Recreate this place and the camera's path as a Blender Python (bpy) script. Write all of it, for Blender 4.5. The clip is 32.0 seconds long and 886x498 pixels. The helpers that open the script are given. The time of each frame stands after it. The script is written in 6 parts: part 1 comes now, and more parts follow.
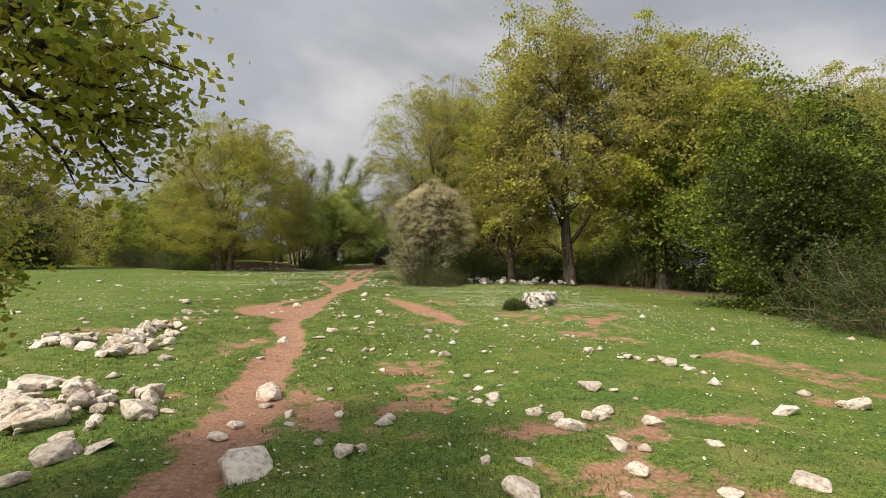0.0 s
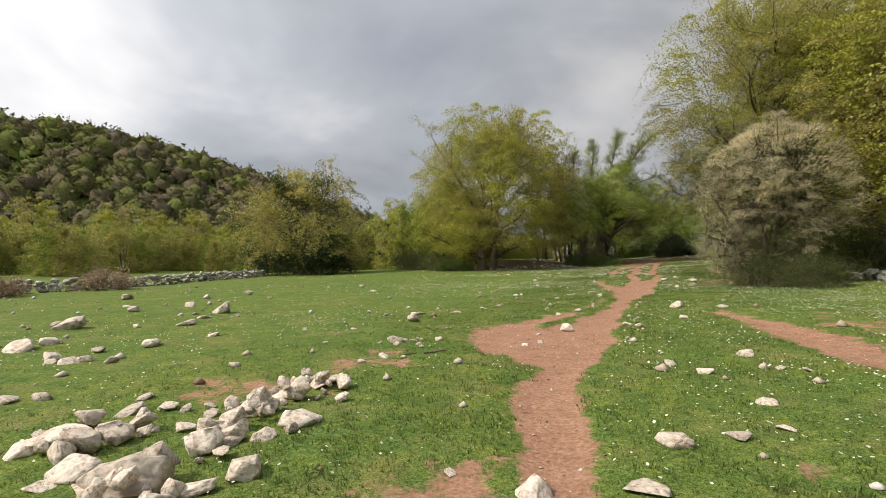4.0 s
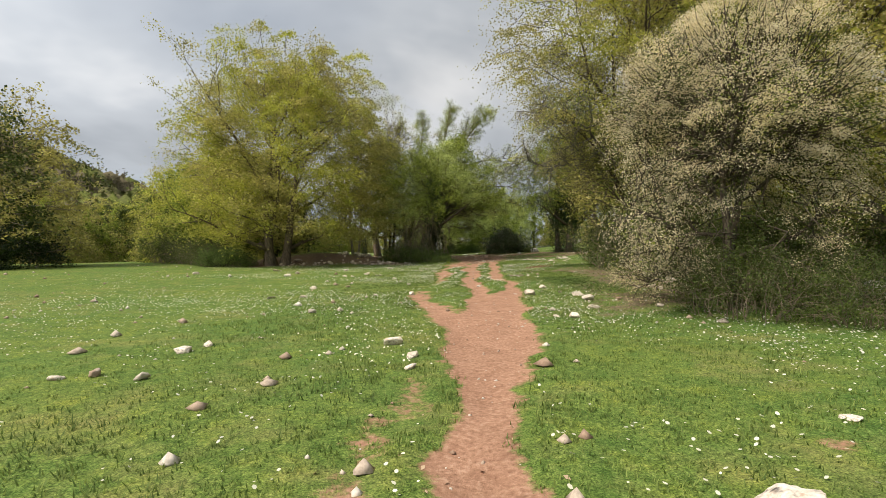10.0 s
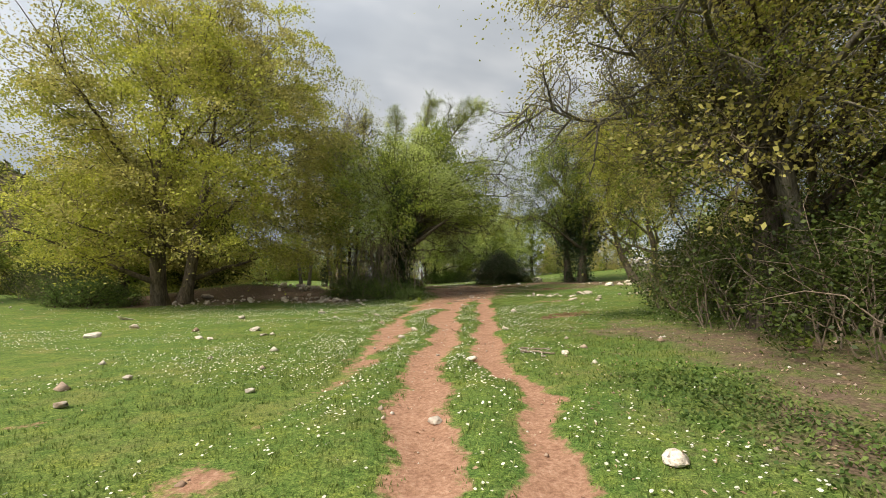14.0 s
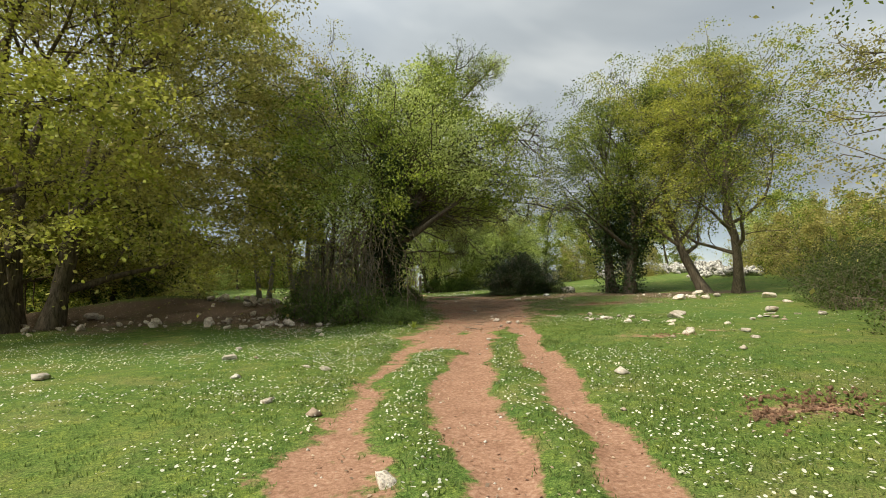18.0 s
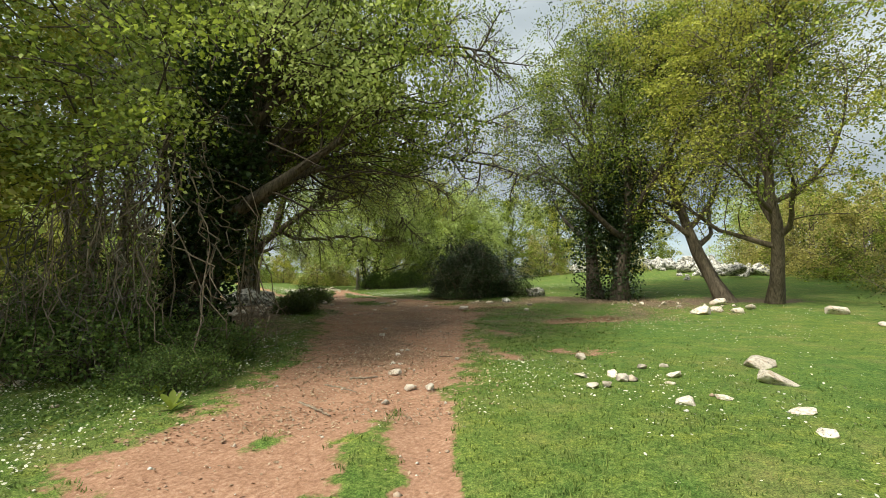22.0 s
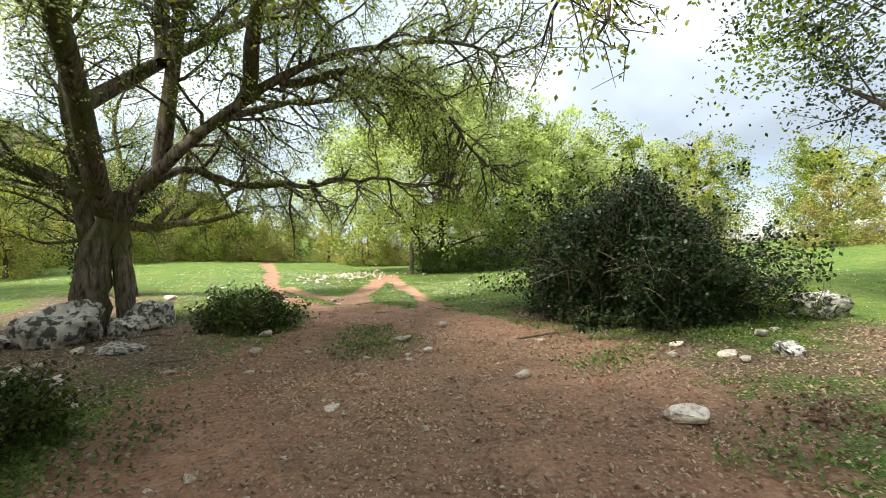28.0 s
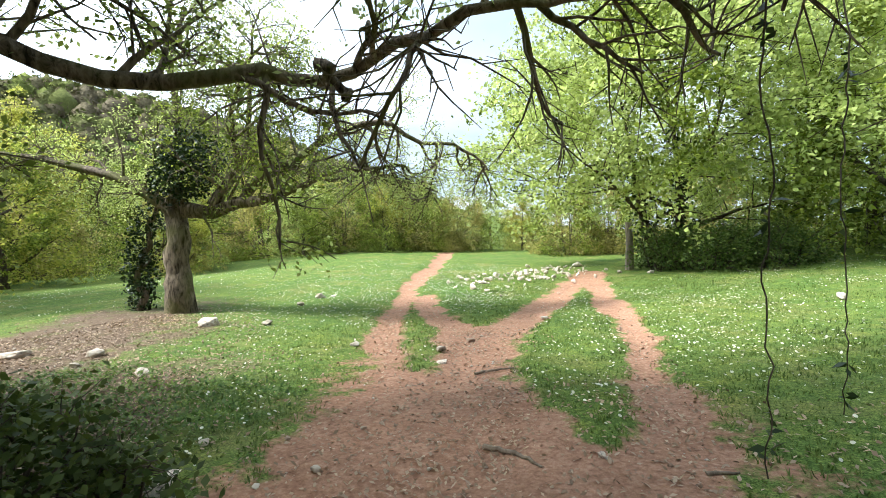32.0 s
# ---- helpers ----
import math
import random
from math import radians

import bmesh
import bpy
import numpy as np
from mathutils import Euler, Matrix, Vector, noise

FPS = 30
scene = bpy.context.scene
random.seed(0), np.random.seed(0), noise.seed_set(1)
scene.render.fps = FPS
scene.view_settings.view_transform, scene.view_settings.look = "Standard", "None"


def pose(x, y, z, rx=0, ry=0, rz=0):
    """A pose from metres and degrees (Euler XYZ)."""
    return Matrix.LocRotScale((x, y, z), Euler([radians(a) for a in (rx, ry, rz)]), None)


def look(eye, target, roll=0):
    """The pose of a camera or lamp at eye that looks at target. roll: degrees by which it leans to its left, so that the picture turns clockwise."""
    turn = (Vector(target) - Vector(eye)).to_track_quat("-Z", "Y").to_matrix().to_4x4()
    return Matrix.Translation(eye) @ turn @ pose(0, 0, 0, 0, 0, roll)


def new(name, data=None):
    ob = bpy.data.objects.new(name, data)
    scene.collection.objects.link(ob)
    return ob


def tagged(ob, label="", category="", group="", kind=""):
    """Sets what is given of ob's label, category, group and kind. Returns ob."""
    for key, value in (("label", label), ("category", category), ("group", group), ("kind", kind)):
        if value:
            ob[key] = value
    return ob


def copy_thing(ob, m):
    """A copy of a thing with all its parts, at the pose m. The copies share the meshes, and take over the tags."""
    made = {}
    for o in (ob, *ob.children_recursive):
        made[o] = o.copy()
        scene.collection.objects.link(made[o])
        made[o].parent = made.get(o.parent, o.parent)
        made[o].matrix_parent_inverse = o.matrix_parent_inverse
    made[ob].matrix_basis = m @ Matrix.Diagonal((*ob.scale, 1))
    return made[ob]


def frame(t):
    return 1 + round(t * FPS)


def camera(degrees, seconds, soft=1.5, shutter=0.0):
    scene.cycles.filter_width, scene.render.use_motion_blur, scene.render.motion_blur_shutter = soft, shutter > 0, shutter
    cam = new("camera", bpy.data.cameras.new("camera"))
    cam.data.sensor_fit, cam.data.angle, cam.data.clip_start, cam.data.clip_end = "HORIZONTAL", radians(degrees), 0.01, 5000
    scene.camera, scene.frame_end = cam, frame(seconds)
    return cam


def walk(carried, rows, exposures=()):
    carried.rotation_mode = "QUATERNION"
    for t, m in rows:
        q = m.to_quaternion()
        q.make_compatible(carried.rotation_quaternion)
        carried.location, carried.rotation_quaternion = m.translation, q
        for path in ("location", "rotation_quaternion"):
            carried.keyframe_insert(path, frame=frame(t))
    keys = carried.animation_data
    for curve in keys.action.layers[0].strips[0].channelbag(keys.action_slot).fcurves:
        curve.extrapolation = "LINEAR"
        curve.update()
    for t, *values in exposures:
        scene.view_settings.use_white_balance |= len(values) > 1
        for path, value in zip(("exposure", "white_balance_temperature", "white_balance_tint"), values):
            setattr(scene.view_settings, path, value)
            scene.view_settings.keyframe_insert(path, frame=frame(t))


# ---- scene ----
cam = camera(86.45, 32.0, soft=0.75)
# seconds, x, y, z, tilt, turn, lean
ROWS_A = [
    (0.0, 0.000, 0.065, 1.493, 93.03, -15.82, 0.96),
    (0.5, 0.054, 1.007, 1.449, 92.65, -13.71, 0.80),
    (1.0, 0.042, 1.989, 1.424, 92.88, -11.22, 0.68),
    (1.5, 0.133, 2.982, 1.393, 92.88, -8.57, 0.49),
    (2.0, 0.063, 3.965, 1.395, 92.79, -4.38, 0.34),
    (2.5, -0.001, 4.952, 1.430, 92.62, -0.27, 0.18),
    (3.0, -0.108, 5.909, 1.489, 92.67, 5.72, -0.25),
    (3.5, -0.099, 6.804, 1.506, 92.42, 10.51, -0.57),
    (4.0, -0.170, 7.708, 1.534, 92.60, 15.64, -0.92),
    (4.5, -0.204, 8.644, 1.530, 92.79, 21.88, -1.19),
    (6.5, -0.461, 12.402, 1.500, 94.70, 32.26, -1.46),
    (7.0, -0.492, 13.320, 1.461, 94.69, 27.70, -1.53),
    (7.5, -0.415, 14.252, 1.478, 93.32, 20.49, -1.03),
    (8.0, -0.232, 15.157, 1.459, 92.19, 13.83, -0.82),
    (8.5, -0.016, 16.188, 1.501, 90.73, 8.66, -0.48),
    (9.0, 0.172, 17.315, 1.470, 90.47, 3.10, -0.21),
    (9.5, 0.348, 18.557, 1.623, 91.51, -1.56, -0.15),
    (10.0, 0.584, 19.851, 1.704, 91.72, -4.54, 0.03),
    (10.5, 0.805, 21.232, 1.827, 92.54, -5.10, 0.06),
    (11.0, 1.037, 22.660, 1.917, 92.92, -5.41, 0.19),
    (11.5, 1.371, 24.072, 1.968, 93.66, -5.21, 0.22),
    (12.0, 1.730, 25.431, 2.063, 94.04, -5.90, 0.15),
    (12.5, 1.943, 26.740, 2.130, 94.41, -5.86, 0.07),
    (13.0, 2.178, 27.989, 2.220, 94.99, -5.54, 0.17),
    (13.5, 2.401, 29.115, 2.240, 94.91, -5.57, 0.02),
    (15.5, 2.875, 33.396, 2.398, 95.44, -4.36, -0.22),
    (16.0, 2.917, 34.464, 2.446, 96.36, -3.72, -0.11),
    (16.5, 3.011, 35.507, 2.497, 96.39, -3.64, -0.14),
]
ROWS_B = [
    (17.0, 3.011, 36.581, 2.547, 96.53, -2.84, -0.11),
    (17.5, 3.070, 37.683, 2.601, 96.03, -3.79, -0.08),
    (18.0, 3.092, 38.771, 2.661, 95.63, -5.55, 0.04),
    (18.5, 3.259, 39.836, 2.680, 95.16, -9.44, 0.15),
    (19.0, 3.534, 40.852, 2.772, 96.15, -11.90, 0.09),
    (19.5, 4.118, 41.773, 2.805, 95.41, -13.76, 0.10),
    (20.0, 4.534, 42.663, 2.936, 95.73, -13.98, 0.32),
    (20.5, 5.012, 43.574, 3.027, 95.26, -14.28, 0.46),
    (21.0, 5.347, 44.570, 3.118, 95.09, -12.82, 0.55),
    (21.5, 5.722, 45.565, 3.161, 94.62, -11.35, 0.60),
    (22.0, 5.875, 46.627, 3.240, 94.52, -9.52, 0.82),
    (22.5, 6.054, 47.721, 3.313, 93.76, -9.15, 0.78),
    (23.0, 6.167, 48.771, 3.353, 93.21, -8.50, 0.70),
    (23.5, 6.396, 49.844, 3.375, 92.93, -8.69, 0.56),
    (24.0, 6.574, 50.935, 3.414, 92.75, -8.10, 0.57),
    (24.5, 6.745, 52.034, 3.453, 92.13, -8.16, 0.60),
    (25.0, 6.835, 53.158, 3.508, 92.16, -6.86, 0.50),
    (25.5, 6.978, 54.306, 3.568, 92.46, -5.45, 0.52),
    (27.5, 7.505, 58.794, 3.799, 91.53, -0.89, 0.43),
    (28.0, 7.479, 59.788, 3.834, 90.91, 0.66, 0.31),
    (28.5, 7.435, 60.811, 3.851, 90.29, 2.83, 0.17),
    (29.0, 7.363, 61.800, 3.889, 90.36, 6.35, 0.04),
    (29.5, 7.369, 62.866, 3.958, 90.09, 9.27, 0.02),
    (30.0, 7.436, 63.877, 3.990, 89.94, 12.29, -0.32),
    (30.5, 7.477, 64.891, 4.054, 89.56, 15.47, -0.52),
    (31.0, 7.499, 65.896, 4.039, 89.18, 19.26, -0.76),
    (31.5, 7.334, 66.940, 4.038, 88.93, 23.39, -0.73),
    (32.0, 7.044, 67.982, 3.989, 89.10, 26.65, -0.83),
]
ROWS = [(t, pose(x, y, z, tilt, 0, turn) @ pose(0, 0, 0, 0, 0, lean)) for t, x, y, z, tilt, turn, lean in ROWS_A + ROWS_B]
EXPOSURES = [(0, -0.05, 6900, 14), (1, 0.2, 6900, 13), (2.2, 0.15, 6900, 13), (4, -0.15, 6850, 13), (6.5, -0.75, 6800, 13), (8.5, -0.35, 6900, 13), (10, 0.1, 6800, 11), (12, 0.1, 6800, 11), (16, 0.27, 6800, 9), (18, 0.16, 6750, 6), (20, 0.25, 6700, 3), (21, 0.34, 6650, 3), (23, 0.38, 6450, 2), (25, 1.02, 6600, 8), (28, 1.08, 6250, 7), (30, 0.98, 5800, 3), (32, 1.15, 5800, 6)]
walk(cam, ROWS, EXPOSURES)

# ---------------------------------------------------------------- light
SUN_AZ = -122.0      # degrees from +y, negative towards -x
SUN_EL = 46.0
SUN_DIR = Vector((math.sin(radians(SUN_AZ)) * math.cos(radians(SUN_EL)), math.cos(radians(SUN_AZ)) * math.cos(radians(SUN_EL)), math.sin(radians(SUN_EL))))
sun_data = bpy.data.lights.new("sun", "SUN")
sun_data.energy, sun_data.angle, sun_data.color = 4.6, radians(11), (1.0, 0.94, 0.82)
sun = new("sun", sun_data)
sun.matrix_world = look(SUN_DIR * 50, (0, 0, 0))

world = bpy.data.worlds.new("sky")
scene.world = world
world.use_nodes = True
wt = world.node_tree
wt.nodes.clear()


def wn(kind, **values):
    n = wt.nodes.new(kind)
    for k, v in values.items():
        n.inputs[k].default_value = v
    return n


def wl(a, ao, b, bi):
    wt.links.new(a.outputs[ao], b.inputs[bi])


sky = wt.nodes.new("ShaderNodeTexSky")
sky.sky_type = "NISHITA"
sky.sun_disc = False
sky.sun_elevation = radians(SUN_EL)
sky.sun_rotation = radians(SUN_AZ)
sky_bg = wn("ShaderNodeBackground", Strength=0.12)
wl(sky, 0, sky_bg, 0)
coord = wt.nodes.new("ShaderNodeTexCoord")
sep = wt.nodes.new("ShaderNodeSeparateXYZ")
wl(coord, "Generated", sep, 0)
lift = wt.nodes.new("ShaderNodeMath")
lift.operation = "ADD"
lift.inputs[1].default_value = 0.22
wl(sep, 2, lift, 0)
flat = []
for axis in (0, 1):
    dv = wt.nodes.new("ShaderNodeMath")
    dv.operation = "DIVIDE"
    wl(sep, axis, dv, 0)
    wl(lift, 0, dv, 1)
    flat.append(dv)
comb = wt.nodes.new("ShaderNodeCombineXYZ")
wl(flat[0], 0, comb, 0)
wl(flat[1], 0, comb, 1)
n1 = wn("ShaderNodeTexNoise", Scale=0.75, Detail=5.0, Roughness=0.5, Distortion=0.35)
wl(comb, 0, n1, "Vector")
ramp = wt.nodes.new("ShaderNodeValToRGB")
ramp.color_ramp.elements[0].position = 0.36
ramp.color_ramp.elements[0].color = (0.30, 0.335, 0.38, 1)
ramp.color_ramp.elements[1].position = 0.68
ramp.color_ramp.elements[1].color = (0.80, 0.82, 0.84, 1)
mid = ramp.color_ramp.elements.new(0.5)
mid.color = (0.43, 0.47, 0.52, 1)
wl(n1, "Fac", ramp, 0)
cloud_bg = wn("ShaderNodeBackground", Strength=0.8)
# thin cloud is brighter towards the sun
dotp = wt.nodes.new("ShaderNodeVectorMath")
dotp.operation = "DOT_PRODUCT"
wl(coord, "Generated", dotp, 0)
dotp.inputs[1].default_value = SUN_DIR
glow = wt.nodes.new("ShaderNodeMapRange")
glow.inputs[1].default_value, glow.inputs[2].default_value, glow.inputs[3].default_value, glow.inputs[4].default_value = -0.1, 1.0, 1.0, 2.2
wl(dotp, "Value", glow, 0)
wl(glow, 0, cloud_bg, "Strength")
wl(ramp, 0, cloud_bg, 0)
n2 = wn("ShaderNodeTexNoise", Scale=0.6, Detail=3.0)
wl(comb, 0, n2, "Vector")
cover = wt.nodes.new("ShaderNodeValToRGB")
cover.color_ramp.elements[0].position = 0.30
cover.color_ramp.elements[0].color = (0.55, 0.55, 0.55, 1)
cover.color_ramp.elements[1].position = 0.5
cover.color_ramp.elements[1].color = (1, 1, 1, 1)
wl(n2, "Fac", cover, 0)
sky_mix = wt.nodes.new("ShaderNodeMixShader")
wl(cover, 0, sky_mix, 0)
wl(sky_bg, 0, sky_mix, 1)
wl(cloud_bg, 0, sky_mix, 2)
sky_out = wt.nodes.new("ShaderNodeOutputWorld")
wl(sky_mix, 0, sky_out, 0)


# ---------------------------------------------------------------- materials
def material(name):
    m = bpy.data.materials.new(name)
    m.use_nodes = True
    m.node_tree.nodes.clear()
    return m, m.node_tree


def nd(nt, kind, **values):
    n = nt.nodes.new(kind)
    for k, v in values.items():
        n.inputs[k].default_value = v
    return n


def ln(nt, a, ao, b, bi):
    nt.links.new(a.outputs[ao], b.inputs[bi])


def ramp_node(nt, stops):
    r = nt.nodes.new("ShaderNodeValToRGB")
    e = r.color_ramp.elements
    while len(e) < len(stops):
        e.new(0.5)
    for el, (p, c) in zip(e, stops):
        el.position = p
        el.color = (*c, 1) if len(c) == 3 else c
    return r


def mixc(nt, fac, a, b, blend="MIX"):
    """Mix two colour sockets (or plain colours) by a socket or number."""
    m = nt.nodes.new("ShaderNodeMix")
    m.data_type = "RGBA"
    m.blend_type = blend
    for sock, v in ((m.inputs[0], fac), (m.inputs[6], a), (m.inputs[7], b)):
        if isinstance(v, (int, float)):
            sock.default_value = v
        elif isinstance(v, tuple):
            sock.default_value = (*v, 1)
        else:
            nt.links.new(v, sock)
    return m.outputs[2]


def noise_tex(nt, scale, detail=4.0, rough=0.55, coord="Object", dist=0.0):
    tc = nt.nodes.new("ShaderNodeTexCoord")
    n = nd(nt, "ShaderNodeTexNoise", Scale=scale, Detail=detail, Roughness=rough, Distortion=dist)
    nt.links.new(tc.outputs[coord], n.inputs["Vector"])
    return n


def finish(nt, color, rough=0.9, bump=None, strength=0.3, distance=0.02, spec=0.2):
    b = nd(nt, "ShaderNodeBsdfPrincipled", Roughness=rough)
    b.inputs["Specular IOR Level"].default_value = spec
    if isinstance(color, tuple):
        b.inputs["Base Color"].default_value = (*color, 1)
    else:
        nt.links.new(color, b.inputs["Base Color"])
    if bump is not None:
        bp = nd(nt, "ShaderNodeBump", Strength=strength, Distance=distance)
        nt.links.new(bump, bp.inputs["Height"])
        nt.links.new(bp.outputs[0], b.inputs["Normal"])
    o = nt.nodes.new("ShaderNodeOutputMaterial")
    ln(nt, b, 0, o, 0)
    return b


def leaf_material(name, dark, light, translucency=0.4, rough=0.55):
    """Thin leaves: each one its own tone, light passing through."""
    m, nt = material(name)
    geo = nt.nodes.new("ShaderNodeNewGeometry")
    r = ramp_node(nt, [(0.0, dark), (0.6, tuple((a + b) / 2 for a, b in zip(dark, light))), (1.0, light)])
    nt.links.new(geo.outputs["Random Per Island"], r.inputs[0])
    big = noise_tex(nt, 0.6, 2.0)
    rr = ramp_node(nt, [(0.3, (0.72, 0.72, 0.72)), (0.7, (1.2, 1.15, 1.0))])
    ln(nt, big, "Fac", rr, 0)
    c = mixc(nt, 1.0, r.outputs[0], rr.outputs[0], "MULTIPLY")
    b = nd(nt, "ShaderNodeBsdfPrincipled", Roughness=rough)
    b.inputs["Specular IOR Level"].default_value = 0.25
    nt.links.new(c, b.inputs["Base Color"])
    t = nt.nodes.new("ShaderNodeBsdfTranslucent")
    nt.links.new(c, t.inputs[0])
    mx = nd(nt, "ShaderNodeMixShader", Fac=translucency)
    ln(nt, b, 0, mx, 1)
    ln(nt, t, 0, mx, 2)
    o = nt.nodes.new("ShaderNodeOutputMaterial")
    ln(nt, mx, 0, o, 0)
    return m


def bark_material(name, dark, light, moss=0.0):
    m, nt = material(name)
    tc = nt.nodes.new("ShaderNodeTexCoord")
    mp = nt.nodes.new("ShaderNodeMapping")
    mp.inputs["Scale"].default_value = (9, 9, 2.2)
    ln(nt, tc, "Object", mp, 0)
    n = nd(nt, "ShaderNodeTexNoise", Scale=1.6, Detail=6.0, Roughness=0.65, Distortion=0.6)
    ln(nt, mp, 0, n, "Vector")
    r = ramp_node(nt, [(0.34, dark), (0.66, light)])
    ln(nt, n, "Fac", r, 0)
    big = noise_tex(nt, 1.3, 3.0)
    col = r.outputs[0]
    if moss:
        mr = ramp_node(nt, [(0.48, (0, 0, 0)), (0.62, (moss, moss, moss))])
        ln(nt, big, "Fac", mr, 0)
        col = mixc(nt, mr.outputs[0], col, (0.10, 0.105, 0.03))
    else:
        mr = ramp_node(nt, [(0.35, (0.75, 0.75, 0.75)), (0.7, (1.15, 1.12, 1.08))])
        ln(nt, big, "Fac", mr, 0)
        col = mixc(nt, 1.0, col, mr.outputs[0], "MULTIPLY")
    finish(nt, col, 0.92, n.outputs["Fac"], 0.9, 0.03, 0.15)
    return m


def stone_material(name, base, dirt, cover=0.42, blotch=2.2, sharp=0.2):
    m, nt = material(name)
    info = nt.nodes.new("ShaderNodeObjectInfo")
    a = noise_tex(nt, 6.5, 4.0, 0.55)
    v = noise_tex(nt, blotch, 8.0, 0.62)
    r = ramp_node(nt, [(0.30, tuple(c * 0.3 for c in base)), (0.42, tuple(c * 0.75 for c in base)), (0.54, base), (0.72, tuple(min(0.75, c * 1.2) for c in base))])
    ln(nt, a, "Fac", r, 0)
    vr = ramp_node(nt, [(cover, (0, 0, 0)), (cover + sharp, (0.85, 0.85, 0.85))])
    ln(nt, v, "Fac", vr, 0)
    col = mixc(nt, vr.outputs[0], r.outputs[0], dirt)
    tone = ramp_node(nt, [(0, (0.72, 0.70, 0.67)), (0.5, (0.95, 0.92, 0.88)), (1, (1.12, 1.1, 1.08))])
    nt.links.new(info.outputs["Random"], tone.inputs[0])
    col = mixc(nt, 1.0, col, tone.outputs[0], "MULTIPLY")
    finish(nt, col, 0.9, a.outputs["Fac"], 0.7, 0.03, 0.2)
    return m


STONE = stone_material("limestone", (0.70, 0.62, 0.54), (0.38, 0.27, 0.20), 0.53, 3.4, 0.10)
ROCK = stone_material("lichened_limestone", (0.60, 0.58, 0.54), (0.035, 0.033, 0.028), 0.50, 9.0, 0.05)
BARK = bark_material("grey_brown_bark", (0.025, 0.02, 0.015), (0.14, 0.115, 0.088))
BARK_TAN = bark_material("tan_bark", (0.06, 0.048, 0.034), (0.21, 0.17, 0.125))
BARK_MOSS = bark_material("mossy_bark", (0.022, 0.018, 0.013), (0.27, 0.215, 0.16), 0.7)
BARK_PALE = bark_material("pale_bark", (0.16, 0.14, 0.115), (0.36, 0.32, 0.27))
TWIG_LICHEN = bark_material("lichened_twig", (0.07, 0.062, 0.048), (0.24, 0.22, 0.18))
TWIG_DEAD = bark_material("dead_twig", (0.13, 0.10, 0.075), (0.32, 0.26, 0.20))
LEAF_YELLOW = leaf_material("young_maple_leaf", (0.27, 0.30, 0.05), (0.60, 0.60, 0.13), 0.5)
LEAF_OLIVE = leaf_material("opening_leaf", (0.28, 0.26, 0.08), (0.58, 0.54, 0.19), 0.5)
LEAF_GREEN = leaf_material("fresh_leaf", (0.08, 0.125, 0.02), (0.40, 0.48, 0.085), 0.5)
LEAF_LIME = leaf_material("lime_leaf", (0.36, 0.45, 0.13), (0.64, 0.72, 0.29), 0.55)
LEAF_DARK = leaf_material("ivy_leaf", (0.012, 0.028, 0.008), (0.045, 0.075, 0.02), 0.12, 0.35)
LEAF_MID = leaf_material("bramble_leaf", (0.035, 0.06, 0.014), (0.11, 0.145, 0.03), 0.3)
LEAF_GROUND = leaf_material("ground_ivy_leaf", (0.06, 0.115, 0.03), (0.22, 0.30, 0.08), 0.35)
BLOSSOM = leaf_material("blossom", (0.66, 0.57, 0.38), (0.86, 0.80, 0.62), 0.45)
GRASS = leaf_material("grass_blade", (0.08, 0.135, 0.032), (0.25, 0.315, 0.09), 0.4, 0.7)
DAISY = leaf_material("daisy", (0.62, 0.62, 0.55), (0.80, 0.80, 0.74), 0.2)
LITTER = leaf_material("dead_leaf", (0.22, 0.145, 0.095), (0.52, 0.40, 0.30), 0.1)


def bits_material():
    m, nt = material("small_stones")
    geo = nt.nodes.new("ShaderNodeNewGeometry")
    r = ramp_node(nt, [(0, (0.30, 0.20, 0.14)), (0.4, (0.48, 0.38, 0.30)), (0.8, (0.62, 0.56, 0.48)), (1, (0.70, 0.67, 0.61))])
    nt.links.new(geo.outputs["Random Per Island"], r.inputs[0])
    n = noise_tex(nt, 30, 3)
    v = ramp_node(nt, [(0.3, (0.7, 0.7, 0.7)), (0.7, (1.1, 1.1, 1.1))])
    ln(nt, n, "Fac", v, 0)
    finish(nt, mixc(nt, 1.0, r.outputs[0], v.outputs[0], "MULTIPLY"), 0.9)
    return m


STONE_BITS = bits_material()


def clod_material():
    m, nt = material("turned_earth")
    a = noise_tex(nt, 6.0, 5.0, 0.6)
    r = ramp_node(nt, [(0.35, (0.15, 0.085, 0.052)), (0.65, (0.34, 0.20, 0.13))])
    ln(nt, a, "Fac", r, 0)
    finish(nt, r.outputs[0], 0.95, a.outputs["Fac"], 0.8, 0.05, 0.1)
    return m


EARTH_CLOD = clod_material()


def hill_material():
    """Massed far crowns: each its own tone, broken up by sprays of leaf and bare twig."""
    m, nt = material("hill_foliage")
    at = nt.nodes.new("ShaderNodeAttribute")
    at.attribute_name = "tone"
    r = ramp_node(nt, [(0.0, (0.15, 0.125, 0.085)), (0.3, (0.17, 0.145, 0.085)), (0.5, (0.14, 0.145, 0.055)), (0.75, (0.155, 0.18, 0.05)), (0.92, (0.21, 0.24, 0.06)), (1.0, (0.12, 0.145, 0.05))])
    ln(nt, at, "Fac", r, 0)
    a = noise_tex(nt, 1.1, 5.0, 0.7)
    v = ramp_node(nt, [(0.3, (0.7, 0.7, 0.7)), (0.5, (1.0, 1.0, 1.0)), (0.7, (1.35, 1.35, 1.3))])
    ln(nt, a, "Fac", v, 0)
    finish(nt, mixc(nt, 1.0, r.outputs[0], v.outputs[0], "MULTIPLY"), 0.9, a.outputs["Fac"], 1.0, 1.2, 0.05)
    return m


HILL = hill_material()


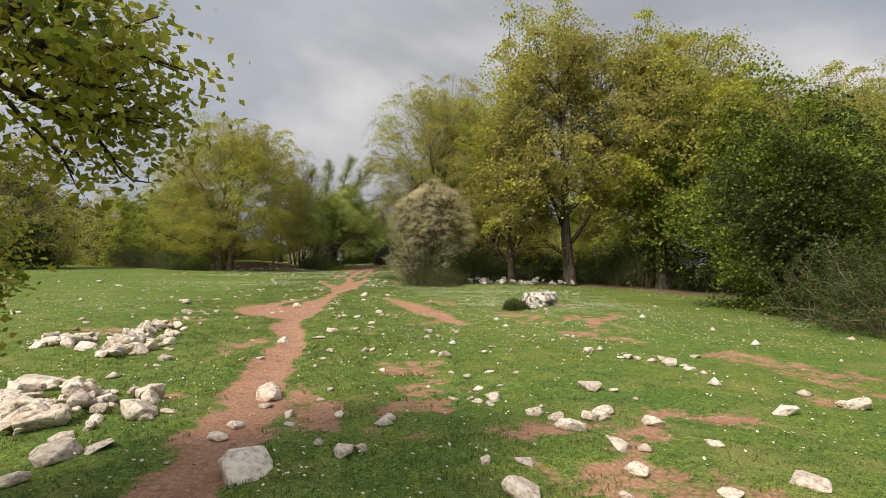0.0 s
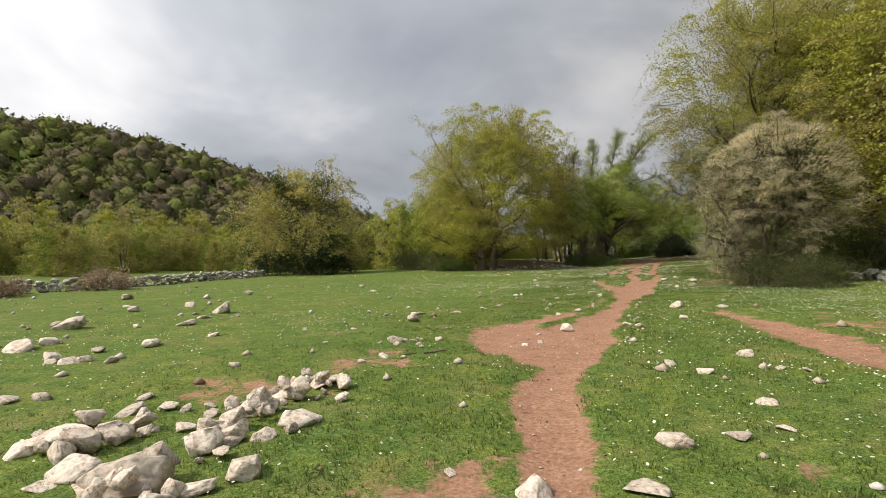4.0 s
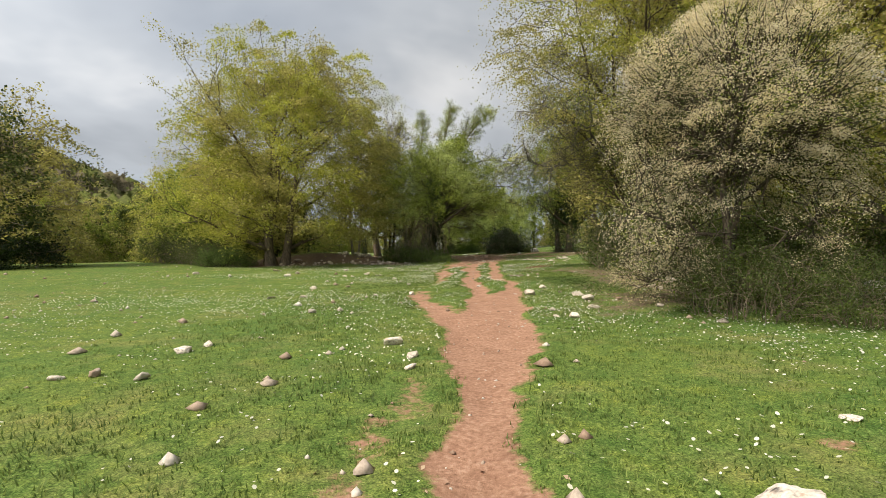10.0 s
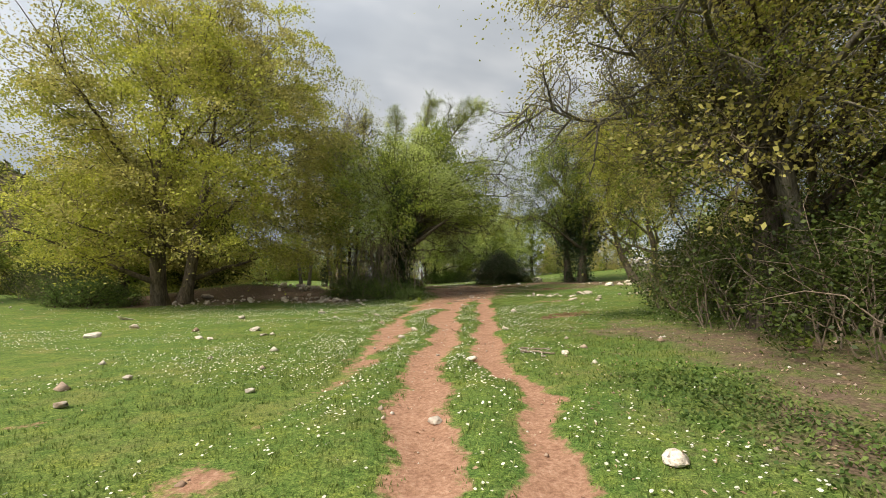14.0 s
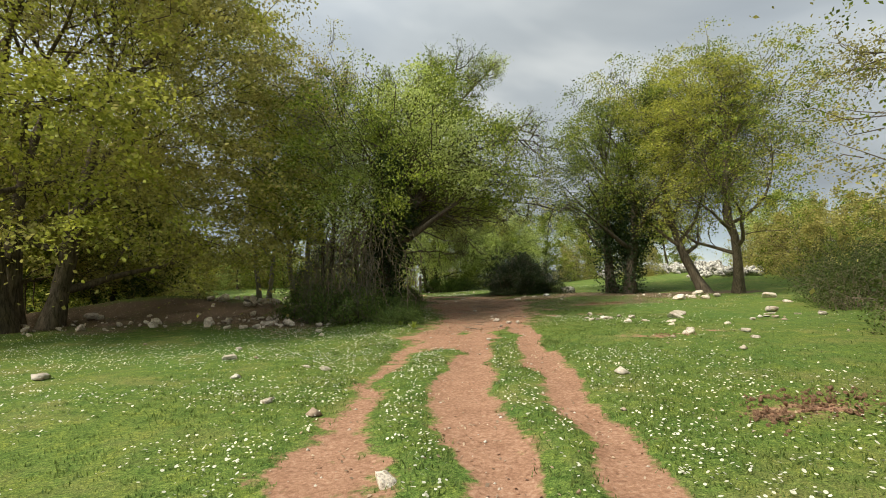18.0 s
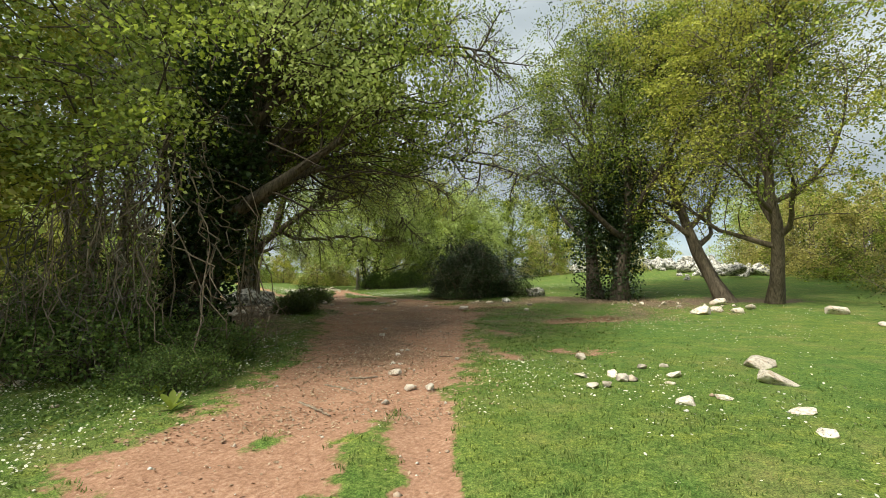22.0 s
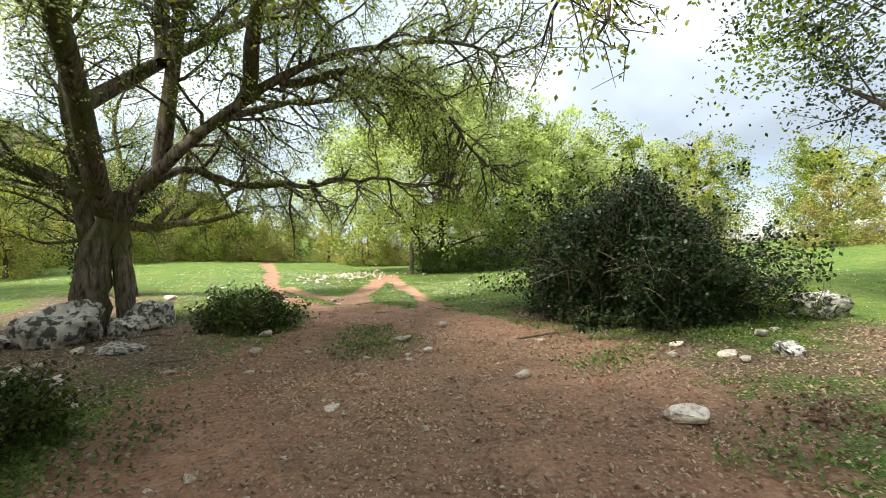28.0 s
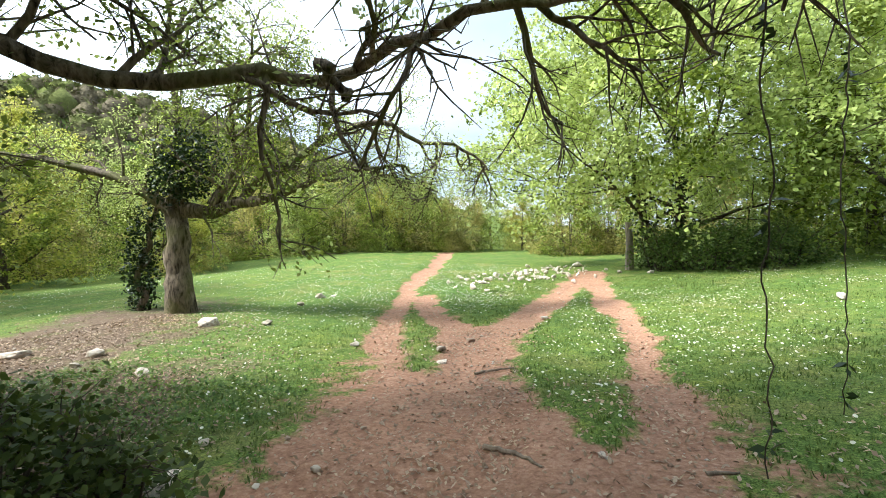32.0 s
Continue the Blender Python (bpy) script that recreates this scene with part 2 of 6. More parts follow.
def ground_material():
    """Turf, bare red earth and leaf mould on one sheet; the masks are laid out in plan."""
    m, nt = material("meadow_ground")
    bare = nt.nodes.new("ShaderNodeAttribute")
    bare.attribute_name = "bare"
    mould = nt.nodes.new("ShaderNodeAttribute")
    mould.attribute_name = "mould"
    fine = noise_tex(nt, 22.0, 6.0, 0.7)
    mid_n = noise_tex(nt, 3.2, 5.0, 0.6)
    big = noise_tex(nt, 0.28, 4.0, 0.55)
    g1 = ramp_node(nt, [(0.28, (0.032, 0.062, 0.015)), (0.5, (0.098, 0.15, 0.036)), (0.72, (0.20, 0.25, 0.075))])
    ln(nt, fine, "Fac", g1, 0)
    g2 = ramp_node(nt, [(0.3, (0.66, 0.78, 0.74)), (0.5, (1.0, 1.0, 1.0)), (0.72, (1.4, 1.2, 1.0))])
    ln(nt, mid_n, "Fac", g2, 0)
    green = mixc(nt, 1.0, g1.outputs[0], g2.outputs[0], "MULTIPLY")
    g3 = ramp_node(nt, [(0.3, (0.85, 0.95, 0.9)), (0.7, (1.15, 1.05, 0.95))])
    ln(nt, big, "Fac", g3, 0)
    green = mixc(nt, 1.0, green, g3.outputs[0], "MULTIPLY")
    straw_n = noise_tex(nt, 0.9, 6.0, 0.7)
    sr = ramp_node(nt, [(0.50, (0, 0, 0)), (0.74, (0.55, 0.55, 0.55))])
    ln(nt, straw_n, "Fac", sr, 0)
    green = mixc(nt, sr.outputs[0], green, (0.26, 0.21, 0.09))
    grain = noise_tex(nt, 75.0, 3.0, 0.6)
    gr = ramp_node(nt, [(0.32, (0.4, 0.42, 0.36)), (0.5, (1, 1, 1)), (0.68, (1.7, 1.65, 1.55))])
    ln(nt, grain, "Fac", gr, 0)
    green = mixc(nt, 1.0, green, gr.outputs[0], "MULTIPLY")
    e1 = ramp_node(nt, [(0.25, (0.17, 0.088, 0.055)), (0.5, (0.33, 0.19, 0.125)), (0.8, (0.52, 0.35, 0.25))])
    ln(nt, fine, "Fac", e1, 0)
    e2 = ramp_node(nt, [(0.3, (0.85, 0.8, 0.78)), (0.7, (1.12, 1.1, 1.1))])
    ln(nt, mid_n, "Fac", e2, 0)
    earth = mixc(nt, 1.0, e1.outputs[0], e2.outputs[0], "MULTIPLY")
    l1 = ramp_node(nt, [(0.3, (0.06, 0.042, 0.028)), (0.55, (0.17, 0.12, 0.085)), (0.8, (0.32, 0.24, 0.18))])
    ln(nt, fine, "Fac", l1, 0)
    # ragged borders
    add = nt.nodes.new("ShaderNodeMath")
    add.operation = "ADD"
    sub = nt.nodes.new("ShaderNodeMath")
    sub.operation = "MULTIPLY_ADD"
    sub.inputs[1].default_value = 1.7
    sub.inputs[2].default_value = -0.85
    edge_n = noise_tex(nt, 2.6, 8.0, 0.72)
    ln(nt, edge_n, "Fac", sub, 0)
    ln(nt, bare, "Fac", add, 0)
    ln(nt, sub, 0, add, 1)
    br = ramp_node(nt, [(0.40, (0, 0, 0)), (0.58, (1, 1, 1))])
    ln(nt, add, 0, br, 0)
    add2 = nt.nodes.new("ShaderNodeMath")
    add2.operation = "ADD"
    ln(nt, mould, "Fac", add2, 0)
    ln(nt, sub, 0, add2, 1)
    mr = ramp_node(nt, [(0.42, (0, 0, 0)), (0.85, (1, 1, 1))])
    ln(nt, add2, 0, mr, 0)
    col = mixc(nt, mr.outputs[0], green, l1.outputs[0])
    soft = nt.nodes.new("ShaderNodeMath")
    soft.operation = "MULTIPLY"
    soft.inputs[1].default_value = 0.85
    ln(nt, mr, 0, soft, 0)
    earth = mixc(nt, soft.outputs[0], earth, mixc(nt, 0.35, l1.outputs[0], earth))
    col = mixc(nt, br.outputs[0], col, earth)
    hmix = nt.nodes.new("ShaderNodeMath")
    hmix.operation = "ADD"
    ln(nt, fine, "Fac", hmix, 0)
    ln(nt, mid_n, "Fac", hmix, 1)
    finish(nt, col, 0.95, hmix.outputs[0], 0.55, 0.03, 0.1)
    return m


GROUND = ground_material()


# ---------------------------------------------------------------- lay of the land
def vnoise(x, y, scale, seed=0):
    """Smooth value noise in plan, 0 to 1, on arrays."""
    x, y = np.asarray(x, float) * scale, np.asarray(y, float) * scale
    xi, yi = np.floor(x).astype(np.int64), np.floor(y).astype(np.int64)
    fx, fy = x - xi, y - yi
    fx, fy = fx * fx * (3 - 2 * fx), fy * fy * (3 - 2 * fy)

    def h(a, b):
        n = (a * 374761393 + b * 668265263 + seed * 144665) & 0x7FFFFFFF
        n = ((n ^ (n >> 13)) * 1274126177) & 0x7FFFFFFF
        return ((n ^ (n >> 16)) & 0xFFFF) / 65535.0

    return (h(xi, yi) * (1 - fx) + h(xi + 1, yi) * fx) * (1 - fy) + (h(xi, yi + 1) * (1 - fx) + h(xi + 1, yi + 1) * fx) * fy


SWELLS = [(-0.026, -0.023, 0.024), (-0.042, -0.066, 0.182), (-0.087, 0.025, 0.106), (-0.081, 0.042, 0.055), (-0.041, -0.074, 0.255), (-0.067, -0.180, 0.112),
          (-0.108, 0.014, -0.157), (-0.041, 0.039, -0.002), (0.215, -0.296, -0.042), (0.209, -0.162, -0.094), (-0.030, -0.197, -0.044)]


def land(x, y):
    """Height of the ground: a gently rising meadow, a stony bank to the east, a wooded hill to the west."""
    x, y = np.asarray(x, float), np.asarray(y, float)
    u, v = np.clip(x, -45, 24), np.clip(y, -5, 92)
    z = (-0.1732 + -0.00936 * u + 0.01134 * v + 0.000211 * u * u + 0.000669 * u * v + 0.000743 * v * v + -5.628e-06 * v ** 3)
    out = np.hypot(x - u, y - v)
    z = z + 0.012 * out * (x < 0) + 0.004 * out
    z = z + 1.5 * np.exp(-((x - 36) / 9) ** 2 - ((y - 86) / 22) ** 2)
    # the hill, long axis across the view
    a = radians(-54)
    du, dv = x + 250, y - 185
    rad_, tan_ = du * math.sin(a) + dv * math.cos(a), du * math.cos(a) - dv * math.sin(a)
    z = z + 68 * np.exp(-(np.where(rad_ < 0, rad_ / 105, rad_ / 250)) ** 2 - (tan_ / 175) ** 2)
    z = z + 1.15 * np.exp(-((x + 15) / 13) ** 2 - ((y - 96) / 11) ** 2)
    # stony bank under the maple
    z = z + 0.85 * np.exp(-((x + 7.0) / 4.6) ** 2 - ((y - 61.0) / 3.6) ** 2)
    # slow swells: across at x = -6, 3 and 12, a row for every nine metres along
    for row, (west, mid_, east) in enumerate(SWELLS):
        reach = np.exp(-((y - 4 - 9 * row) / 7) ** 2)
        z = z + reach * (west * np.exp(-((x + 6) / 7) ** 2) + mid_ * np.exp(-((x - 3) / 7) ** 2) + east * np.exp(-((x - 12) / 7) ** 2))
    z = z + 0.10 * (vnoise(x, y, 0.22, 3) - 0.5) + 0.05 * (vnoise(x, y, 0.9, 4) - 0.5)
    return z


def gz(x, y):
    return float(land(x, y))


def along(px, py, line, soft=0.5):
    """Signed closeness to a strip: 1 inside, falling to 0 past its border. line: (x, y, half width)."""
    best = np.zeros_like(px)
    for (x0, y0, w0), (x1, y1, w1) in zip(line[:-1], line[1:]):
        dx, dy = x1 - x0, y1 - y0
        s = np.clip(((px - x0) * dx + (py - y0) * dy) / (dx * dx + dy * dy), 0, 1)
        d = np.hypot(px - x0 - s * dx, py - y0 - s * dy) - (w0 + (w1 - w0) * s)
        best = np.maximum(best, np.clip(0.5 - d / soft, 0, 1))
    return best


TRAIL = [(-1.1, -6.0, 0.36), (-0.83, 5.55, 0.34), (-0.64, 6.6, 0.42), (-0.52, 8.06, 0.38), (-0.45, 9.72, 0.32), (-0.40, 12.4, 0.42), (-0.46, 13.5, 0.40), (-0.44, 14.94, 0.41), (-0.04, 17.2, 0.50), (0.30, 19.4, 0.48), (0.57, 20.9, 0.33),
         (0.85, 21.9, 0.25), (1.2, 23.5, 0.27), (1.55, 25.2, 0.42), (1.8, 26.6, 0.62), (2.05, 28.0, 0.78), (2.2, 29.0, 0.80), (2.6, 30.0, 0.66), (2.73, 31.0, 0.66), (2.72, 32.3, 0.50), (2.71, 32.8, 0.33), (2.76, 34.0, 0.27),
         (2.81, 35.2, 0.26), (3.02, 37.4, 0.27), (3.3, 38.9, 0.31), (3.5, 40.0, 0.31), (3.63, 40.84, 0.27), (3.9, 43.0, 0.35), (4.02, 45.2, 0.46), (4.25, 46.5, 0.40), (4.5, 47.6, 0.30), (4.75, 49.5, 0.42), (4.9, 51.0, 0.60)]
RUT = [(2.9, 31.2, 0.20), (3.32, 32.1, 0.26), (3.4, 32.65, 0.27), (3.72, 33.8, 0.19), (4.06, 34.9, 0.19), (4.18, 36.2, 0.20), (4.2, 37.8, 0.19), (4.21, 38.6, 0.21), (4.32, 39.4, 0.23), (4.5, 40.6, 0.27), (4.9, 42.6, 0.24), (5.17, 44.1, 0.22),
       (5.33, 44.7, 0.26), (5.46, 45.3, 0.24), (5.58, 46.0, 0.27), (5.68, 47.0, 0.35), (5.95, 48.3, 0.32), (6.1, 49.2, 0.27), (6.24, 49.95, 0.27), (6.5, 51.1, 0.30), (6.75, 52.5, 0.42)]
WIDE = [(4.4, 50.6, 1.0), (4.65, 51.7, 1.2), (5.1, 52.6, 1.2), (5.7, 53.6, 1.5), (6.1, 54.6, 1.5), (6.3, 55.6, 1.55), (6.45, 56.7, 1.6), (6.6, 58.0, 1.8), (6.75, 60.0, 2.05), (6.95, 62.0, 2.5), (7.4, 63.2, 2.7), (7.4, 64.4, 3.1),
        (7.2, 65.8, 3.05), (6.95, 67.2, 2.7), (6.65, 68.2, 2.36), (6.3, 69.5, 2.0), (6.1, 70.5, 1.7), (5.87, 71.26, 1.7), (4.91, 71.82, 1.02), (4.4, 72.96, 1.0), (4.2, 73.7, 0.95)]
FORK_W = [(3.32, 73.57, 0.27), (2.78, 74.43, 0.27), (2.08, 75.72, 0.26), (1.3, 77.2, 0.26), (0.46, 78.84, 0.24), (-0.29, 80.3, 0.26), (-1.03, 82.45, 0.36), (-2.09, 85.34, 0.34), (-5.64, 93.63, 0.45)]
FORK_S = [(4.57, 73.79, 0.57), (4.28, 74.71, 0.57), (3.39, 75.68, 0.34), (2.61, 76.63, 0.29), (1.72, 77.74, 0.24), (0.87, 79.0, 0.22)]
FORK_M = [(4.49, 74.74, 0.46), (4.26, 76.03, 0.50), (4.29, 77.62, 0.42), (4.3, 79.55, 0.31), (4.23, 81.95, 0.32), (4.09, 84.64, 0.42)]
FORK_E = [(7.19, 71.57, 0.36), (7.08, 71.88, 0.28), (6.94, 72.5, 0.22), (6.79, 73.4, 0.22), (6.71, 74.05, 0.22), (6.41, 75.59, 0.24), (5.99, 77.61, 0.28), (5.48, 79.42, 0.26), (4.81, 81.96, 0.32), (4.07, 86.16, 0.42)]
PATCHES = [
    ([(3.4, 21.0, 0.2), (3.6, 19.4, 0.35), (3.9, 17.9, 0.5), (4.05, 16.6, 0.55), (4.3, 14.8, 0.5), (4.3, 13.3, 0.35)], 0.88),
    ([(-1.3, 16.4, 0.7), (-1.55, 17.1, 0.8), (-1.7, 17.7, 0.8), (-1.6, 18.5, 0.6), (-1.3, 19.2, 0.35), (-0.76, 20.05, 0.3), (-0.36, 20.9, 0.3)], 0.95),
    ([(-0.9, 19.6, 0.2), (-0.88, 20.6, 0.14)], 0.8), ([(-0.7, 15.6, 0.5), (-0.6, 17.0, 0.75), (-0.3, 18.4, 0.55), (0.0, 19.4, 0.3)], 1.0),
    ([(-0.47, 21.13, 0.22), (-0.27, 21.42, 0.2), (0.06, 22.11, 0.22), (0.31, 23.18, 0.2), (0.55, 24.73, 0.18)], 0.64),
    ([(1.7, 28.4, 0.4), (1.3, 29.8, 0.36), (1.15, 30.8, 0.33), (0.98, 32.0, 0.29), (0.97, 33.0, 0.28), (1.05, 34.2, 0.12)], 0.92),
    ([(1.2, 34.8, 0.12), (1.5, 36.4, 0.16), (1.9, 38.0, 0.2)], 0.64),
    ([(1.93, 38.2, 0.2), (2.02, 39.0, 0.22), (2.2, 39.9, 0.3), (2.35, 41.3, 0.36), (2.5, 43.0, 0.45), (2.6, 45.0, 0.25), (2.7, 46.1, 0.24), (3.0, 47.8, 0.25), (3.3, 49.4, 0.28), (3.6, 50.1, 0.42), (4.2, 51.0, 0.6)], 0.82),
    ([(7.4, 10.73, 0.2), (8.4, 12.87, 0.35)], 0.7),
    ([(-1.6, 9.36, 0.12), (-1.5, 9.95, 0.15)], 0.75), ([(-1.5, 10.2, 0.3), (-1.2, 11.2, 0.35)], 0.64), ([(0.1, 5.5, 0.5), (0.0, 6.8, 0.35)], 0.64),
    ([(1.9, 6.6, 0.3), (1.9, 7.9, 0.25)], 0.62), ([(3.6, 4.31, 0.3), (4.2, 5.08, 0.3), (5.0, 4.4, 0.3)], 0.66), ([(0.9, 5.28, 0.2), (1.4, 6.05, 0.25)], 0.6),
    ([(8.3, 49.2, 0.2), (9.0, 48.75, 0.28), (9.4, 48.9, 0.2)], 0.74), ([(9.7, 49.3, 0.2), (10.4, 49.2, 0.3)], 0.7),
    ([(-1.4, 35.61, 0.1), (-0.9, 35.8, 0.15)], 0.6), ([(6.7, 43.3, 0.2), (7.6, 43.5, 0.3)], 0.75), ([(9.6, 55.9, 0.2), (9.9, 55.7, 0.25), (10.4, 55.3, 0.25)], 0.72), ([(9.2, 58.6, 0.35), (9.5, 58.0, 0.3)], 0.66), ([(8.5, 57.5, 0.3), (8.3, 56.4, 0.25), (8.6, 55.2, 0.3)], 0.7), ([(11.6, 60.1, 0.4), (13.2, 60.1, 0.4)], 0.8),
]
TURF = [[(6.6, 71.58, 0.2), (6.44, 71.93, 0.34), (6.17, 72.59, 0.5), (5.87, 73.6, 0.6), (5.62, 74.9, 0.55), (5.33, 76.86, 0.42), (5.02, 78.98, 0.22)], [(4.17, 72.9, 0.15), (3.61, 74.07, 0.24), (2.91, 75.23, 0.18), (2.08, 76.5, 0.1)],
        [(4.04, 48.94, 0.42), (4.07, 49.25, 0.35), (4.1, 49.42, 0.22)], [(5.32, 48.49, 0.24), (5.38, 48.89, 0.23), (5.51, 49.39, 0.25), (5.75, 50.18, 0.25), (5.98, 51.27, 0.23), (6.15, 51.79, 0.14)],
        [(3.67, 37.86, 0.25), (3.8, 38.72, 0.19), (3.91, 39.52, 0.17), (4.06, 40.72, 0.17), (4.41, 42.8, 0.19), (4.75, 45.0, 0.25), (5.1, 46.95, 0.28), (5.3, 48.3, 0.22)],
        [(3.06, 32.9, 0.1), (3.2, 33.5, 0.2), (3.35, 34.2, 0.25), (3.45, 35.05, 0.35), (3.55, 36.5, 0.33), (3.65, 37.9, 0.25)], [(4.9, 51.6, 0.05), (5.05, 51.9, 0.12)]]
MOULD = [
    ([(4.9, 28.0, 0.5), (6.2, 30.5, 1.5), (7.4, 33.0, 1.8), (8.0, 36.0, 1.8), (8.6, 39.0, 1.4)], 0.74),
    ([(9.6, 62.6, 0.5), (12.2, 61.4, 0.6), (15.2, 59.6, 0.5)], 0.8),
    ([(6.2, 55.5, 0.8), (6.6, 60.0, 1.2), (7.2, 65.0, 2.2), (6.0, 69.5, 1.2)], 0.8),
    ([(9.4, 64.5, 1.0), (11.0, 64.2, 0.8)], 0.9), ([(9.6, 59.6, 0.4), (12.6, 60.0, 0.6), (16.0, 61.2, 0.8), (17.5, 64.0, 1.2)], 0.85),
    ([(-1.00, 55.55, 1.5), (0.50, 59.75, 2.8), (2.20, 63.87, 2.6), (1.20, 67.94, 2.8), (-1.50, 71.49, 2.6), (-3.50, 74.00, 1.8)], 0.9),
    ([(-11.00, 56.60, 2.5), (-5.00, 57.90, 3.2), (-1.00, 58.9, 2.9)], 0.95),
    ([(6.80, 32.05, 0.6), (6.90, 35.01, 1), (7.60, 38.00, 0.9), (8.80, 41.00, 0.7)], 0.75),
    ([(5.20, 34.02, 0.3), (5.60, 37.00, 0.4)], 0.62),
    ([(9.0, 70.2, 0.9), (10.2, 68.6, 1.3), (11.2, 66.6, 1.2)], 0.9), ([(8.2, 71.4, 0.5), (9.6, 70.8, 0.6)], 0.7),
    ([(4.3, 66.0, 1.2), (3.4, 67.5, 1.0), (3.6, 64.4, 1.0)], 0.85),
    ([(9.11, 66.42, 0.9), (12.22, 65.91, 1.6), (16.23, 64.90, 1.8), (20.23, 62.33, 1.5)], 0.85),
    ([(13.00, 37.00, 2), (14.00, 43.03, 2.4)], 0.8),
    ([(10.00, 32.54, 1.2), (15.00, 29.76, 2), (21.00, 25.85, 2.5), (24.00, 19.45, 2.5)], 0.85),
    ([(17.00, 11.71, 2), (22.00, 15.57, 2.5)], 0.7),
]


def bare_mask(x, y):
    x, y = np.asarray(x, float), np.asarray(y, float)
    wx, wy = x + 0.35 * (vnoise(x, y, 1.3, 7) - 0.5), y + 0.35 * (vnoise(x, y, 1.3, 8) - 0.5)
    b = np.zeros_like(wx)
    for line, soft in ((TRAIL, 0.45), (RUT, 0.4), (WIDE, 1.7), (FORK_W, 0.45), (FORK_S, 0.45), (FORK_E, 0.42), (FORK_M, 0.5)):
        b = np.maximum(b, along(wx, wy, line, soft))
    for line, k in PATCHES:
        b = np.maximum(b, k * along(wx, wy, line, 0.7))
    worn = np.clip((vnoise(x, y, 0.6, 61) * 0.65 + vnoise(x, y, 1.9, 62) * 0.35 - 0.62) * 4.0, 0, 0.5)
    b = np.maximum(b, worn * np.clip((27 - y) / 8, 0, 1) * np.clip((12 - np.abs(x - 2)) / 4, 0, 1))
    for line in TURF:
        b = np.minimum(b, 1 - along(wx, wy, line))
    return b


def mould_mask(x, y):
    x, y = np.asarray(x, float), np.asarray(y, float)
    wx, wy = x + 2.2 * (vnoise(x, y, 0.5, 17) - 0.5) + 0.9 * (vnoise(x, y, 1.7, 19) - 0.5), y + 2.2 * (vnoise(x, y, 0.5, 18) - 0.5)
    b = np.zeros_like(wx)
    for line, k in MOULD:
        b = np.maximum(b, k * along(wx, wy, line, 2.2))
    return b


def spread(lo, hi, step, far_lo, far_hi, n=34):
    a = np.arange(lo, hi, step)
    left = lo - np.geomspace(0.4, lo - far_lo, n)[::-1]
    right = a[-1] + np.geomspace(0.4, far_hi - a[-1], n)
    return np.concatenate([left, a, right])


def mesh_of(name, verts, faces, mats, smooth=False, ids=None):
    """A mesh from numpy arrays; faces is one array (n, 3 or 4) or a list of such arrays."""
    me = bpy.data.meshes.new(name)
    groups = faces if isinstance(faces, list) else [faces]
    groups = [np.asarray(g, np.int32) for g in groups if len(g)]
    loops = np.concatenate([g.ravel() for g in groups])
    sizes = np.concatenate([np.full(len(g), g.shape[1], np.int32) for g in groups])
    starts = np.concatenate([[0], np.cumsum(sizes)[:-1]]).astype(np.int32)
    verts = np.asarray(verts, np.float32)
    me.vertices.add(len(verts))
    me.vertices.foreach_set("co", verts.ravel())
    me.loops.add(len(loops))
    me.loops.foreach_set("vertex_index", loops)
    me.polygons.add(len(sizes))
    me.polygons.foreach_set("loop_start", starts)
    if smooth:
        me.polygons.foreach_set("use_smooth", np.ones(len(sizes), bool))
    for m in mats:
        me.materials.append(m)
    if ids is not None:
        me.polygons.foreach_set("material_index", np.asarray(ids, np.int32))
    me.update(calc_edges=True)
    me.validate()
    return me


def part_of(name, me, parent, label=""):
    ob = new(name, me)
    ob.parent = parent
    if label:
        ob["label"] = label
    return ob


# one sheet of ground out to the skyline
gx, gy = spread(-15, 21, 0.17, -900, 900), spread(-2, 92, 0.17, -700, 1000)
GX, GY = np.meshgrid(gx, gy)
nx, ny = len(gx), len(gy)
gidx = np.arange(nx * ny).reshape(ny, nx)
gfaces = np.stack([gidx[:-1, :-1], gidx[:-1, 1:], gidx[1:, 1:], gidx[1:, :-1]], -1).reshape(-1, 4)
BM, MM = bare_mask(GX, GY), mould_mask(GX, GY)
GZ = land(GX, GY) - 0.07 * BM + 0.03 * (vnoise(GX, GY, 2.6, 21) - 0.5) * (BM + 0.5)
gmesh = mesh_of("ground", np.stack([GX, GY, GZ], -1).reshape(-1, 3), gfaces, [GROUND], True)
gmesh.attributes.new("bare", "FLOAT", "POINT").data.foreach_set("value", BM.ravel().astype(np.float32))
gmesh.attributes.new("mould", "FLOAT", "POINT").data.foreach_set("value", MM.ravel().astype(np.float32))
tagged(new("ground", gmesh), "green grazed meadow with worn red earth trails and leaf mould", "ground", kind="structure")


def surface(x, y):
    """Top of the ground sheet, dips of the trails included."""
    b = bare_mask(x, y)
    return land(x, y) - 0.07 * b


# ---------------------------------------------------------------- trees
def way(y):
    """Where the trail runs, across."""
    return np.interp(y, [0, 12, 20, 30, 40, 52, 60, 66, 72, 90], [-0.3, -0.4, 0.3, 2.3, 3.5, 6.0, 7.0, 7.4, 6.5, 4.0])


def headroom(pos, x, y, wide=2.4, high=3.4):
    """Leaf places of a plant that stands at x, y, less those that passing cattle and walkers have stripped over the trail."""
    px, py = pos[:, 0] + x, pos[:, 1] + y
    return pos[~((np.abs(px - way(py)) < wide) & (pos[:, 2] < high))]


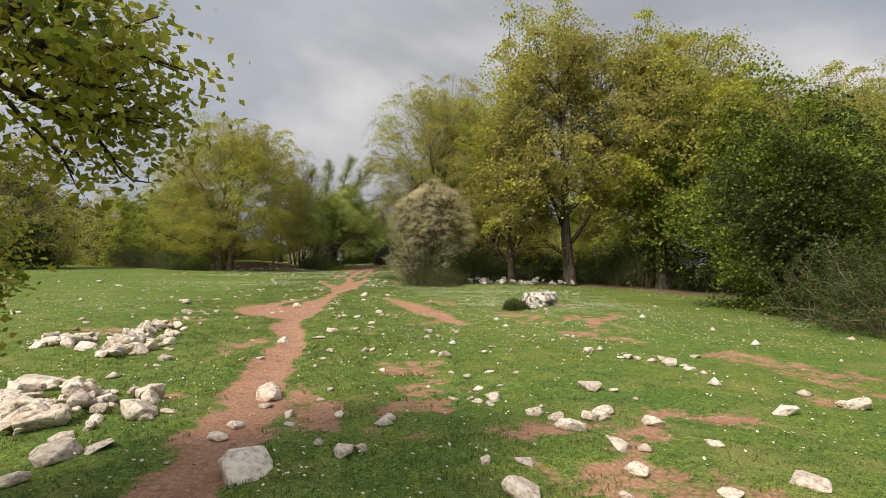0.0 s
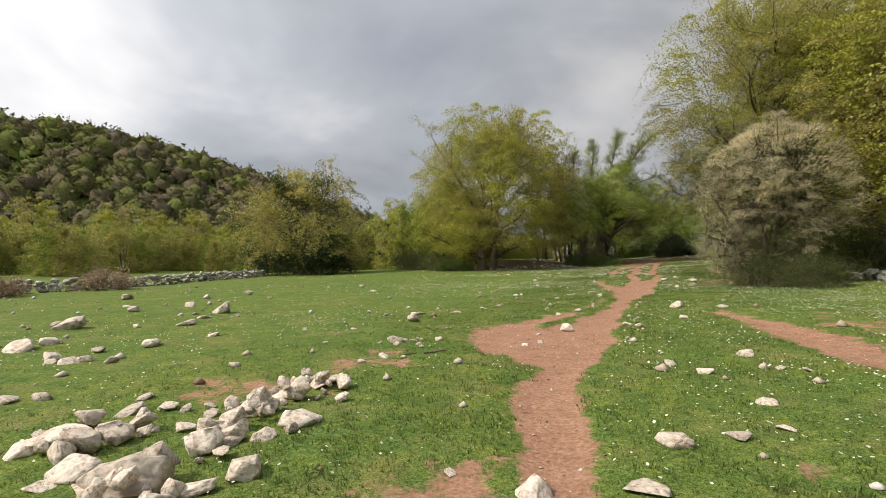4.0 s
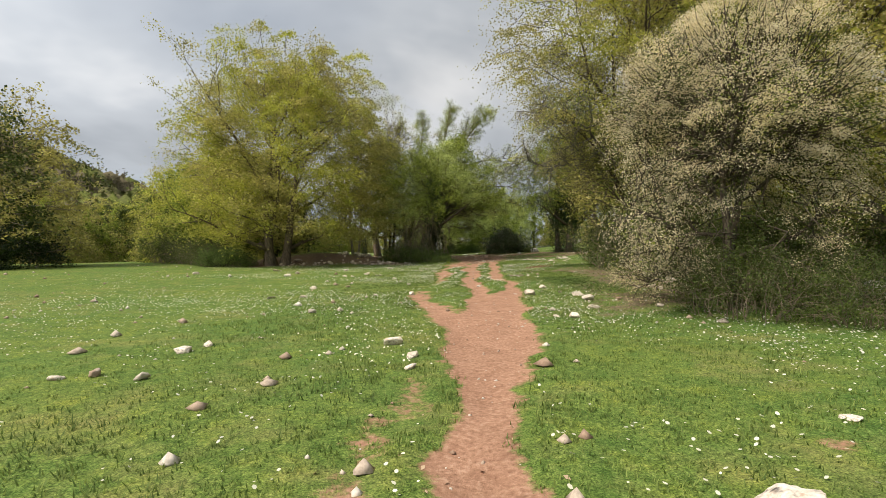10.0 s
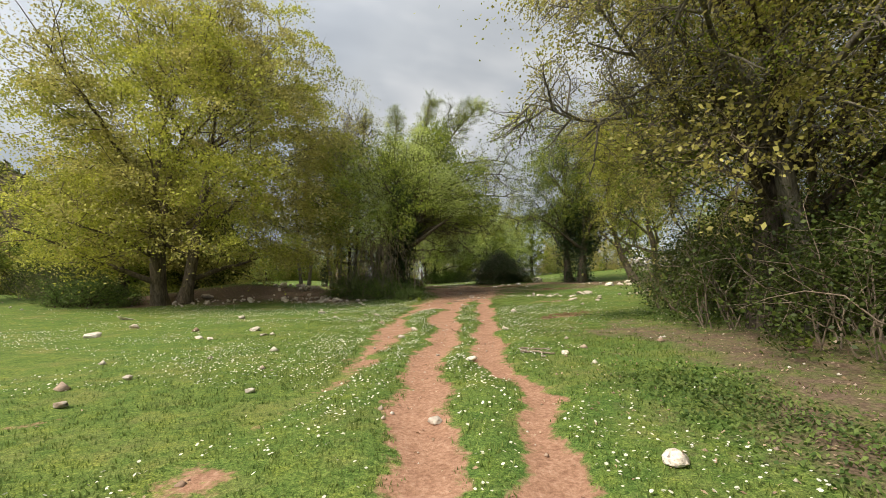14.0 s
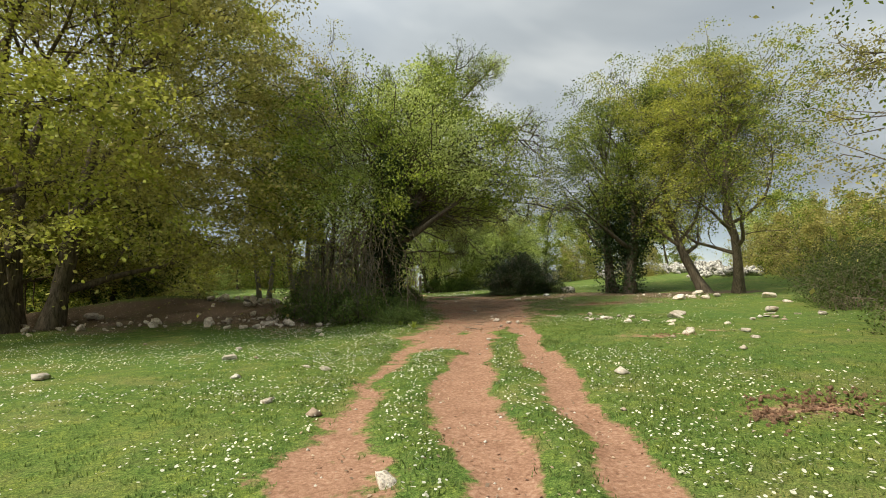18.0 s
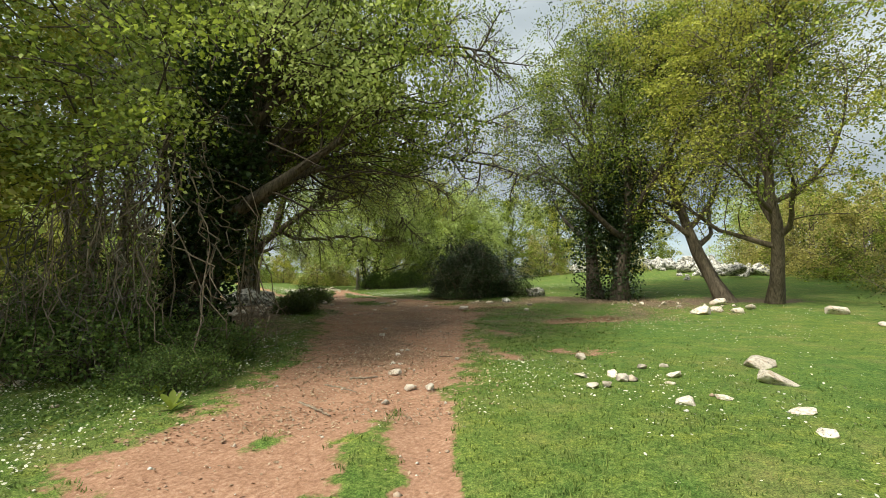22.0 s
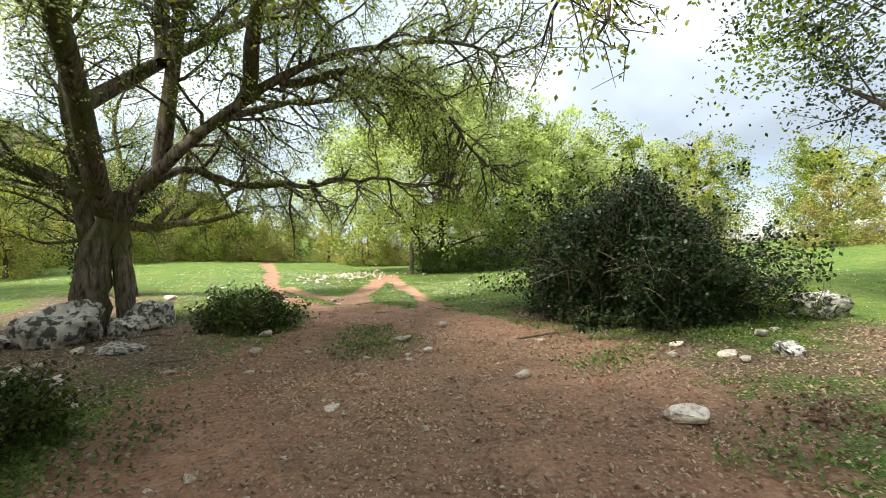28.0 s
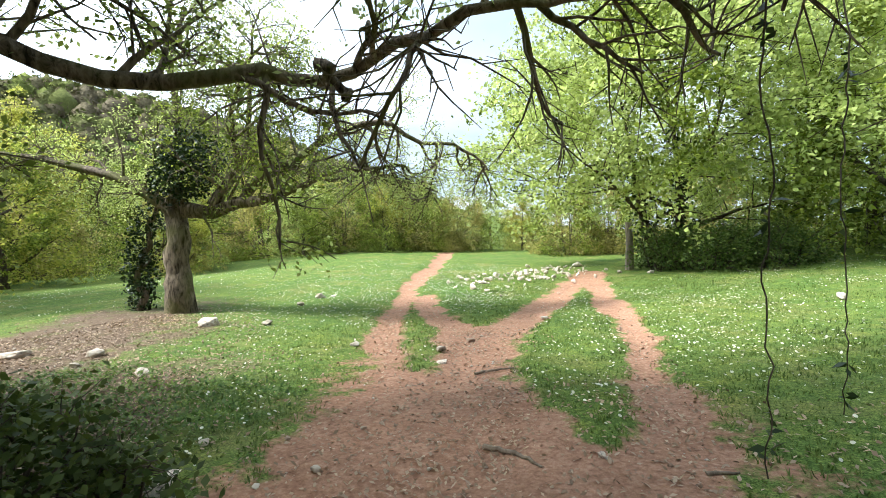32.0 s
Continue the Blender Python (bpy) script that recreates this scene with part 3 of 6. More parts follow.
class Wood:
    """Gathers tapered tubes and leaf places of one plant."""

    def __init__(self, seed):
        self.rng = np.random.default_rng(seed)
        self.v, self.f, self.n = [], [], 0
        self.sites = []          # leaf places: point, outward direction

    def tube(self, pts, radii, sides):
        pts = np.asarray(pts, float)
        m = len(pts)
        d = np.gradient(pts, axis=0)
        d /= np.linalg.norm(d, axis=1)[:, None] + 1e-9
        ref = np.array([0, 0, 1.0]) if abs(d[0, 2]) < 0.8 else np.array([1.0, 0, 0])
        a = np.cross(d, ref)
        a /= np.linalg.norm(a, axis=1)[:, None] + 1e-9
        b = np.cross(d, a)
        ang = np.arange(sides) * 2 * np.pi / sides
        r = np.asarray(radii, float)[:, None, None]
        if sides >= 8:
            r = r * (1 + 0.16 * np.sin(3 * ang + pts[0, 0] * 7)[None, :, None] + 0.08 * self.rng.normal(size=(m, sides, 1)))
        ring = pts[:, None] + r * (np.cos(ang)[None, :, None] * a[:, None] + np.sin(ang)[None, :, None] * b[:, None])
        idx = self.n + np.arange(m * sides).reshape(m, sides)
        nxt = np.roll(idx, -1, axis=1)
        self.f.append(np.stack([idx[:-1], nxt[:-1], nxt[1:], idx[1:]], -1).reshape(-1, 4))
        self.v.append(ring.reshape(-1, 3))
        self.n += m * sides

    def limb(self, p, d, length, r0, r1, n, wander, rise, sides):
        """A wandering, tapering limb; returns its points and directions."""
        p, d = np.array(p, float), np.array(d, float)
        pts, dirs = [p.copy()], []
        for i in range(n):
            d = d + self.rng.normal(size=3) * wander + np.array([0, 0, rise])
            d /= np.linalg.norm(d)
            p = p + d * length / n
            pts.append(p.copy())
            dirs.append(d.copy())
        dirs.append(d)
        self.tube(pts, np.linspace(r0, r1, n + 1), sides)
        return np.array(pts), np.array(dirs)

    def sprout(self, pts, dirs, count, lo, length, r0, n, wander, rise, spread_deg, sides, taper=0.3):
        """Side shoots along a limb."""
        out = []
        m = len(pts) - 1
        for k in range(count):
            s = lo + (1 - lo) * (k + self.rng.random()) / count
            i = min(int(s * m), m - 1)
            q = pts[i] + (pts[i + 1] - pts[i]) * (s * m - i)
            d = dirs[i]
            side = np.cross(d, self.rng.normal(size=3))
            side /= np.linalg.norm(side) + 1e-9
            a = radians(spread_deg) * (0.7 + 0.6 * self.rng.random())
            nd_ = d * math.cos(a) + side * math.sin(a)
            L = length * (1.15 - 0.55 * s) * (0.75 + 0.5 * self.rng.random())
            out.append(self.limb(q, nd_, L, r0 * (1.1 - 0.4 * s), r0 * taper, n, wander, rise, sides))
        return out

    def leafed(self, pts, dirs, per, jitter):
        m = len(pts) - 1
        s = self.rng.random(per) * m
        i = np.minimum(s.astype(int), m - 1)
        q = pts[i] + (pts[i + 1] - pts[i]) * (s - i)[:, None] + self.rng.normal(size=(per, 3)) * jitter
        self.sites.append(q)

    def wood_mesh(self, name, mat):
        return mesh_of(name, np.concatenate(self.v), np.concatenate(self.f), [mat], True)


def leaf_mesh(name, places, mat, size, rng, droop=0.3, ratio=0.6, level=0.9):
    """One small folded blade a place, more of them lying level than on edge."""
    n = len(places)
    w = rng.normal(size=(n, 3)) * 0.75
    w[:, 2] += level * np.where(rng.random(n) < 0.85, 1, -1)
    w /= np.linalg.norm(w, axis=1)[:, None] + 1e-9
    t = np.cross(w, rng.normal(size=(n, 3)))
    t[:, 2] -= droop * 0.6
    t /= np.linalg.norm(t, axis=1)[:, None] + 1e-9
    u = np.cross(w, t)
    s = (size * (0.6 + 0.8 * rng.random(n)))[:, None]
    b = places + t * s * 0.45 + u * s * ratio * 0.55 + w * s * 0.08
    d = places + t * s * 0.45 - u * s * ratio * 0.55 + w * s * 0.08
    v = np.stack([places, b, places + t * s, d], 1).reshape(-1, 3)
    return mesh_of(name, v, np.arange(4 * n).reshape(n, 4), [mat], False)


def clumps(g, count, centre, radii, inner=0.45, bottom=-0.75):
    """Places of leaf sprays inside a rounded crown, more of them towards its outside."""
    u = g.normal(size=(count * 3, 3))
    u /= np.linalg.norm(u, axis=1)[:, None]
    u = u[u[:, 2] > bottom][:count]
    rad = inner + (1 - inner) * g.random(len(u)) ** 0.6
    bulge = 0.82 + 0.36 * vnoise(u[:, 0] * 3 + centre[0], u[:, 1] * 3 + u[:, 2] * 2 + centre[1], 1.0, int(g.integers(1, 999)))
    return np.array(centre) + u * np.array(radii) * (rad * bulge)[:, None]


def sprays(w, g, centres, size, leaves, heart):
    """A bent twig to every spray and flat layers of leaves about it."""
    per = max(1, leaves // len(centres))
    out = []
    for c in centres:
        d = c - heart
        L = np.linalg.norm(d) + 1e-6
        start = c - d / L * min(1.1, 0.5 * L) - np.array([0, 0, 0.3]) + g.normal(size=3) * 0.3
        mid_ = (start + c) / 2 + g.normal(size=3) * 0.16
        w.tube([start, mid_, c, c + d / L * 0.3 + g.normal(size=3) * 0.14], [0.02, 0.013, 0.008, 0.003], 3)
        s = size * (0.55 + 0.9 * g.random())
        tilt = g.normal(size=2) * 0.25 - 0.22 * d[:2] / L
        q = g.normal(size=(per, 3)) * np.array([s, s, s * 0.26])
        q[:, 2] += q[:, 0] * tilt[0] + q[:, 1] * tilt[1] - 0.25 * (q[:, 0] ** 2 + q[:, 1] ** 2) / (s + 0.01)
        out.append(c + q)
    return np.concatenate(out)


def foliage(root, name, pos, g, seed, leaf, leaf_size, leaf2=None, share2=0.0, spot=None):
    if spot:
        pos = headroom(pos, *spot)
    m2 = int(len(pos) * share2)
    if m2:
        key = np.argsort(vnoise(pos[:, 0] + pos[:, 2] * 0.6, pos[:, 1] - pos[:, 2] * 0.4, 0.5, seed) + 0.15 * g.random(len(pos)))
        part_of(name, leaf_mesh(name, pos[key[m2:]], leaf, leaf_size, g), root)
        part_of(name, leaf_mesh(name, pos[key[:m2]], leaf2, leaf_size, g), root)
    else:
        part_of(name, leaf_mesh(name, pos, leaf, leaf_size, g), root)


def wrap_ivy(root, g, pts, count, reach, size=0.10):
    """Ivy leaves round a stem."""
    tp = np.asarray(pts)
    i = g.integers(0, len(tp) - 1, count)
    dirn = g.normal(size=(count, 3))
    dirn /= np.linalg.norm(dirn, axis=1)[:, None]
    base = tp[i] + (tp[i + 1] - tp[i]) * g.random((count, 1))
    lump = 0.6 + 0.8 * vnoise(base[:, 2] * 2, dirn[:, 0] * 3 + dirn[:, 1] * 2, 1.0, 5)[:, None]
    part_of("ivy", leaf_mesh("ivy", base + dirn * reach * lump * (0.5 + 0.5 * g.random((count, 1))) * np.array([1, 1, 0.6]), LEAF_DARK, size, g, 0.6, 0.9), root)


def tree(name, seed, height=12, crown=5, trunk_r=0.3, fork=0.25, stems=1, limbs=9, branches=7, twigs=5, leaves=20000, leaf_size=0.12, leaf=None, bark=None,
         lean=(0, 0), low=0.22, rise=0.05, droop=0.0, leaf2=None, share2=0.0, ivy=0, wander=0.13, fine=2, jitter=0.16, blossom=0, clump=170, base=0.16, spray=0.42, own=0.4, sway=0.05, splay=0.14, skirt=0, skirt_low=0.12, twig=0.011, spot=None):
    """A broad-leaved tree at the origin: stems, limbs, branches, twigs and a crown of single leaves in sprays."""
    w = Wood(seed)
    g = w.rng
    trunks = []
    for k in range(stems):
        a = 2 * np.pi * k / max(stems, 1) + g.random()
        off = (0 if stems == 1 else trunk_r * 1.3)
        p = np.array([off * math.cos(a), off * math.sin(a), -0.25])
        d = np.array([lean[0] + (splay * math.cos(a) if stems > 1 else 0), lean[1] + (splay * math.sin(a) if stems > 1 else 0), 1.0])
        n = 9
        L = height * 0.75 * (1 if k == 0 else 0.8 + 0.2 * g.random())
        pts, dirs = [p.copy()], []
        for i in range(n):
            d = d / np.linalg.norm(d) + g.normal(size=3) * np.array([sway, sway, 0.01]) + np.array([-p[0], -p[1], 0]) * 0.03
            d /= np.linalg.norm(d)
            p = p + d * L / n
            pts.append(p.copy())
            dirs.append(d.copy())
        dirs.append(d)
        r = trunk_r * (1 if stems == 1 else 0.66)
        prof = np.linspace(1.0, 0.10, n + 1) ** 1.1
        prof[0] = 1.4
        w.tube(pts, r * prof, 10)
        pts, dirs = np.array(pts), np.array(dirs)
        trunks.append(pts)
        nl = max(3, limbs // stems)
        for j in range(nl):
            s = fork + (1 - fork) * (j + g.random() * 0.6) / nl
            i = min(int(s * n), n - 1)
            q = pts[i] + (pts[i + 1] - pts[i]) * (s * n - i)
            az = j * 2.4 + g.random() * 0.9 + k * 1.3
            el = radians(low * 100 + 48 * s * (0.7 + 0.5 * g.random()))
            LL = crown * (0.78 + 0.25 * g.random()) * math.sin(np.pi * (0.25 + 0.62 * s)) ** 0.7
            dd = np.array([math.cos(az) * math.cos(el), math.sin(az) * math.cos(el), math.sin(el)])
            lp, ld = w.limb(q, dd, LL, r * (1.0 - 0.72 * s) * 0.55, 0.015, 7, wander, rise - droop * 0.5, 6)
            for bp, bd in w.sprout(lp, ld, branches, 0.2, LL * 0.5, 0.03, 5, wander * 1.1, rise - droop, 48, 4):
                for tp, td in w.sprout(bp, bd, twigs, 0.15, LL * 0.2 + 0.25, twig, 3, wander * 1.2, rise * 0.6 - droop, 45, 3):
                    w.leafed(tp, td, 4, jitter * 0.6)
                    if fine:
                        for fp, fd in w.sprout(tp, td, fine, 0.2, 0.45, twig * 0.55, 1, 0.15, rise - droop, 40, 3):
                            w.leafed(fp, fd, 3, jitter * 0.5)
                w.leafed(bp, bd, 4, jitter)
    root = new(name)
    sites = np.concatenate(w.sites)
    hc = height * (base + 1.0) / 2
    middle = np.array([trunks[0][5][0], trunks[0][5][1], hc])
    mine = int(leaves * own)
    pos = [sites[g.integers(0, len(sites), mine)] + g.normal(size=(mine, 3)) * jitter]
    if clump:
        cc = clumps(g, clump, middle, (crown, crown, height * (1 - base) / 2))
        if skirt:
            a = g.random(skirt) * 2 * np.pi
            rr = crown * (0.35 + 0.62 * g.random(skirt) ** 0.7)
            hh = height * (skirt_low + 0.24 * g.random(skirt))
            cc = np.concatenate([cc, np.stack([middle[0] + rr * np.cos(a), middle[1] + rr * np.sin(a), hh], -1)])
        pos.append(sprays(w, g, cc, spray, leaves - mine, middle))
    pos = np.concatenate(pos)
    if leaves:
        foliage(root, "crown", pos, g, seed, leaf, leaf_size, leaf2, share2, spot)
    if blossom:
        cc2 = clumps(g, clump, middle, (crown, crown, height * (1 - base) / 2), 0.78)
        hearts = np.concatenate([sites[g.integers(0, len(sites), blossom // 18)], sprays(w, g, cc2, spray * 0.6, blossom // 9, middle)])
        fl = np.repeat(hearts, 6, axis=0) + g.normal(size=(6 * len(hearts), 3)) * np.array([0.05, 0.05, 0.04])
        part_of("blossom", leaf_mesh("blossom", fl, BLOSSOM, 0.024, g, 0.0, 0.9, 0.4), root)
    if ivy:
        for t in trunks:
            wrap_ivy(root, g, t[:7], ivy // stems, trunk_r * 1.9)
    part_of("trunk", w.wood_mesh("trunk", bark or BARK), root)
    return root


def limb_tree(name, seed, lines, branches, twigs, fine, leaves, leaf_size, leaf, leaf2, share2, bark, droop=0.05, reach=1.7, hang=(), lift=(), spot=None):
    """A tree from its main limbs, each a line of points with a first and a last thickness; finer growth sprouts from them.
    hang: limbs that carry curtains of drooping twigs, by number; lift: limbs whose twigs rise."""
    w = Wood(seed)
    g = w.rng
    for k, (line, r0, r1, leafy) in enumerate(lines):
        P = np.array(line, float)
        t = np.linspace(0, len(P) - 1, 4 * (len(P) - 1) + 1)
        i = np.minimum(t.astype(int), len(P) - 2)
        fr = (t - i)[:, None]
        p0, p1, p2, p3 = P[np.maximum(i - 1, 0)], P[i], P[i + 1], P[np.minimum(i + 2, len(P) - 1)]
        Q = 0.5 * (2 * p1 + (p2 - p0) * fr + (2 * p0 - 5 * p1 + 4 * p2 - p3) * fr ** 2 + (3 * p1 - p0 - 3 * p2 + p3) * fr ** 3)
        bend = g.normal(size=Q.shape) * 0.16
        bend[0] = 0
        bend = (np.roll(bend, 1, 0) + bend * 2 + np.roll(bend, -1, 0)) / 4
        Q[1:] += bend[1:] * (0.25 if r0 > 0.12 else 0.9)
        w.tube(Q, r0 + (r1 - r0) * np.linspace(0, 1, len(Q)) ** 0.8, 10 if r0 > 0.12 else 6)
        if not leafy:
            continue
        D = np.gradient(Q, axis=0)
        D /= np.linalg.norm(D, axis=1)[:, None]
        dr = droop * (3.2 if k in hang else -2 if k in lift else 1)
        for bp, bd in w.sprout(Q, D, int(branches * leafy), 0.12, reach * (1.25 if k in hang else 1), 0.04, 6, 0.2, 0.02 - dr * 0.6, 58, 5):
            for tp, td in w.sprout(bp, bd, twigs, 0.1, reach * 0.5, 0.016, 4, 0.2, -dr, 50, 3):
                w.leafed(tp, td, 4, 0.06)
                for fp, fd in w.sprout(tp, td, fine, 0.1, reach * 0.24, 0.008, 1, 0.2, -dr, 45, 3):
                    w.leafed(fp, fd, 3, 0.05)
    root = new(name)
    part_of("trunk", w.wood_mesh("trunk", bark), root)
    sites = np.concatenate(w.sites)
    pos = sites[g.integers(0, len(sites), leaves)] + g.normal(size=(leaves, 3)) * 0.10
    foliage(root, "crown", pos, g, seed, leaf, leaf_size, leaf2, share2, spot)
    return root, g


def shrub(name, seed, radius=1.5, height=1.5, stems=40, leaves=6000, leaf=None, leaf_size=0.07, bark=None, shell=0.25, flat=1.0):
    """A tangled shrub: many arching stems from the ground and leaves gathered to the outside."""
    w = Wood(seed)
    g = w.rng
    for k in range(stems):
        a = g.random() * 2 * np.pi
        r = radius * math.sqrt(g.random()) * 0.75
        p = (r * math.cos(a), r * math.sin(a) * flat, -0.08)
        d = (math.cos(a) * 0.5 * g.random(), math.sin(a) * 0.5 * g.random(), 1.0)
        L = height * (0.75 + 0.5 * g.random()) * (1.15 - 0.4 * r / radius)
        pts, dirs = w.limb(p, d, L, min(0.018, 0.014 + 0.003 * height), 0.004, 7, 0.24, -0.09, 4)
        for bp, bd in w.sprout(pts, dirs, 5, 0.25, L * 0.4, 0.006, 3, 0.2, -0.08, 50, 3):
            w.leafed(bp, bd, 6, 0.05)
        w.leafed(pts[2:], dirs[2:], 4, 0.05)
    root = new(name)
    part_of("stem", w.wood_mesh("stem", bark or BARK), root)
    if leaves:
        sites = np.concatenate(w.sites)
        pos = sites[g.integers(0, len(sites), leaves)] + g.normal(size=(leaves, 3)) * 0.07
        u = g.normal(size=(leaves, 3))
        u /= np.linalg.norm(u, axis=1)[:, None]
        lump = 0.8 + 0.4 * vnoise(u[:, 0] * 2 + seed, u[:, 1] * 2 + u[:, 2] * 2, 1.4, seed)
        out = np.stack([u[:, 0] * radius, u[:, 1] * radius * flat, np.abs(u[:, 2]) * height], -1) * (lump * (0.78 + 0.22 * g.random(leaves)))[:, None]
        pos = np.where((g.random(leaves) < shell)[:, None], out, pos)
        pos[:, 2] = np.maximum(pos[:, 2], 0.02)
        part_of("foliage", leaf_mesh("foliage", pos, leaf, leaf_size, g), root)
    return root


def stand(ob, x, y, turn=0.0, scale=1.0, sink=0.0, label="", category="tree", group=""):
    ob.matrix_basis = pose(x, y, gz(x, y) - sink, 0, 0, turn) @ Matrix.Scale(scale, 4)
    return tagged(ob, label, category, group)


def repeat(ob, x, y, turn, scale, sink=0.0, label=""):
    ob2 = copy_thing(ob, pose(x, y, gz(x, y) - sink, 0, 0, turn) @ Matrix.Scale(scale / ob.scale[0], 4))
    if label:
        ob2["label"] = label
    return ob2


YELLOW = "tree in young yellow-green leaf at the meadow edge"
# the broad tree left of the trail
broad = stand(tree("maple_tree", 11, 15, 7.6, 0.44, 0.10, 3, 24, 7, 5, 250000, 0.105, LEAF_YELLOW, BARK_TAN, low=0.04, leaf2=LEAF_OLIVE, share2=0.5, clump=640, base=0.12, spray=0.46, own=0.25, splay=0.08, sway=0.06, skirt=200, skirt_low=0.14), -8.9, 55.4, 20, 1.1, 0, "broad maple in yellow-green spring leaf with twisted double trunk")
olive = stand(tree("maple_tree", 12, 16, 5.0, 0.33, 0.15, 1, 18, 8, 6, 75000, 0.14, LEAF_OLIVE, BARK, low=0.2, leaf2=LEAF_YELLOW, share2=0.45, clump=300, spray=0.42, own=0.4, base=0.16, skirt=40, skirt_low=0.2), 16.6, 27.6, 140, 1.2, 0, "tall maple in yellow-green leaf with dark trunk")
near_olive = stand(tree("maple_tree", 12, 17, 6.2, 0.33, 0.15, 1, 18, 8, 6, 135000, 0.08, LEAF_OLIVE, BARK, low=0.2, leaf2=LEAF_YELLOW, share2=0.45, clump=300, spray=0.42, own=0.4, base=0.30, skirt=40, skirt_low=0.3, spot=(9.9, 38.9)), 9.9, 38.9, 0, 1.0, 0, "tall tree with sparse olive spring leaf and grey twigs")
bare = stand(tree("bare_tree", 13, 15, 3.6, 0.22, 0.25, 2, 16, 8, 6, 3000, 0.08, LEAF_OLIVE, BARK_PALE, low=0.38, rise=0.10, fine=4, clump=0, own=1.0, twig=0.02), -1.3, 61.4, 0, 0.95, 0, "bare pale-twigged tree not yet in leaf")
green = stand(tree("leafy_tree", 14, 10.5, 4.4, 0.3, 0.12, 1, 14, 7, 5, 60000, 0.17, LEAF_GREEN, BARK, low=0.06, leaf2=LEAF_YELLOW, share2=0.4, clump=330, base=0.03, spray=0.48), -15.5, 63.5, 0, 1, 0, "fresh green tree with dense low crown")
dark_t = stand(tree("evergreen_tree", 15, 8, 3.2, 0.25, 0.06, 2, 14, 7, 5, 60000, 0.12, LEAF_MID, BARK, low=0.05, leaf2=LEAF_GREEN, share2=0.25, clump=260, base=0.0, skirt=90, skirt_low=0.0), 17.2, 13.4, 0, 1, 0, "dark evergreen tree with foliage down to the ground")
white = stand(tree("blossom_tree", 16, 6.6, 2.35, 0.2, 0.08, 3, 17, 8, 6, 60000, 0.036, LEAF_GREEN, BARK, low=0.10, droop=0.05, blossom=160000, clump=340, base=0.20, leaf2=LEAF_MID, share2=0.45, skirt=60, skirt_low=0.14, jitter=0.14, spray=0.3), 6.9, 29.0, 0, 1, 0, "blossoming hawthorn with cream-white flowers")
# lighter trees for the distance
far_a = stand(tree("far_tree", 17, 10, 4.4, 0.25, 0.12, 1, 7, 3, 2, 24000, 0.17, LEAF_GREEN, BARK, low=0.1, leaf2=LEAF_YELLOW, share2=0.45, fine=0, clump=150, base=-0.02, spray=0.45, skirt=60, skirt_low=0.01), -22, 71, 100, 1, 0, "tree in spring leaf behind the meadow")
far_b = stand(tree("far_tree", 18, 12, 4.2, 0.25, 0.12, 1, 8, 3, 2, 24000, 0.17, LEAF_YELLOW, BARK, low=0.14, leaf2=LEAF_OLIVE, share2=0.5, fine=0, clump=150, base=0.0, spray=0.45, skirt=60, skirt_low=0.01), -29, 82, 200, 1, 0, "yellow-green tree behind the meadow")
far_c = stand(tree("far_tree", 19, 9, 4.0, 0.22, 0.1, 2, 8, 3, 2, 24000, 0.17, LEAF_MID, BARK, low=0.1, leaf2=LEAF_OLIVE, share2=0.35, fine=0, clump=150, base=-0.05, spray=0.45, skirt=60, skirt_low=0.01), -32, 94, 10, 1, 0, "dark green tree behind the meadow")
far_d = stand(tree("far_tree", 20, 10, 4.6, 0.25, 0.12, 1, 7, 3, 2, 26000, 0.16, LEAF_LIME, BARK, low=0.1, leaf2=LEAF_GREEN, share2=0.4, fine=0, clump=150, base=-0.03, spray=0.45, skirt=60, skirt_low=0.01), 14, 93, 10, 1, 0, "lime-green tree beyond the clearing")
repeat(olive, 21.6, 25.0, 70, 1.15, label="tall tree with sparse olive spring leaf and grey twigs")
repeat(broad, 29.0, 20.5, 250, 0.85, label=YELLOW)
repeat(near_olive, 15.0, 37.5, 200, 0.95)
repeat(olive, 13.6, 30.4, 100, 0.8)
repeat(green, 24.5, 23.0, 30, 1.3)
repeat(dark_t, 25.5, 16.5, 120, 1.1)
# row behind the broad tree
repeat(far_b, -14.5, 72, 200, 1.0)
repeat(bare, -4.2, 66.0, 130, 0.95)
# bushy tree by the stone wall
thorn = stand(tree("thorn_tree", 21, 9.5, 5.6, 0.25, 0.05, 3, 15, 7, 5, 38000, 0.16, LEAF_OLIVE, TWIG_DEAD, low=0.02, leaf2=LEAF_MID, share2=0.3, fine=3, clump=260, base=0.02, spray=0.4, skirt=60), -30.5, 55.0, 0, 1.3, 0, "rounded thorn tree with bare top twigs and dark base")
under = stand(shrub("bramble_bush", 22, 4.8, 2.6, 70, 26000, LEAF_DARK, 0.12), -29.8, 55.2, 0, 1.25, 0, "dark bramble thicket under the thorn tree", "bush")
# thicket east of the trail
wiry = stand(tree("wiry_tree", 23, 11, 5.4, 0.22, 0.12, 2, 16, 9, 7, 52000, 0.085, LEAF_OLIVE, BARK_TAN, low=0.10, droop=0.04, fine=3, leaf2=LEAF_GREEN, share2=0.35, clump=90, own=0.7, base=0.1), 12.2, 39.8, 0, 1, 0, "wiry tree with mossy twigs and small opening leaves")
repeat(wiry, 17.0, 45.4, 150, 0.85)
hedge = stand(shrub("hedge_shrub", 24, 2.2, 2.7, 80, 20000, LEAF_MID, 0.065, TWIG_DEAD, 0.35), 10.0, 35.8, 0, 1, 0, "dark tangled hedge shrub at the wood edge", "bush")
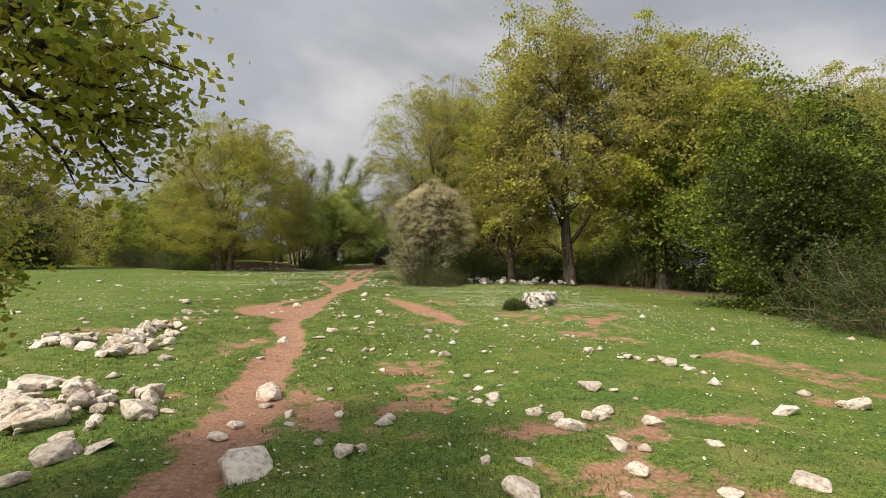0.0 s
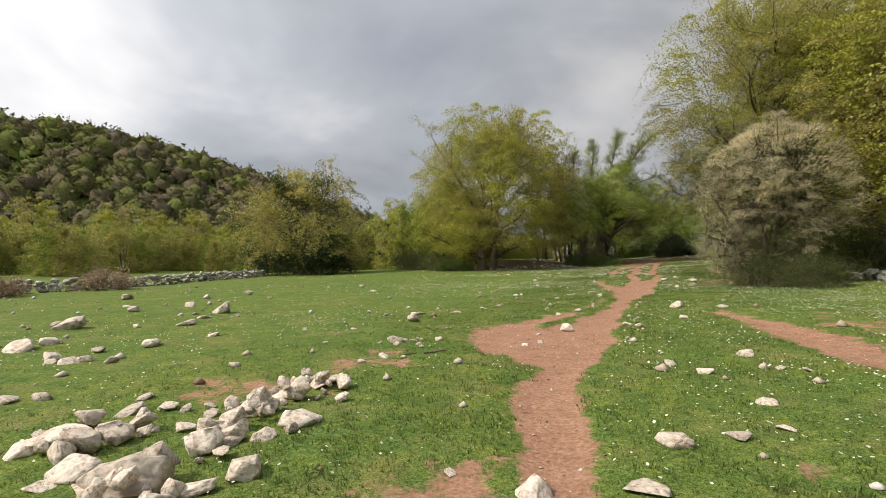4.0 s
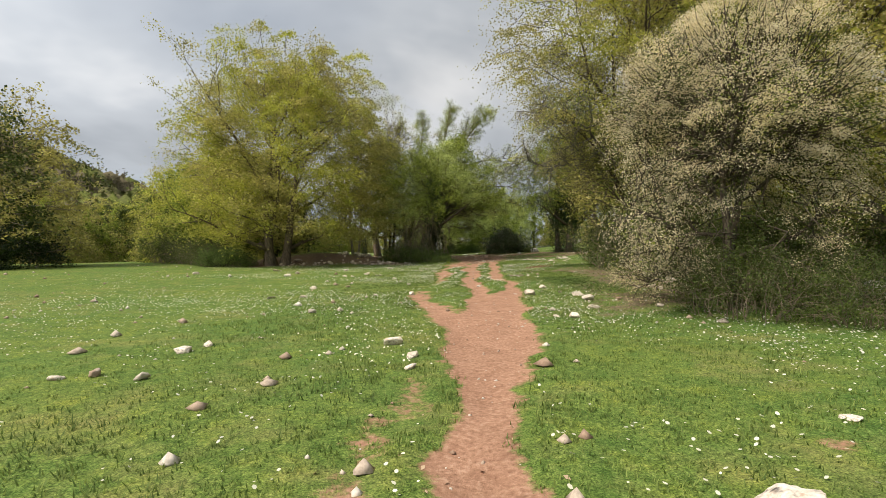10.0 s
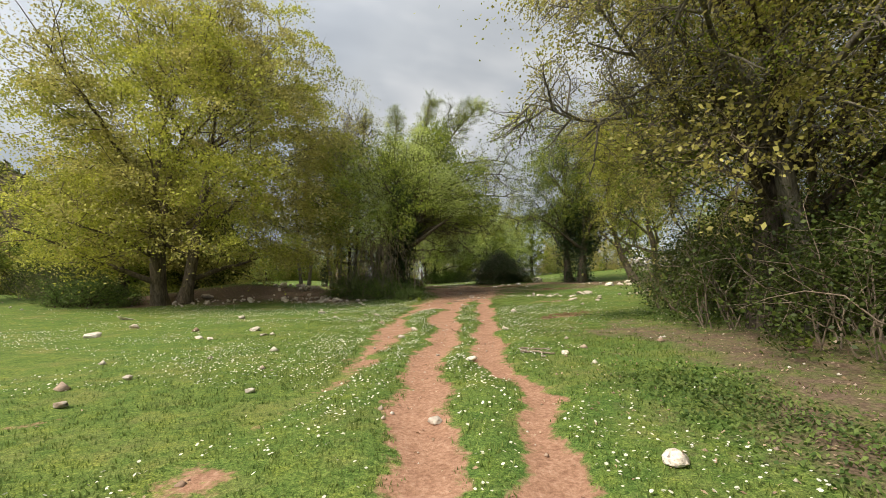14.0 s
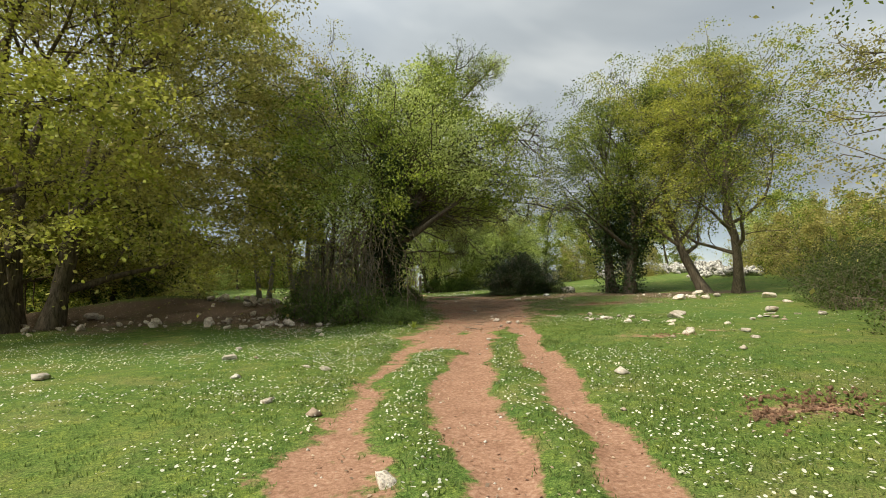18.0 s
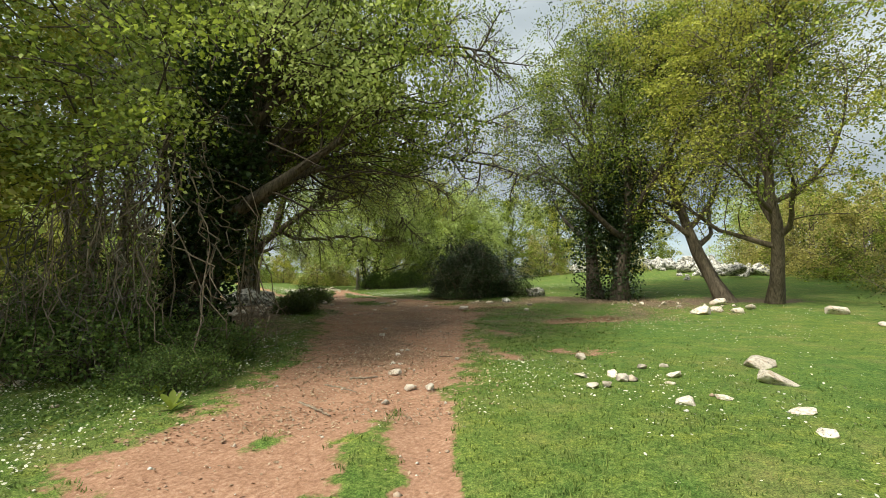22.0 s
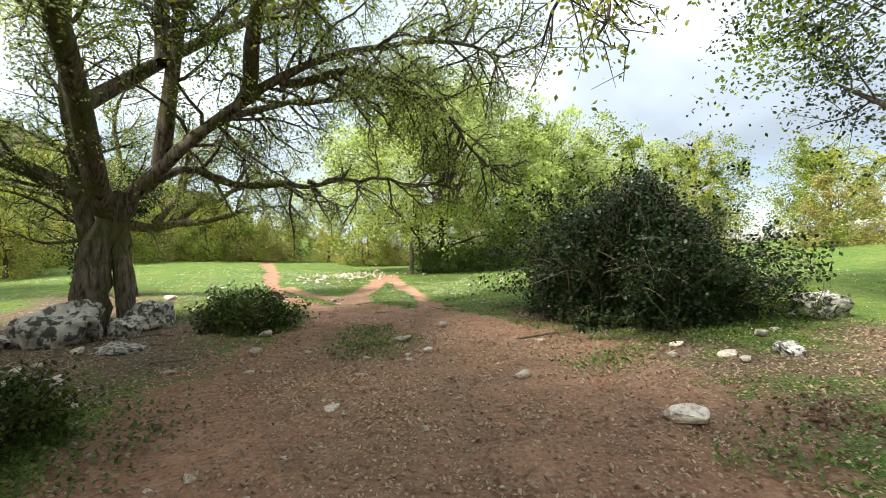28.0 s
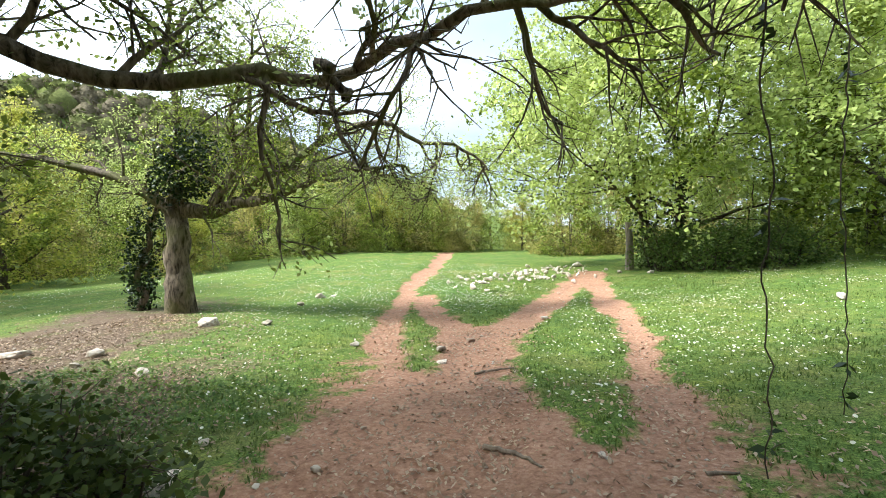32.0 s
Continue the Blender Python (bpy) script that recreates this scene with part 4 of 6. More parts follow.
for x, y, a, k in ((10.4, 39.3, 60, 0.95), (10.8, 32.4, 200, 0.9), (11.6, 33.8, 100, 0.8), (11.5, 42.8, 300, 0.9), (14.2, 45.4, 140, 0.9), (6.7, 27.9, 40, 0.5), (7.8, 26.7, 220, 0.42), (8.4, 29.4, 150, 0.6), (16.5, 10.2, 30, 1.0), (15.0, 8.6, 170, 0.8), (18.6, 52.8, 80, 0.75), (20.5, 55.0, 10, 0.9), (-13.2, 55.4, 80, 0.6), (-14.5, 57.0, 300, 0.7), (-17, 61, 170, 0.9), (-20.5, 64, 30, 1.0), (23.5, 30.5, 0, 1.1), (19.5, 32, 70, 0.9), (16.4, 33.5, 20, 1.0), (21.5, 27.5, 140, 1.2), (24.5, 25.8, 250, 1.2), (25, 19.5, 60, 1.3), (13.0, 36.6, 10, 1.0), (14.6, 41.0, 110, 1.1)):
    repeat(hedge, x, y, a, k)
lichen_tree, g_li = limb_tree("lichened_maple", 46, [
    ([(0, 0, -0.3), (-0.2, 0, 1.5), (-0.5, 0, 3.2)], 0.24, 0.15, 0),
    ([(-0.5, 0, 3.1), (-2.0, 0.6, 4.0), (-3.6, 1.2, 4.6), (-5.0, 1.8, 4.8)], 0.09, 0.012, 2.0),
    ([(-0.5, 0, 3.1), (-1.8, -0.8, 4.4), (-3.2, -1.8, 5.2), (-4.4, -2.6, 5.4)], 0.09, 0.012, 2.0),
    ([(-0.5, 0, 3.0), (-1.3, 1.4, 4.2), (-2.0, 2.4, 5.0)], 0.07, 0.012, 1.2),
    ([(-0.5, 0, 3.1), (-0.8, -2.0, 4.6), (-1.4, -4.0, 5.6), (-2.2, -5.6, 5.9)], 0.09, 0.012, 1.8),
    ([(-0.5, 0, 3.1), (-1.2, 0.2, 5.6), (-2.4, 0.3, 7.6), (-3.4, 0.6, 9.0)], 0.09, 0.012, 1.8),
    ([(-2.0, 0.6, 4.0), (-3.2, 0.2, 5.4), (-4.6, 0.0, 6.4)], 0.06, 0.012, 1.5),
], 11, 8, 4, 34000, 0.045, LEAF_OLIVE, LEAF_GREEN, 0.4, TWIG_LICHEN, 0.012, 1.5, ())
stand(lichen_tree, 10.4, 38.4, 0, 1, 0, "tree with a net of grey lichened twigs and opening buds")
# ivy tree beside the trail
near_left, g_nl = limb_tree("young_maple", 41, [
    ([(0, 0, -0.3), (0.1, 0, 1.2), (0.2, 0.1, 2.4)], 0.2, 0.15, 0),
    ([(0.2, 0.1, 2.2), (1.6, 0.4, 2.6), (2.9, 0.5, 2.6), (4.0, 0.3, 2.35)], 0.03, 0.006, 1.5),
    ([(0.2, 0.1, 2.3), (1.2, 0.9, 3.2), (2.2, 1.4, 3.7), (2.9, 1.5, 3.9)], 0.03, 0.006, 1.4),
    ([(0.2, 0.1, 2.3), (1.5, 0.4, 3.4), (2.9, 0.6, 3.9), (3.7, 0.6, 4.2)], 0.03, 0.006, 1.4),
    ([(0.2, 0.1, 2.4), (0.4, 0.8, 4.2), (1.0, 1.6, 5.6)], 0.05, 0.01, 1.2),
    ([(0.2, 0.1, 2.2), (1.2, 0.8, 2.2), (2.2, 1.2, 1.9), (2.8, 1.3, 1.5)], 0.028, 0.006, 1.4),
    ([(1.6, 0.4, 2.6), (2.6, 0.6, 2.0), (3.2, 0.6, 1.5)], 0.03, 0.008, 0.9),
    ([(0.2, 0.1, 2.3), (-1.4, 0.4, 3.4), (-2.8, 0.3, 4.0)], 0.09, 0.015, 0.7),
], 10, 6, 2, 95000, 0.045, LEAF_GREEN, LEAF_YELLOW, 0.4, BARK, 0.03, 0.9, ())
stand(near_left, -5.0, 1.9, 0, 1, 0, "young maple with fresh green leaves on low branches")
ivy_tree = stand(tree("ivy_clad_tree", 31, 9.6, 5.2, 0.42, 0.28, 1, 13, 6, 5, 95000, 0.085, LEAF_GREEN, BARK, low=0.20, droop=0.02, spot=(2.5, 56.8, 2.8, 4.2), ivy=6000, leaf2=LEAF_LIME, share2=0.25, clump=260, spray=0.5, base=0.2, skirt=80, skirt_low=0.36, lean=(0.06, 0.02), wander=0.2), 2.5, 56.8, 0, 1, 0, "old tree cloaked in dark ivy beside the trail")
wrap_ivy(ivy_tree, np.random.default_rng(4), [(0.1, 0, 1.8), (0.2, 0, 3.0), (0.3, 0.1, 4.4), (0.4, 0.1, 5.6), (0.4, 0.1, 6.2)], 8000, 0.95, 0.075)
boughs, g_b = limb_tree("leaning_maple", 45, [
    ([(0, 0, -0.3), (0.3, 0.1, 1.0), (0.8, 0.25, 2.4), (1.5, 0.5, 4.0)], 0.25, 0.14, 0),
    ([(1.5, 0.5, 4.0), (3.5, 1.2, 5.6), (6.0, 2.2, 6.4), (8.2, 3.2, 6.6)], 0.15, 0.02, 1.5),
    ([(1.5, 0.5, 4.0), (2.8, 2.6, 6.0), (4.2, 5.2, 7.0), (5.6, 8.0, 7.2), (6.6, 10.2, 7.0)], 0.16, 0.02, 1.7),
    ([(1.2, 0.4, 3.4), (3.0, 0.2, 5.8), (5.2, 0.0, 7.0), (7.4, 0.2, 7.4)], 0.09, 0.02, 1.4),
    ([(1.5, 0.5, 4.0), (2.2, 0.8, 7.0), (3.2, 1.6, 9.5), (4.2, 2.0, 11.5)], 0.17, 0.02, 1.4),
    ([(2.0, 0.7, 6.0), (4.2, 2.4, 8.2), (6.8, 4.0, 9.4), (8.6, 5.2, 9.6)], 0.12, 0.02, 1.4),
    ([(1.8, 0.6, 5.0), (1.2, 3.0, 7.0), (1.4, 5.6, 8.2), (2.2, 8.0, 8.6)], 0.12, 0.02, 1.3),
    ([(1.5, 0.5, 4.0), (3.4, 2.8, 4.9), (5.4, 5.0, 5.3), (7.6, 7.0, 5.0)], 0.09, 0.015, 1.6),
    ([(1.5, 0.5, 4.0), (4.0, 1.6, 4.9), (7.0, 2.6, 5.2), (9.4, 3.2, 4.9)], 0.09, 0.015, 1.6),
], 13, 7, 3, 32000, 0.065, LEAF_YELLOW, LEAF_GREEN, 0.4, BARK, 0.04, 1.8, (1,), (4,), (1.6, 57.8))
stand(boughs, 1.6, 57.8, 0, 1, 0, "leaning tree with long leafy boughs across the trail")
stand(tree("ash_tree", 47, 15.5, 4.2, 0.24, 0.34, 2, 18, 8, 6, 16000, 0.09, LEAF_YELLOW, BARK, low=0.46, rise=0.1, fine=3, clump=60, own=0.8, base=0.45, spray=0.4, leaf2=LEAF_OLIVE, share2=0.5, twig=0.017, lean=(0.04, 0), splay=0.1), -0.8, 65.0, 40, 1, 0, "tall ash with pale upright twigs and sparse yellow leaf")
for x, y, a, k in ((-11.5, 64, 10, 0.8), (-26, 76, 150, 0.9)):
    repeat(far_c, x, y, a, k)
# trees over the clearing
trio = stand(tree("ivy_clad_tree", 33, 13.5, 5.2, 0.5, 0.2, 3, 15, 8, 5, 60000, 0.09, LEAF_GREEN, BARK, low=0.12, ivy=9000, leaf2=LEAF_MID, share2=0.4, clump=300, spray=0.42, base=0.2), 16.5, 65.7, 0, 1, 0, "three-stemmed tree with dark ivy round its trunks")
g_trio = np.random.default_rng(3)
wrap_ivy(trio, g_trio, [(0, 0, 2.2), (0.2, 0, 3.4), (0, 0.2, 5.0), (0.1, 0, 6.2)], 9000, 1.9)
bent = stand(tree("bent_tree", 34, 14.5, 5.0, 0.28, 0.22, 1, 17, 9, 6, 60000, 0.1, LEAF_YELLOW, BARK_TAN, lean=(-0.16, 0), leaf2=LEAF_GREEN, share2=0.4, low=0.2, wander=0.22, sway=0.16, fine=3, clump=280, spray=0.42, base=0.24), 19.7, 62.6, 0, 1, 0, "slender tree with bent trunk and yellow-green leaf")
repeat(bent, 20.6, 61.6, 110, 0.9)
old, g_old = limb_tree("gnarled_maple", 35, [
    ([(0, 0, -0.3), (0.02, 0, 0.5), (0.15, 0, 1.4), (0.35, 0.1, 2.1), (0.6, 0.2, 2.7)], 0.37, 0.18, 0),
    ([(0.55, 0.3, -0.3), (0.5, 0.25, 0.7), (0.42, 0.15, 1.6), (0.42, 0.1, 2.3)], 0.17, 0.14, 0),
    ([(0.1, 0, 1.2), (-0.12, 0, 2.2), (-0.2, -0.1, 3.2), (-0.35, -0.2, 5.0), (-0.2, -0.3, 7.5), (0.2, -0.4, 10.0)], 0.2, 0.03, 1.8),
    ([(0.6, 0.2, 2.6), (1.5, 1.1, 3.2), (2.6, 2.2, 3.2), (3.4, 2.87, 3.35), (4.6, 2.8, 3.4), (5.7, 2.5, 3.2), (6.6, 2.2, 3.3)], 0.11, 0.02, 1.3),
    ([(3.3, 2.8, 3.35), (3.36, 2.85, 3.15), (3.42, 2.87, 2.95)], 0.07, 0.045, 0),
    ([(0.6, 0.2, 2.6), (1.7, 0.1, 3.6), (3.0, 0.0, 4.5), (4.1, 0.0, 5.1), (5.6, 0.2, 5.6), (7.0, 0.4, 5.7), (8.0, 0.5, 5.5)], 0.145, 0.02, 2.4),
    ([(3.6, 0.0, 4.8), (5.0, 0.4, 5.2), (6.2, 1.1, 4.9), (7.1, 1.6, 4.3), (7.7, 1.9, 3.5)], 0.10, 0.02, 2.2),
    ([(2.4, 0.1, 4.1), (3.2, 1.6, 4.9), (4.2, 2.8, 5.5), (5.2, 3.5, 5.8)], 0.10, 0.02, 1.1),
    ([(-0.15, 0, 2.6), (-1.6, -0.3, 3.3), (-3.6, -0.5, 3.9), (-5.6, -1.0, 4.3)], 0.2, 0.04, 1.1),
    ([(0.3, 0.0, 2.3), (1.1, -2.0, 4.6), (1.9, -4.0, 5.6), (2.6, -6.0, 6.0), (3.6, -8.0, 5.8)], 0.22, 0.04, 1.5),
    ([(3.0, 0.0, 4.5), (4.0, -1.6, 6.0), (5.4, -3.2, 6.8), (7.0, -4.6, 7.0)], 0.16, 0.03, 1.3),
    ([(-0.3, -0.2, 5.0), (-2.0, 1.0, 7.0), (-3.5, 2.0, 8.2)], 0.14, 0.03, 1.0),
    ([(-0.2, -0.2, 4.2), (1.4, 1.6, 6.4), (3.2, 3.0, 8.0), (5.2, 3.8, 9.0)], 0.16, 0.03, 1.4),
    ([(-0.2, -0.2, 6.5), (1.2, -1.6, 8.4), (2.4, -3.0, 9.6)], 0.13, 0.03, 1.0),
    ([(1.2, 0.2, 3.2), (2.1, -0.6, 6.5), (3.2, -1.0, 9.6), (4.0, -1.2, 12.6), (4.4, -1.2, 15.2)], 0.15, 0.03, 4.2),
    ([(2.0, -0.7, 6.4), (4.2, -1.6, 9.4), (6.4, -2.2, 12.4), (8.2, -2.4, 14.4)], 0.15, 0.03, 4.0),
    ([(1.6, -0.4, 5.0), (1.0, 0.4, 8.4), (1.5, 0.6, 11.6), (1.8, 0.5, 14.4)], 0.15, 0.03, 3.6),
], 15, 7, 3, 125000, 0.06, LEAF_GREEN, LEAF_LIME, 0.6, BARK_MOSS, 0.045, 1.5, (5, 6), (2, 14, 15, 16), (0.65, 68.7))
stand(old, 0.65, 68.7, 0, 1, 0, "gnarled mossy maple with low arching limbs over the trail")
low_t, g_low = limb_tree("gnarled_maple", 36, [
    ([(0, 0, -0.3), (0.0, 0, 0.5), (-0.1, 0, 1.1), (-0.12, 0.03, 1.8), (-0.3, 0.1, 2.5)], 0.33, 0.2, 0),
    ([(-0.35, 0.1, 2.3), (0.6, 0.2, 2.25), (1.6, 0.3, 2.35), (2.6, 0.4, 2.5), (3.4, 0.5, 2.75)], 0.19, 0.05, 0.6),
    ([(0.8, 0.2, 2.3), (1.4, 0.4, 3.1), (1.7, 0.5, 4.2), (1.5, 0.6, 5.2)], 0.13, 0.03, 1.2),
    ([(1.2, 0.3, 2.4), (2.2, 0.6, 3.2), (3.4, 1.0, 3.6), (4.6, 1.6, 3.9), (5.6, 2.2, 3.6), (6.3, 2.6, 3.0)], 0.12, 0.02, 1.5),
    ([(2.6, 0.4, 2.5), (3.6, 1.0, 3.0), (4.6, 1.8, 3.0), (5.2, 2.4, 2.6)], 0.07, 0.02, 1.0),
    ([(-0.2, 0, 2.2), (-1.4, -0.6, 3.0), (-3.2, -1.2, 3.5), (-5.0, -1.6, 3.8)], 0.15, 0.03, 1.3),
    ([(-0.25, 0, 2.3), (-0.3, 0.2, 3.6), (-0.6, 0.3, 5.4), (-0.4, 0.5, 7.0)], 0.15, 0.03, 1.3),
    ([(1.4, 0.4, 3.1), (2.4, -0.4, 4.4), (3.6, -0.9, 5.0)], 0.08, 0.02, 1.0),
    ([(-1.3, -0.1, -0.2), (-1.25, -0.1, 0.7), (-1.45, 0, 1.4), (-1.1, 0.1, 2.0), (-0.9, 0.1, 2.6)], 0.10, 0.05, 0.3),
], 11, 6, 3, 42000, 0.05, LEAF_GREEN, LEAF_LIME, 0.4, BARK_MOSS, 0.02, 1.4, ())
wrap_ivy(low_t, g_low, [(-0.1, 0, 2.7), (0.1, 0, 3.0), (0.5, 0.1, 3.5), (-0.2, 0, 3.6)], 4200, 0.75, 0.07)
wrap_ivy(low_t, g_low, [(-1.3, -0.1, 0), (-1.25, -0.1, 0.7), (-1.45, 0, 1.4), (-1.1, 0.1, 2.4)], 1800, 0.4, 0.07)
stand(low_t, -2.8, 74.7, 0, 1, 0, "low gnarled tree with a long horizontal limb and ivy ball")
lime = stand(tree("lime_green_tree", 37, 11, 7.0, 0.28, 0.12, 2, 15, 7, 5, 90000, 0.15, LEAF_LIME, BARK, low=0.10, ivy=3000, leaf2=LEAF_GREEN, share2=0.12, clump=420, base=0.06, spray=0.5, own=0.25), 6.6, 87.2, 0, 1, 0, "bright lime-green tree with ivy and a dead white stub")
big_shrub = stand(shrub("tangled_shrub", 38, 1.85, 2.6, 110, 60000, LEAF_DARK, 0.07, TWIG_DEAD, 0.62), 11.1, 69.2, 0, 1, 0, "big dark tangled shrub of ivy and dead twigs", "bush")
low_bush = stand(shrub("low_bush", 39, 0.9, 0.8, 60, 7000, LEAF_MID, 0.06, BARK, 0.35), 3.6, 69.0, 0, 1, 0, "low dark evergreen bush beside the trail", "bush")
repeat(low_bush, 3.6, 63.4, 100, 0.85)
# far trees round the open ground
for x, y, a, k, src in ((13.5, 88, 20, 1.0, "l"), (17, 95, 20, 0.9, "l"), (-5.5, 101, 200, 0.4, "l"), (-2.5, 99, 20, 0.35, "b"), (-9.5, 93, 40, 0.45, "g"), (-13.5, 90, 140, 0.5, "l"), (-18, 84, 60, 0.7, "l"), (-20, 78, 20, 0.8, "g"), (-14.5, 83, 90, 0.45, "b"), (22, 97, 80, 1.0, "l"), (30, 104, 140, 1.1, "g"), (40, 100, 10, 1.0, "g"), (46, 88, 60, 1.1, "l"), (50, 72, 90, 1.0, "g"), (40, 60, 30, 1.0, "b"), (33, 50, 130, 1.1, "g"),
                        (4, 116, 0, 0.6, "b"), (-16, 108, 100, 0.7, "g"), (-28, 100, 20, 1.0, "b"), (10, 120, 70, 1.0, "b"), (-38, 92, 160, 1.0, "g"), (-46, 84, 60, 0.9, "b"),
                        (30, 36, 10, 1.1, "b"), (30, 14, 90, 1.1, "g"), (27, 2, 50, 1.1, "b"), (20, -8, 10, 1.0, "g"), (6, -16, 80, 1.1, "b"), (-10, -18, 20, 1.0, "g"), (-26, -12, 100, 1.1, "b"), (36, 24, 70, 1.2, "g")):
    repeat({"l": far_d, "g": far_a, "b": far_b}[src], x, y, a, k, label="far tree in spring leaf at the edge of the open ground")
rng = np.random.default_rng(77)
for k in range(34):
    az = radians(-88 + 62 * (k + rng.random()) / 34)
    d = 84 + 22 * rng.random() + 14 * (k % 2)
    repeat((far_a, far_b, far_c, far_b, far_a)[k % 5], d * math.sin(az), 13 + d * math.cos(az), rng.random() * 360, 0.7 + 0.3 * rng.random(), label="tree of the hedge line at the foot of the hill")
far_bush = stand(tree("far_bush", 26, 6.5, 4.2, 0.2, 0.05, 3, 9, 3, 2, 22000, 0.16, LEAF_OLIVE, BARK_TAN, low=0.02, leaf2=LEAF_GREEN, share2=0.4, fine=0, clump=140, base=-0.15, spray=0.5, skirt=80, skirt_low=0.0), -60, 50, 0, 1, 0, "dense far thicket at the foot of the hill", "bush")
for k in range(30):
    az = radians(-92 + 64 * (k + rng.random()) / 30)
    d = 76 + 10 * rng.random()
    repeat(far_bush, d * math.sin(az), 13 + d * math.cos(az), rng.random() * 360, 0.75 + 0.4 * rng.random())
for x, y, a, k in ((-24, 92, 20, 0.7), (-17, 96, 80, 0.6), (-11, 99, 140, 0.55), (-4, 106, 30, 0.5), (1, 103, 200, 0.45), (9, 98, 60, 0.7), (15, 101, 150, 0.8), (-31, 84, 70, 0.8), (24, 92, 10, 0.7), (27, 84, 230, 0.6), (35, 76, 130, 0.7), (36, 66, 30, 0.9), (30, 58, 260, 0.7), (32, 67, 60, 0.7), (34, 72, 150, 0.8), (38, 61, 300, 1.0), (40, 70, 20, 1.1), (29, 63, 210, 0.5), (42, 78, 100, 1.1), (44, 64, 260, 1.2), (38, 54, 40, 1.0), (-7, 95, 10, 0.5), (-13, 93, 60, 0.8), (-9.5, 95, 150, 0.75), (-6.2, 97, 240, 0.6), (1.0, 97, 20, 0.6), (3.2, 99, 110, 0.7), (-18, 91, 200, 0.85), (-23, 88, 80, 0.9), (-40, 74, 120, 0.8), (-34, 70, 40, 0.6)):
    repeat(far_bush, x, y, a, k, label="dense spring hedge at the edge of the open ground")


# the wooded hill
def far_wood(count, seed):
    """Crowns of the hillside wood, lumpy overlapping domes."""
    g = np.random.default_rng(seed)
    bm = bmesh.new()
    bmesh.ops.create_icosphere(bm, subdivisions=1, radius=1.0)
    ball = np.array([p.co for p in bm.verts])
    tri = np.array([[q.index for q in p.verts] for p in bm.faces if p.calc_center_median().z > -0.45])
    bm.free()
    V, F, T, n = [], [], [], 0
    for k in range(count):
        az, d = radians(-100 + 78 * g.random()), 112 + 270 * g.random() ** 0.8
        x, y = d * math.sin(az), 13 + d * math.cos(az)
        r = 2.2 + 3.0 * g.random() ** 1.5
        lump = 0.66 + 0.6 * vnoise(ball[:, 0] * 2.2 + k, ball[:, 1] * 2.2 + ball[:, 2] * 2.2, 1.0, k) + 0.10 * g.normal(size=len(ball))
        tall = np.array([1, 1, 0.8 + 0.5 * g.random()])
        c = np.array([x, y, gz(x, y) + r * 0.5])
        dome = c + ball * r * lump[:, None] * tall
        i = g.integers(0, len(ball), 80)
        q = c + ball[i] * r * (lump[i] * (0.95 + 0.22 * g.random(80)))[:, None] * tall + g.normal(size=(80, 3)) * r * 0.12
        bits = (q[:, None] + g.normal(size=(80, 3, 3)) * r * 0.13).reshape(-1, 3)
        V += [dome, bits]
        F += [tri + n, np.arange(240).reshape(-1, 3) + n + len(ball)]
        n += len(ball) + 240
        T.append(np.full(len(ball) + 240, 0.7 * g.random() + 0.3 * float(vnoise(x, y, 0.03, 9))))
    me = mesh_of("hillside_wood", np.concatenate(V), np.concatenate(F), [HILL])
    me.attributes.new("tone", "FLOAT", "POINT").data.foreach_set("value", np.concatenate(T).astype(np.float32))
    return me


tagged(new("hillside_wood", far_wood(3200, 8)), "mixed spring woodland covering the far hill", "woodland", kind="stuff")


# ---------------------------------------------------------------- stones
def boulder(seed, points=16, rough=0.018, cuts=2):
    """An angular broken field stone about one metre across, flat faces and a pitted skin."""
    g = np.random.default_rng(seed)
    bm = bmesh.new()
    u = g.normal(size=(points, 3))
    u /= np.linalg.norm(u, axis=1)[:, None]
    u = np.sign(u) * np.abs(u) ** 0.75 * (0.78 + 0.3 * g.random((points, 1)))
    u *= np.array([1.0, 0.65 + 0.3 * g.random(), 0.5 + 0.35 * g.random()])
    for p in u:
        bm.verts.new(p)
    bmesh.ops.convex_hull(bm, input=list(bm.verts))
    for p in [q for q in bm.verts if not q.link_faces]:
        bm.verts.remove(p)
    bmesh.ops.bevel(bm, geom=list(bm.edges), offset=0.03, segments=1, affect="EDGES")
    bmesh.ops.triangulate(bm, faces=list(bm.faces))
    long = [e for e in bm.edges if e.calc_length() > 0.28]
    bmesh.ops.subdivide_edges(bm, edges=long, cuts=cuts, use_grid_fill=True)
    bmesh.ops.triangulate(bm, faces=list(bm.faces))
    bm.verts.index_update()
    v = np.array([p.co for p in bm.verts])
    f = np.array([[q.index for q in p.verts] for p in bm.faces])
    bm.free()
    for scale, amp in ((2.2, 1.6), (6.0, 1.0), (14.0, 0.5)):
        v += rough * amp * np.array([noise.noise_vector(Vector(p) * scale + Vector((seed, 0, 0))) for p in v])
    v /= max(np.ptp(v[:, 0]), np.ptp(v[:, 1]))
    v[:, 2] *= min(1.0, 0.66 / np.ptp(v[:, 2]))
    v[:, 2] -= v[:, 2].min()
    return v, f


STONE_SHAPES = [boulder(100 + i, 13 + i, 0.034) for i in range(14)]
STONE_MESHES = [mesh_of("stone", *shape, [STONE]) for shape in STONE_SHAPES]
stone_rng = np.random.default_rng(5)


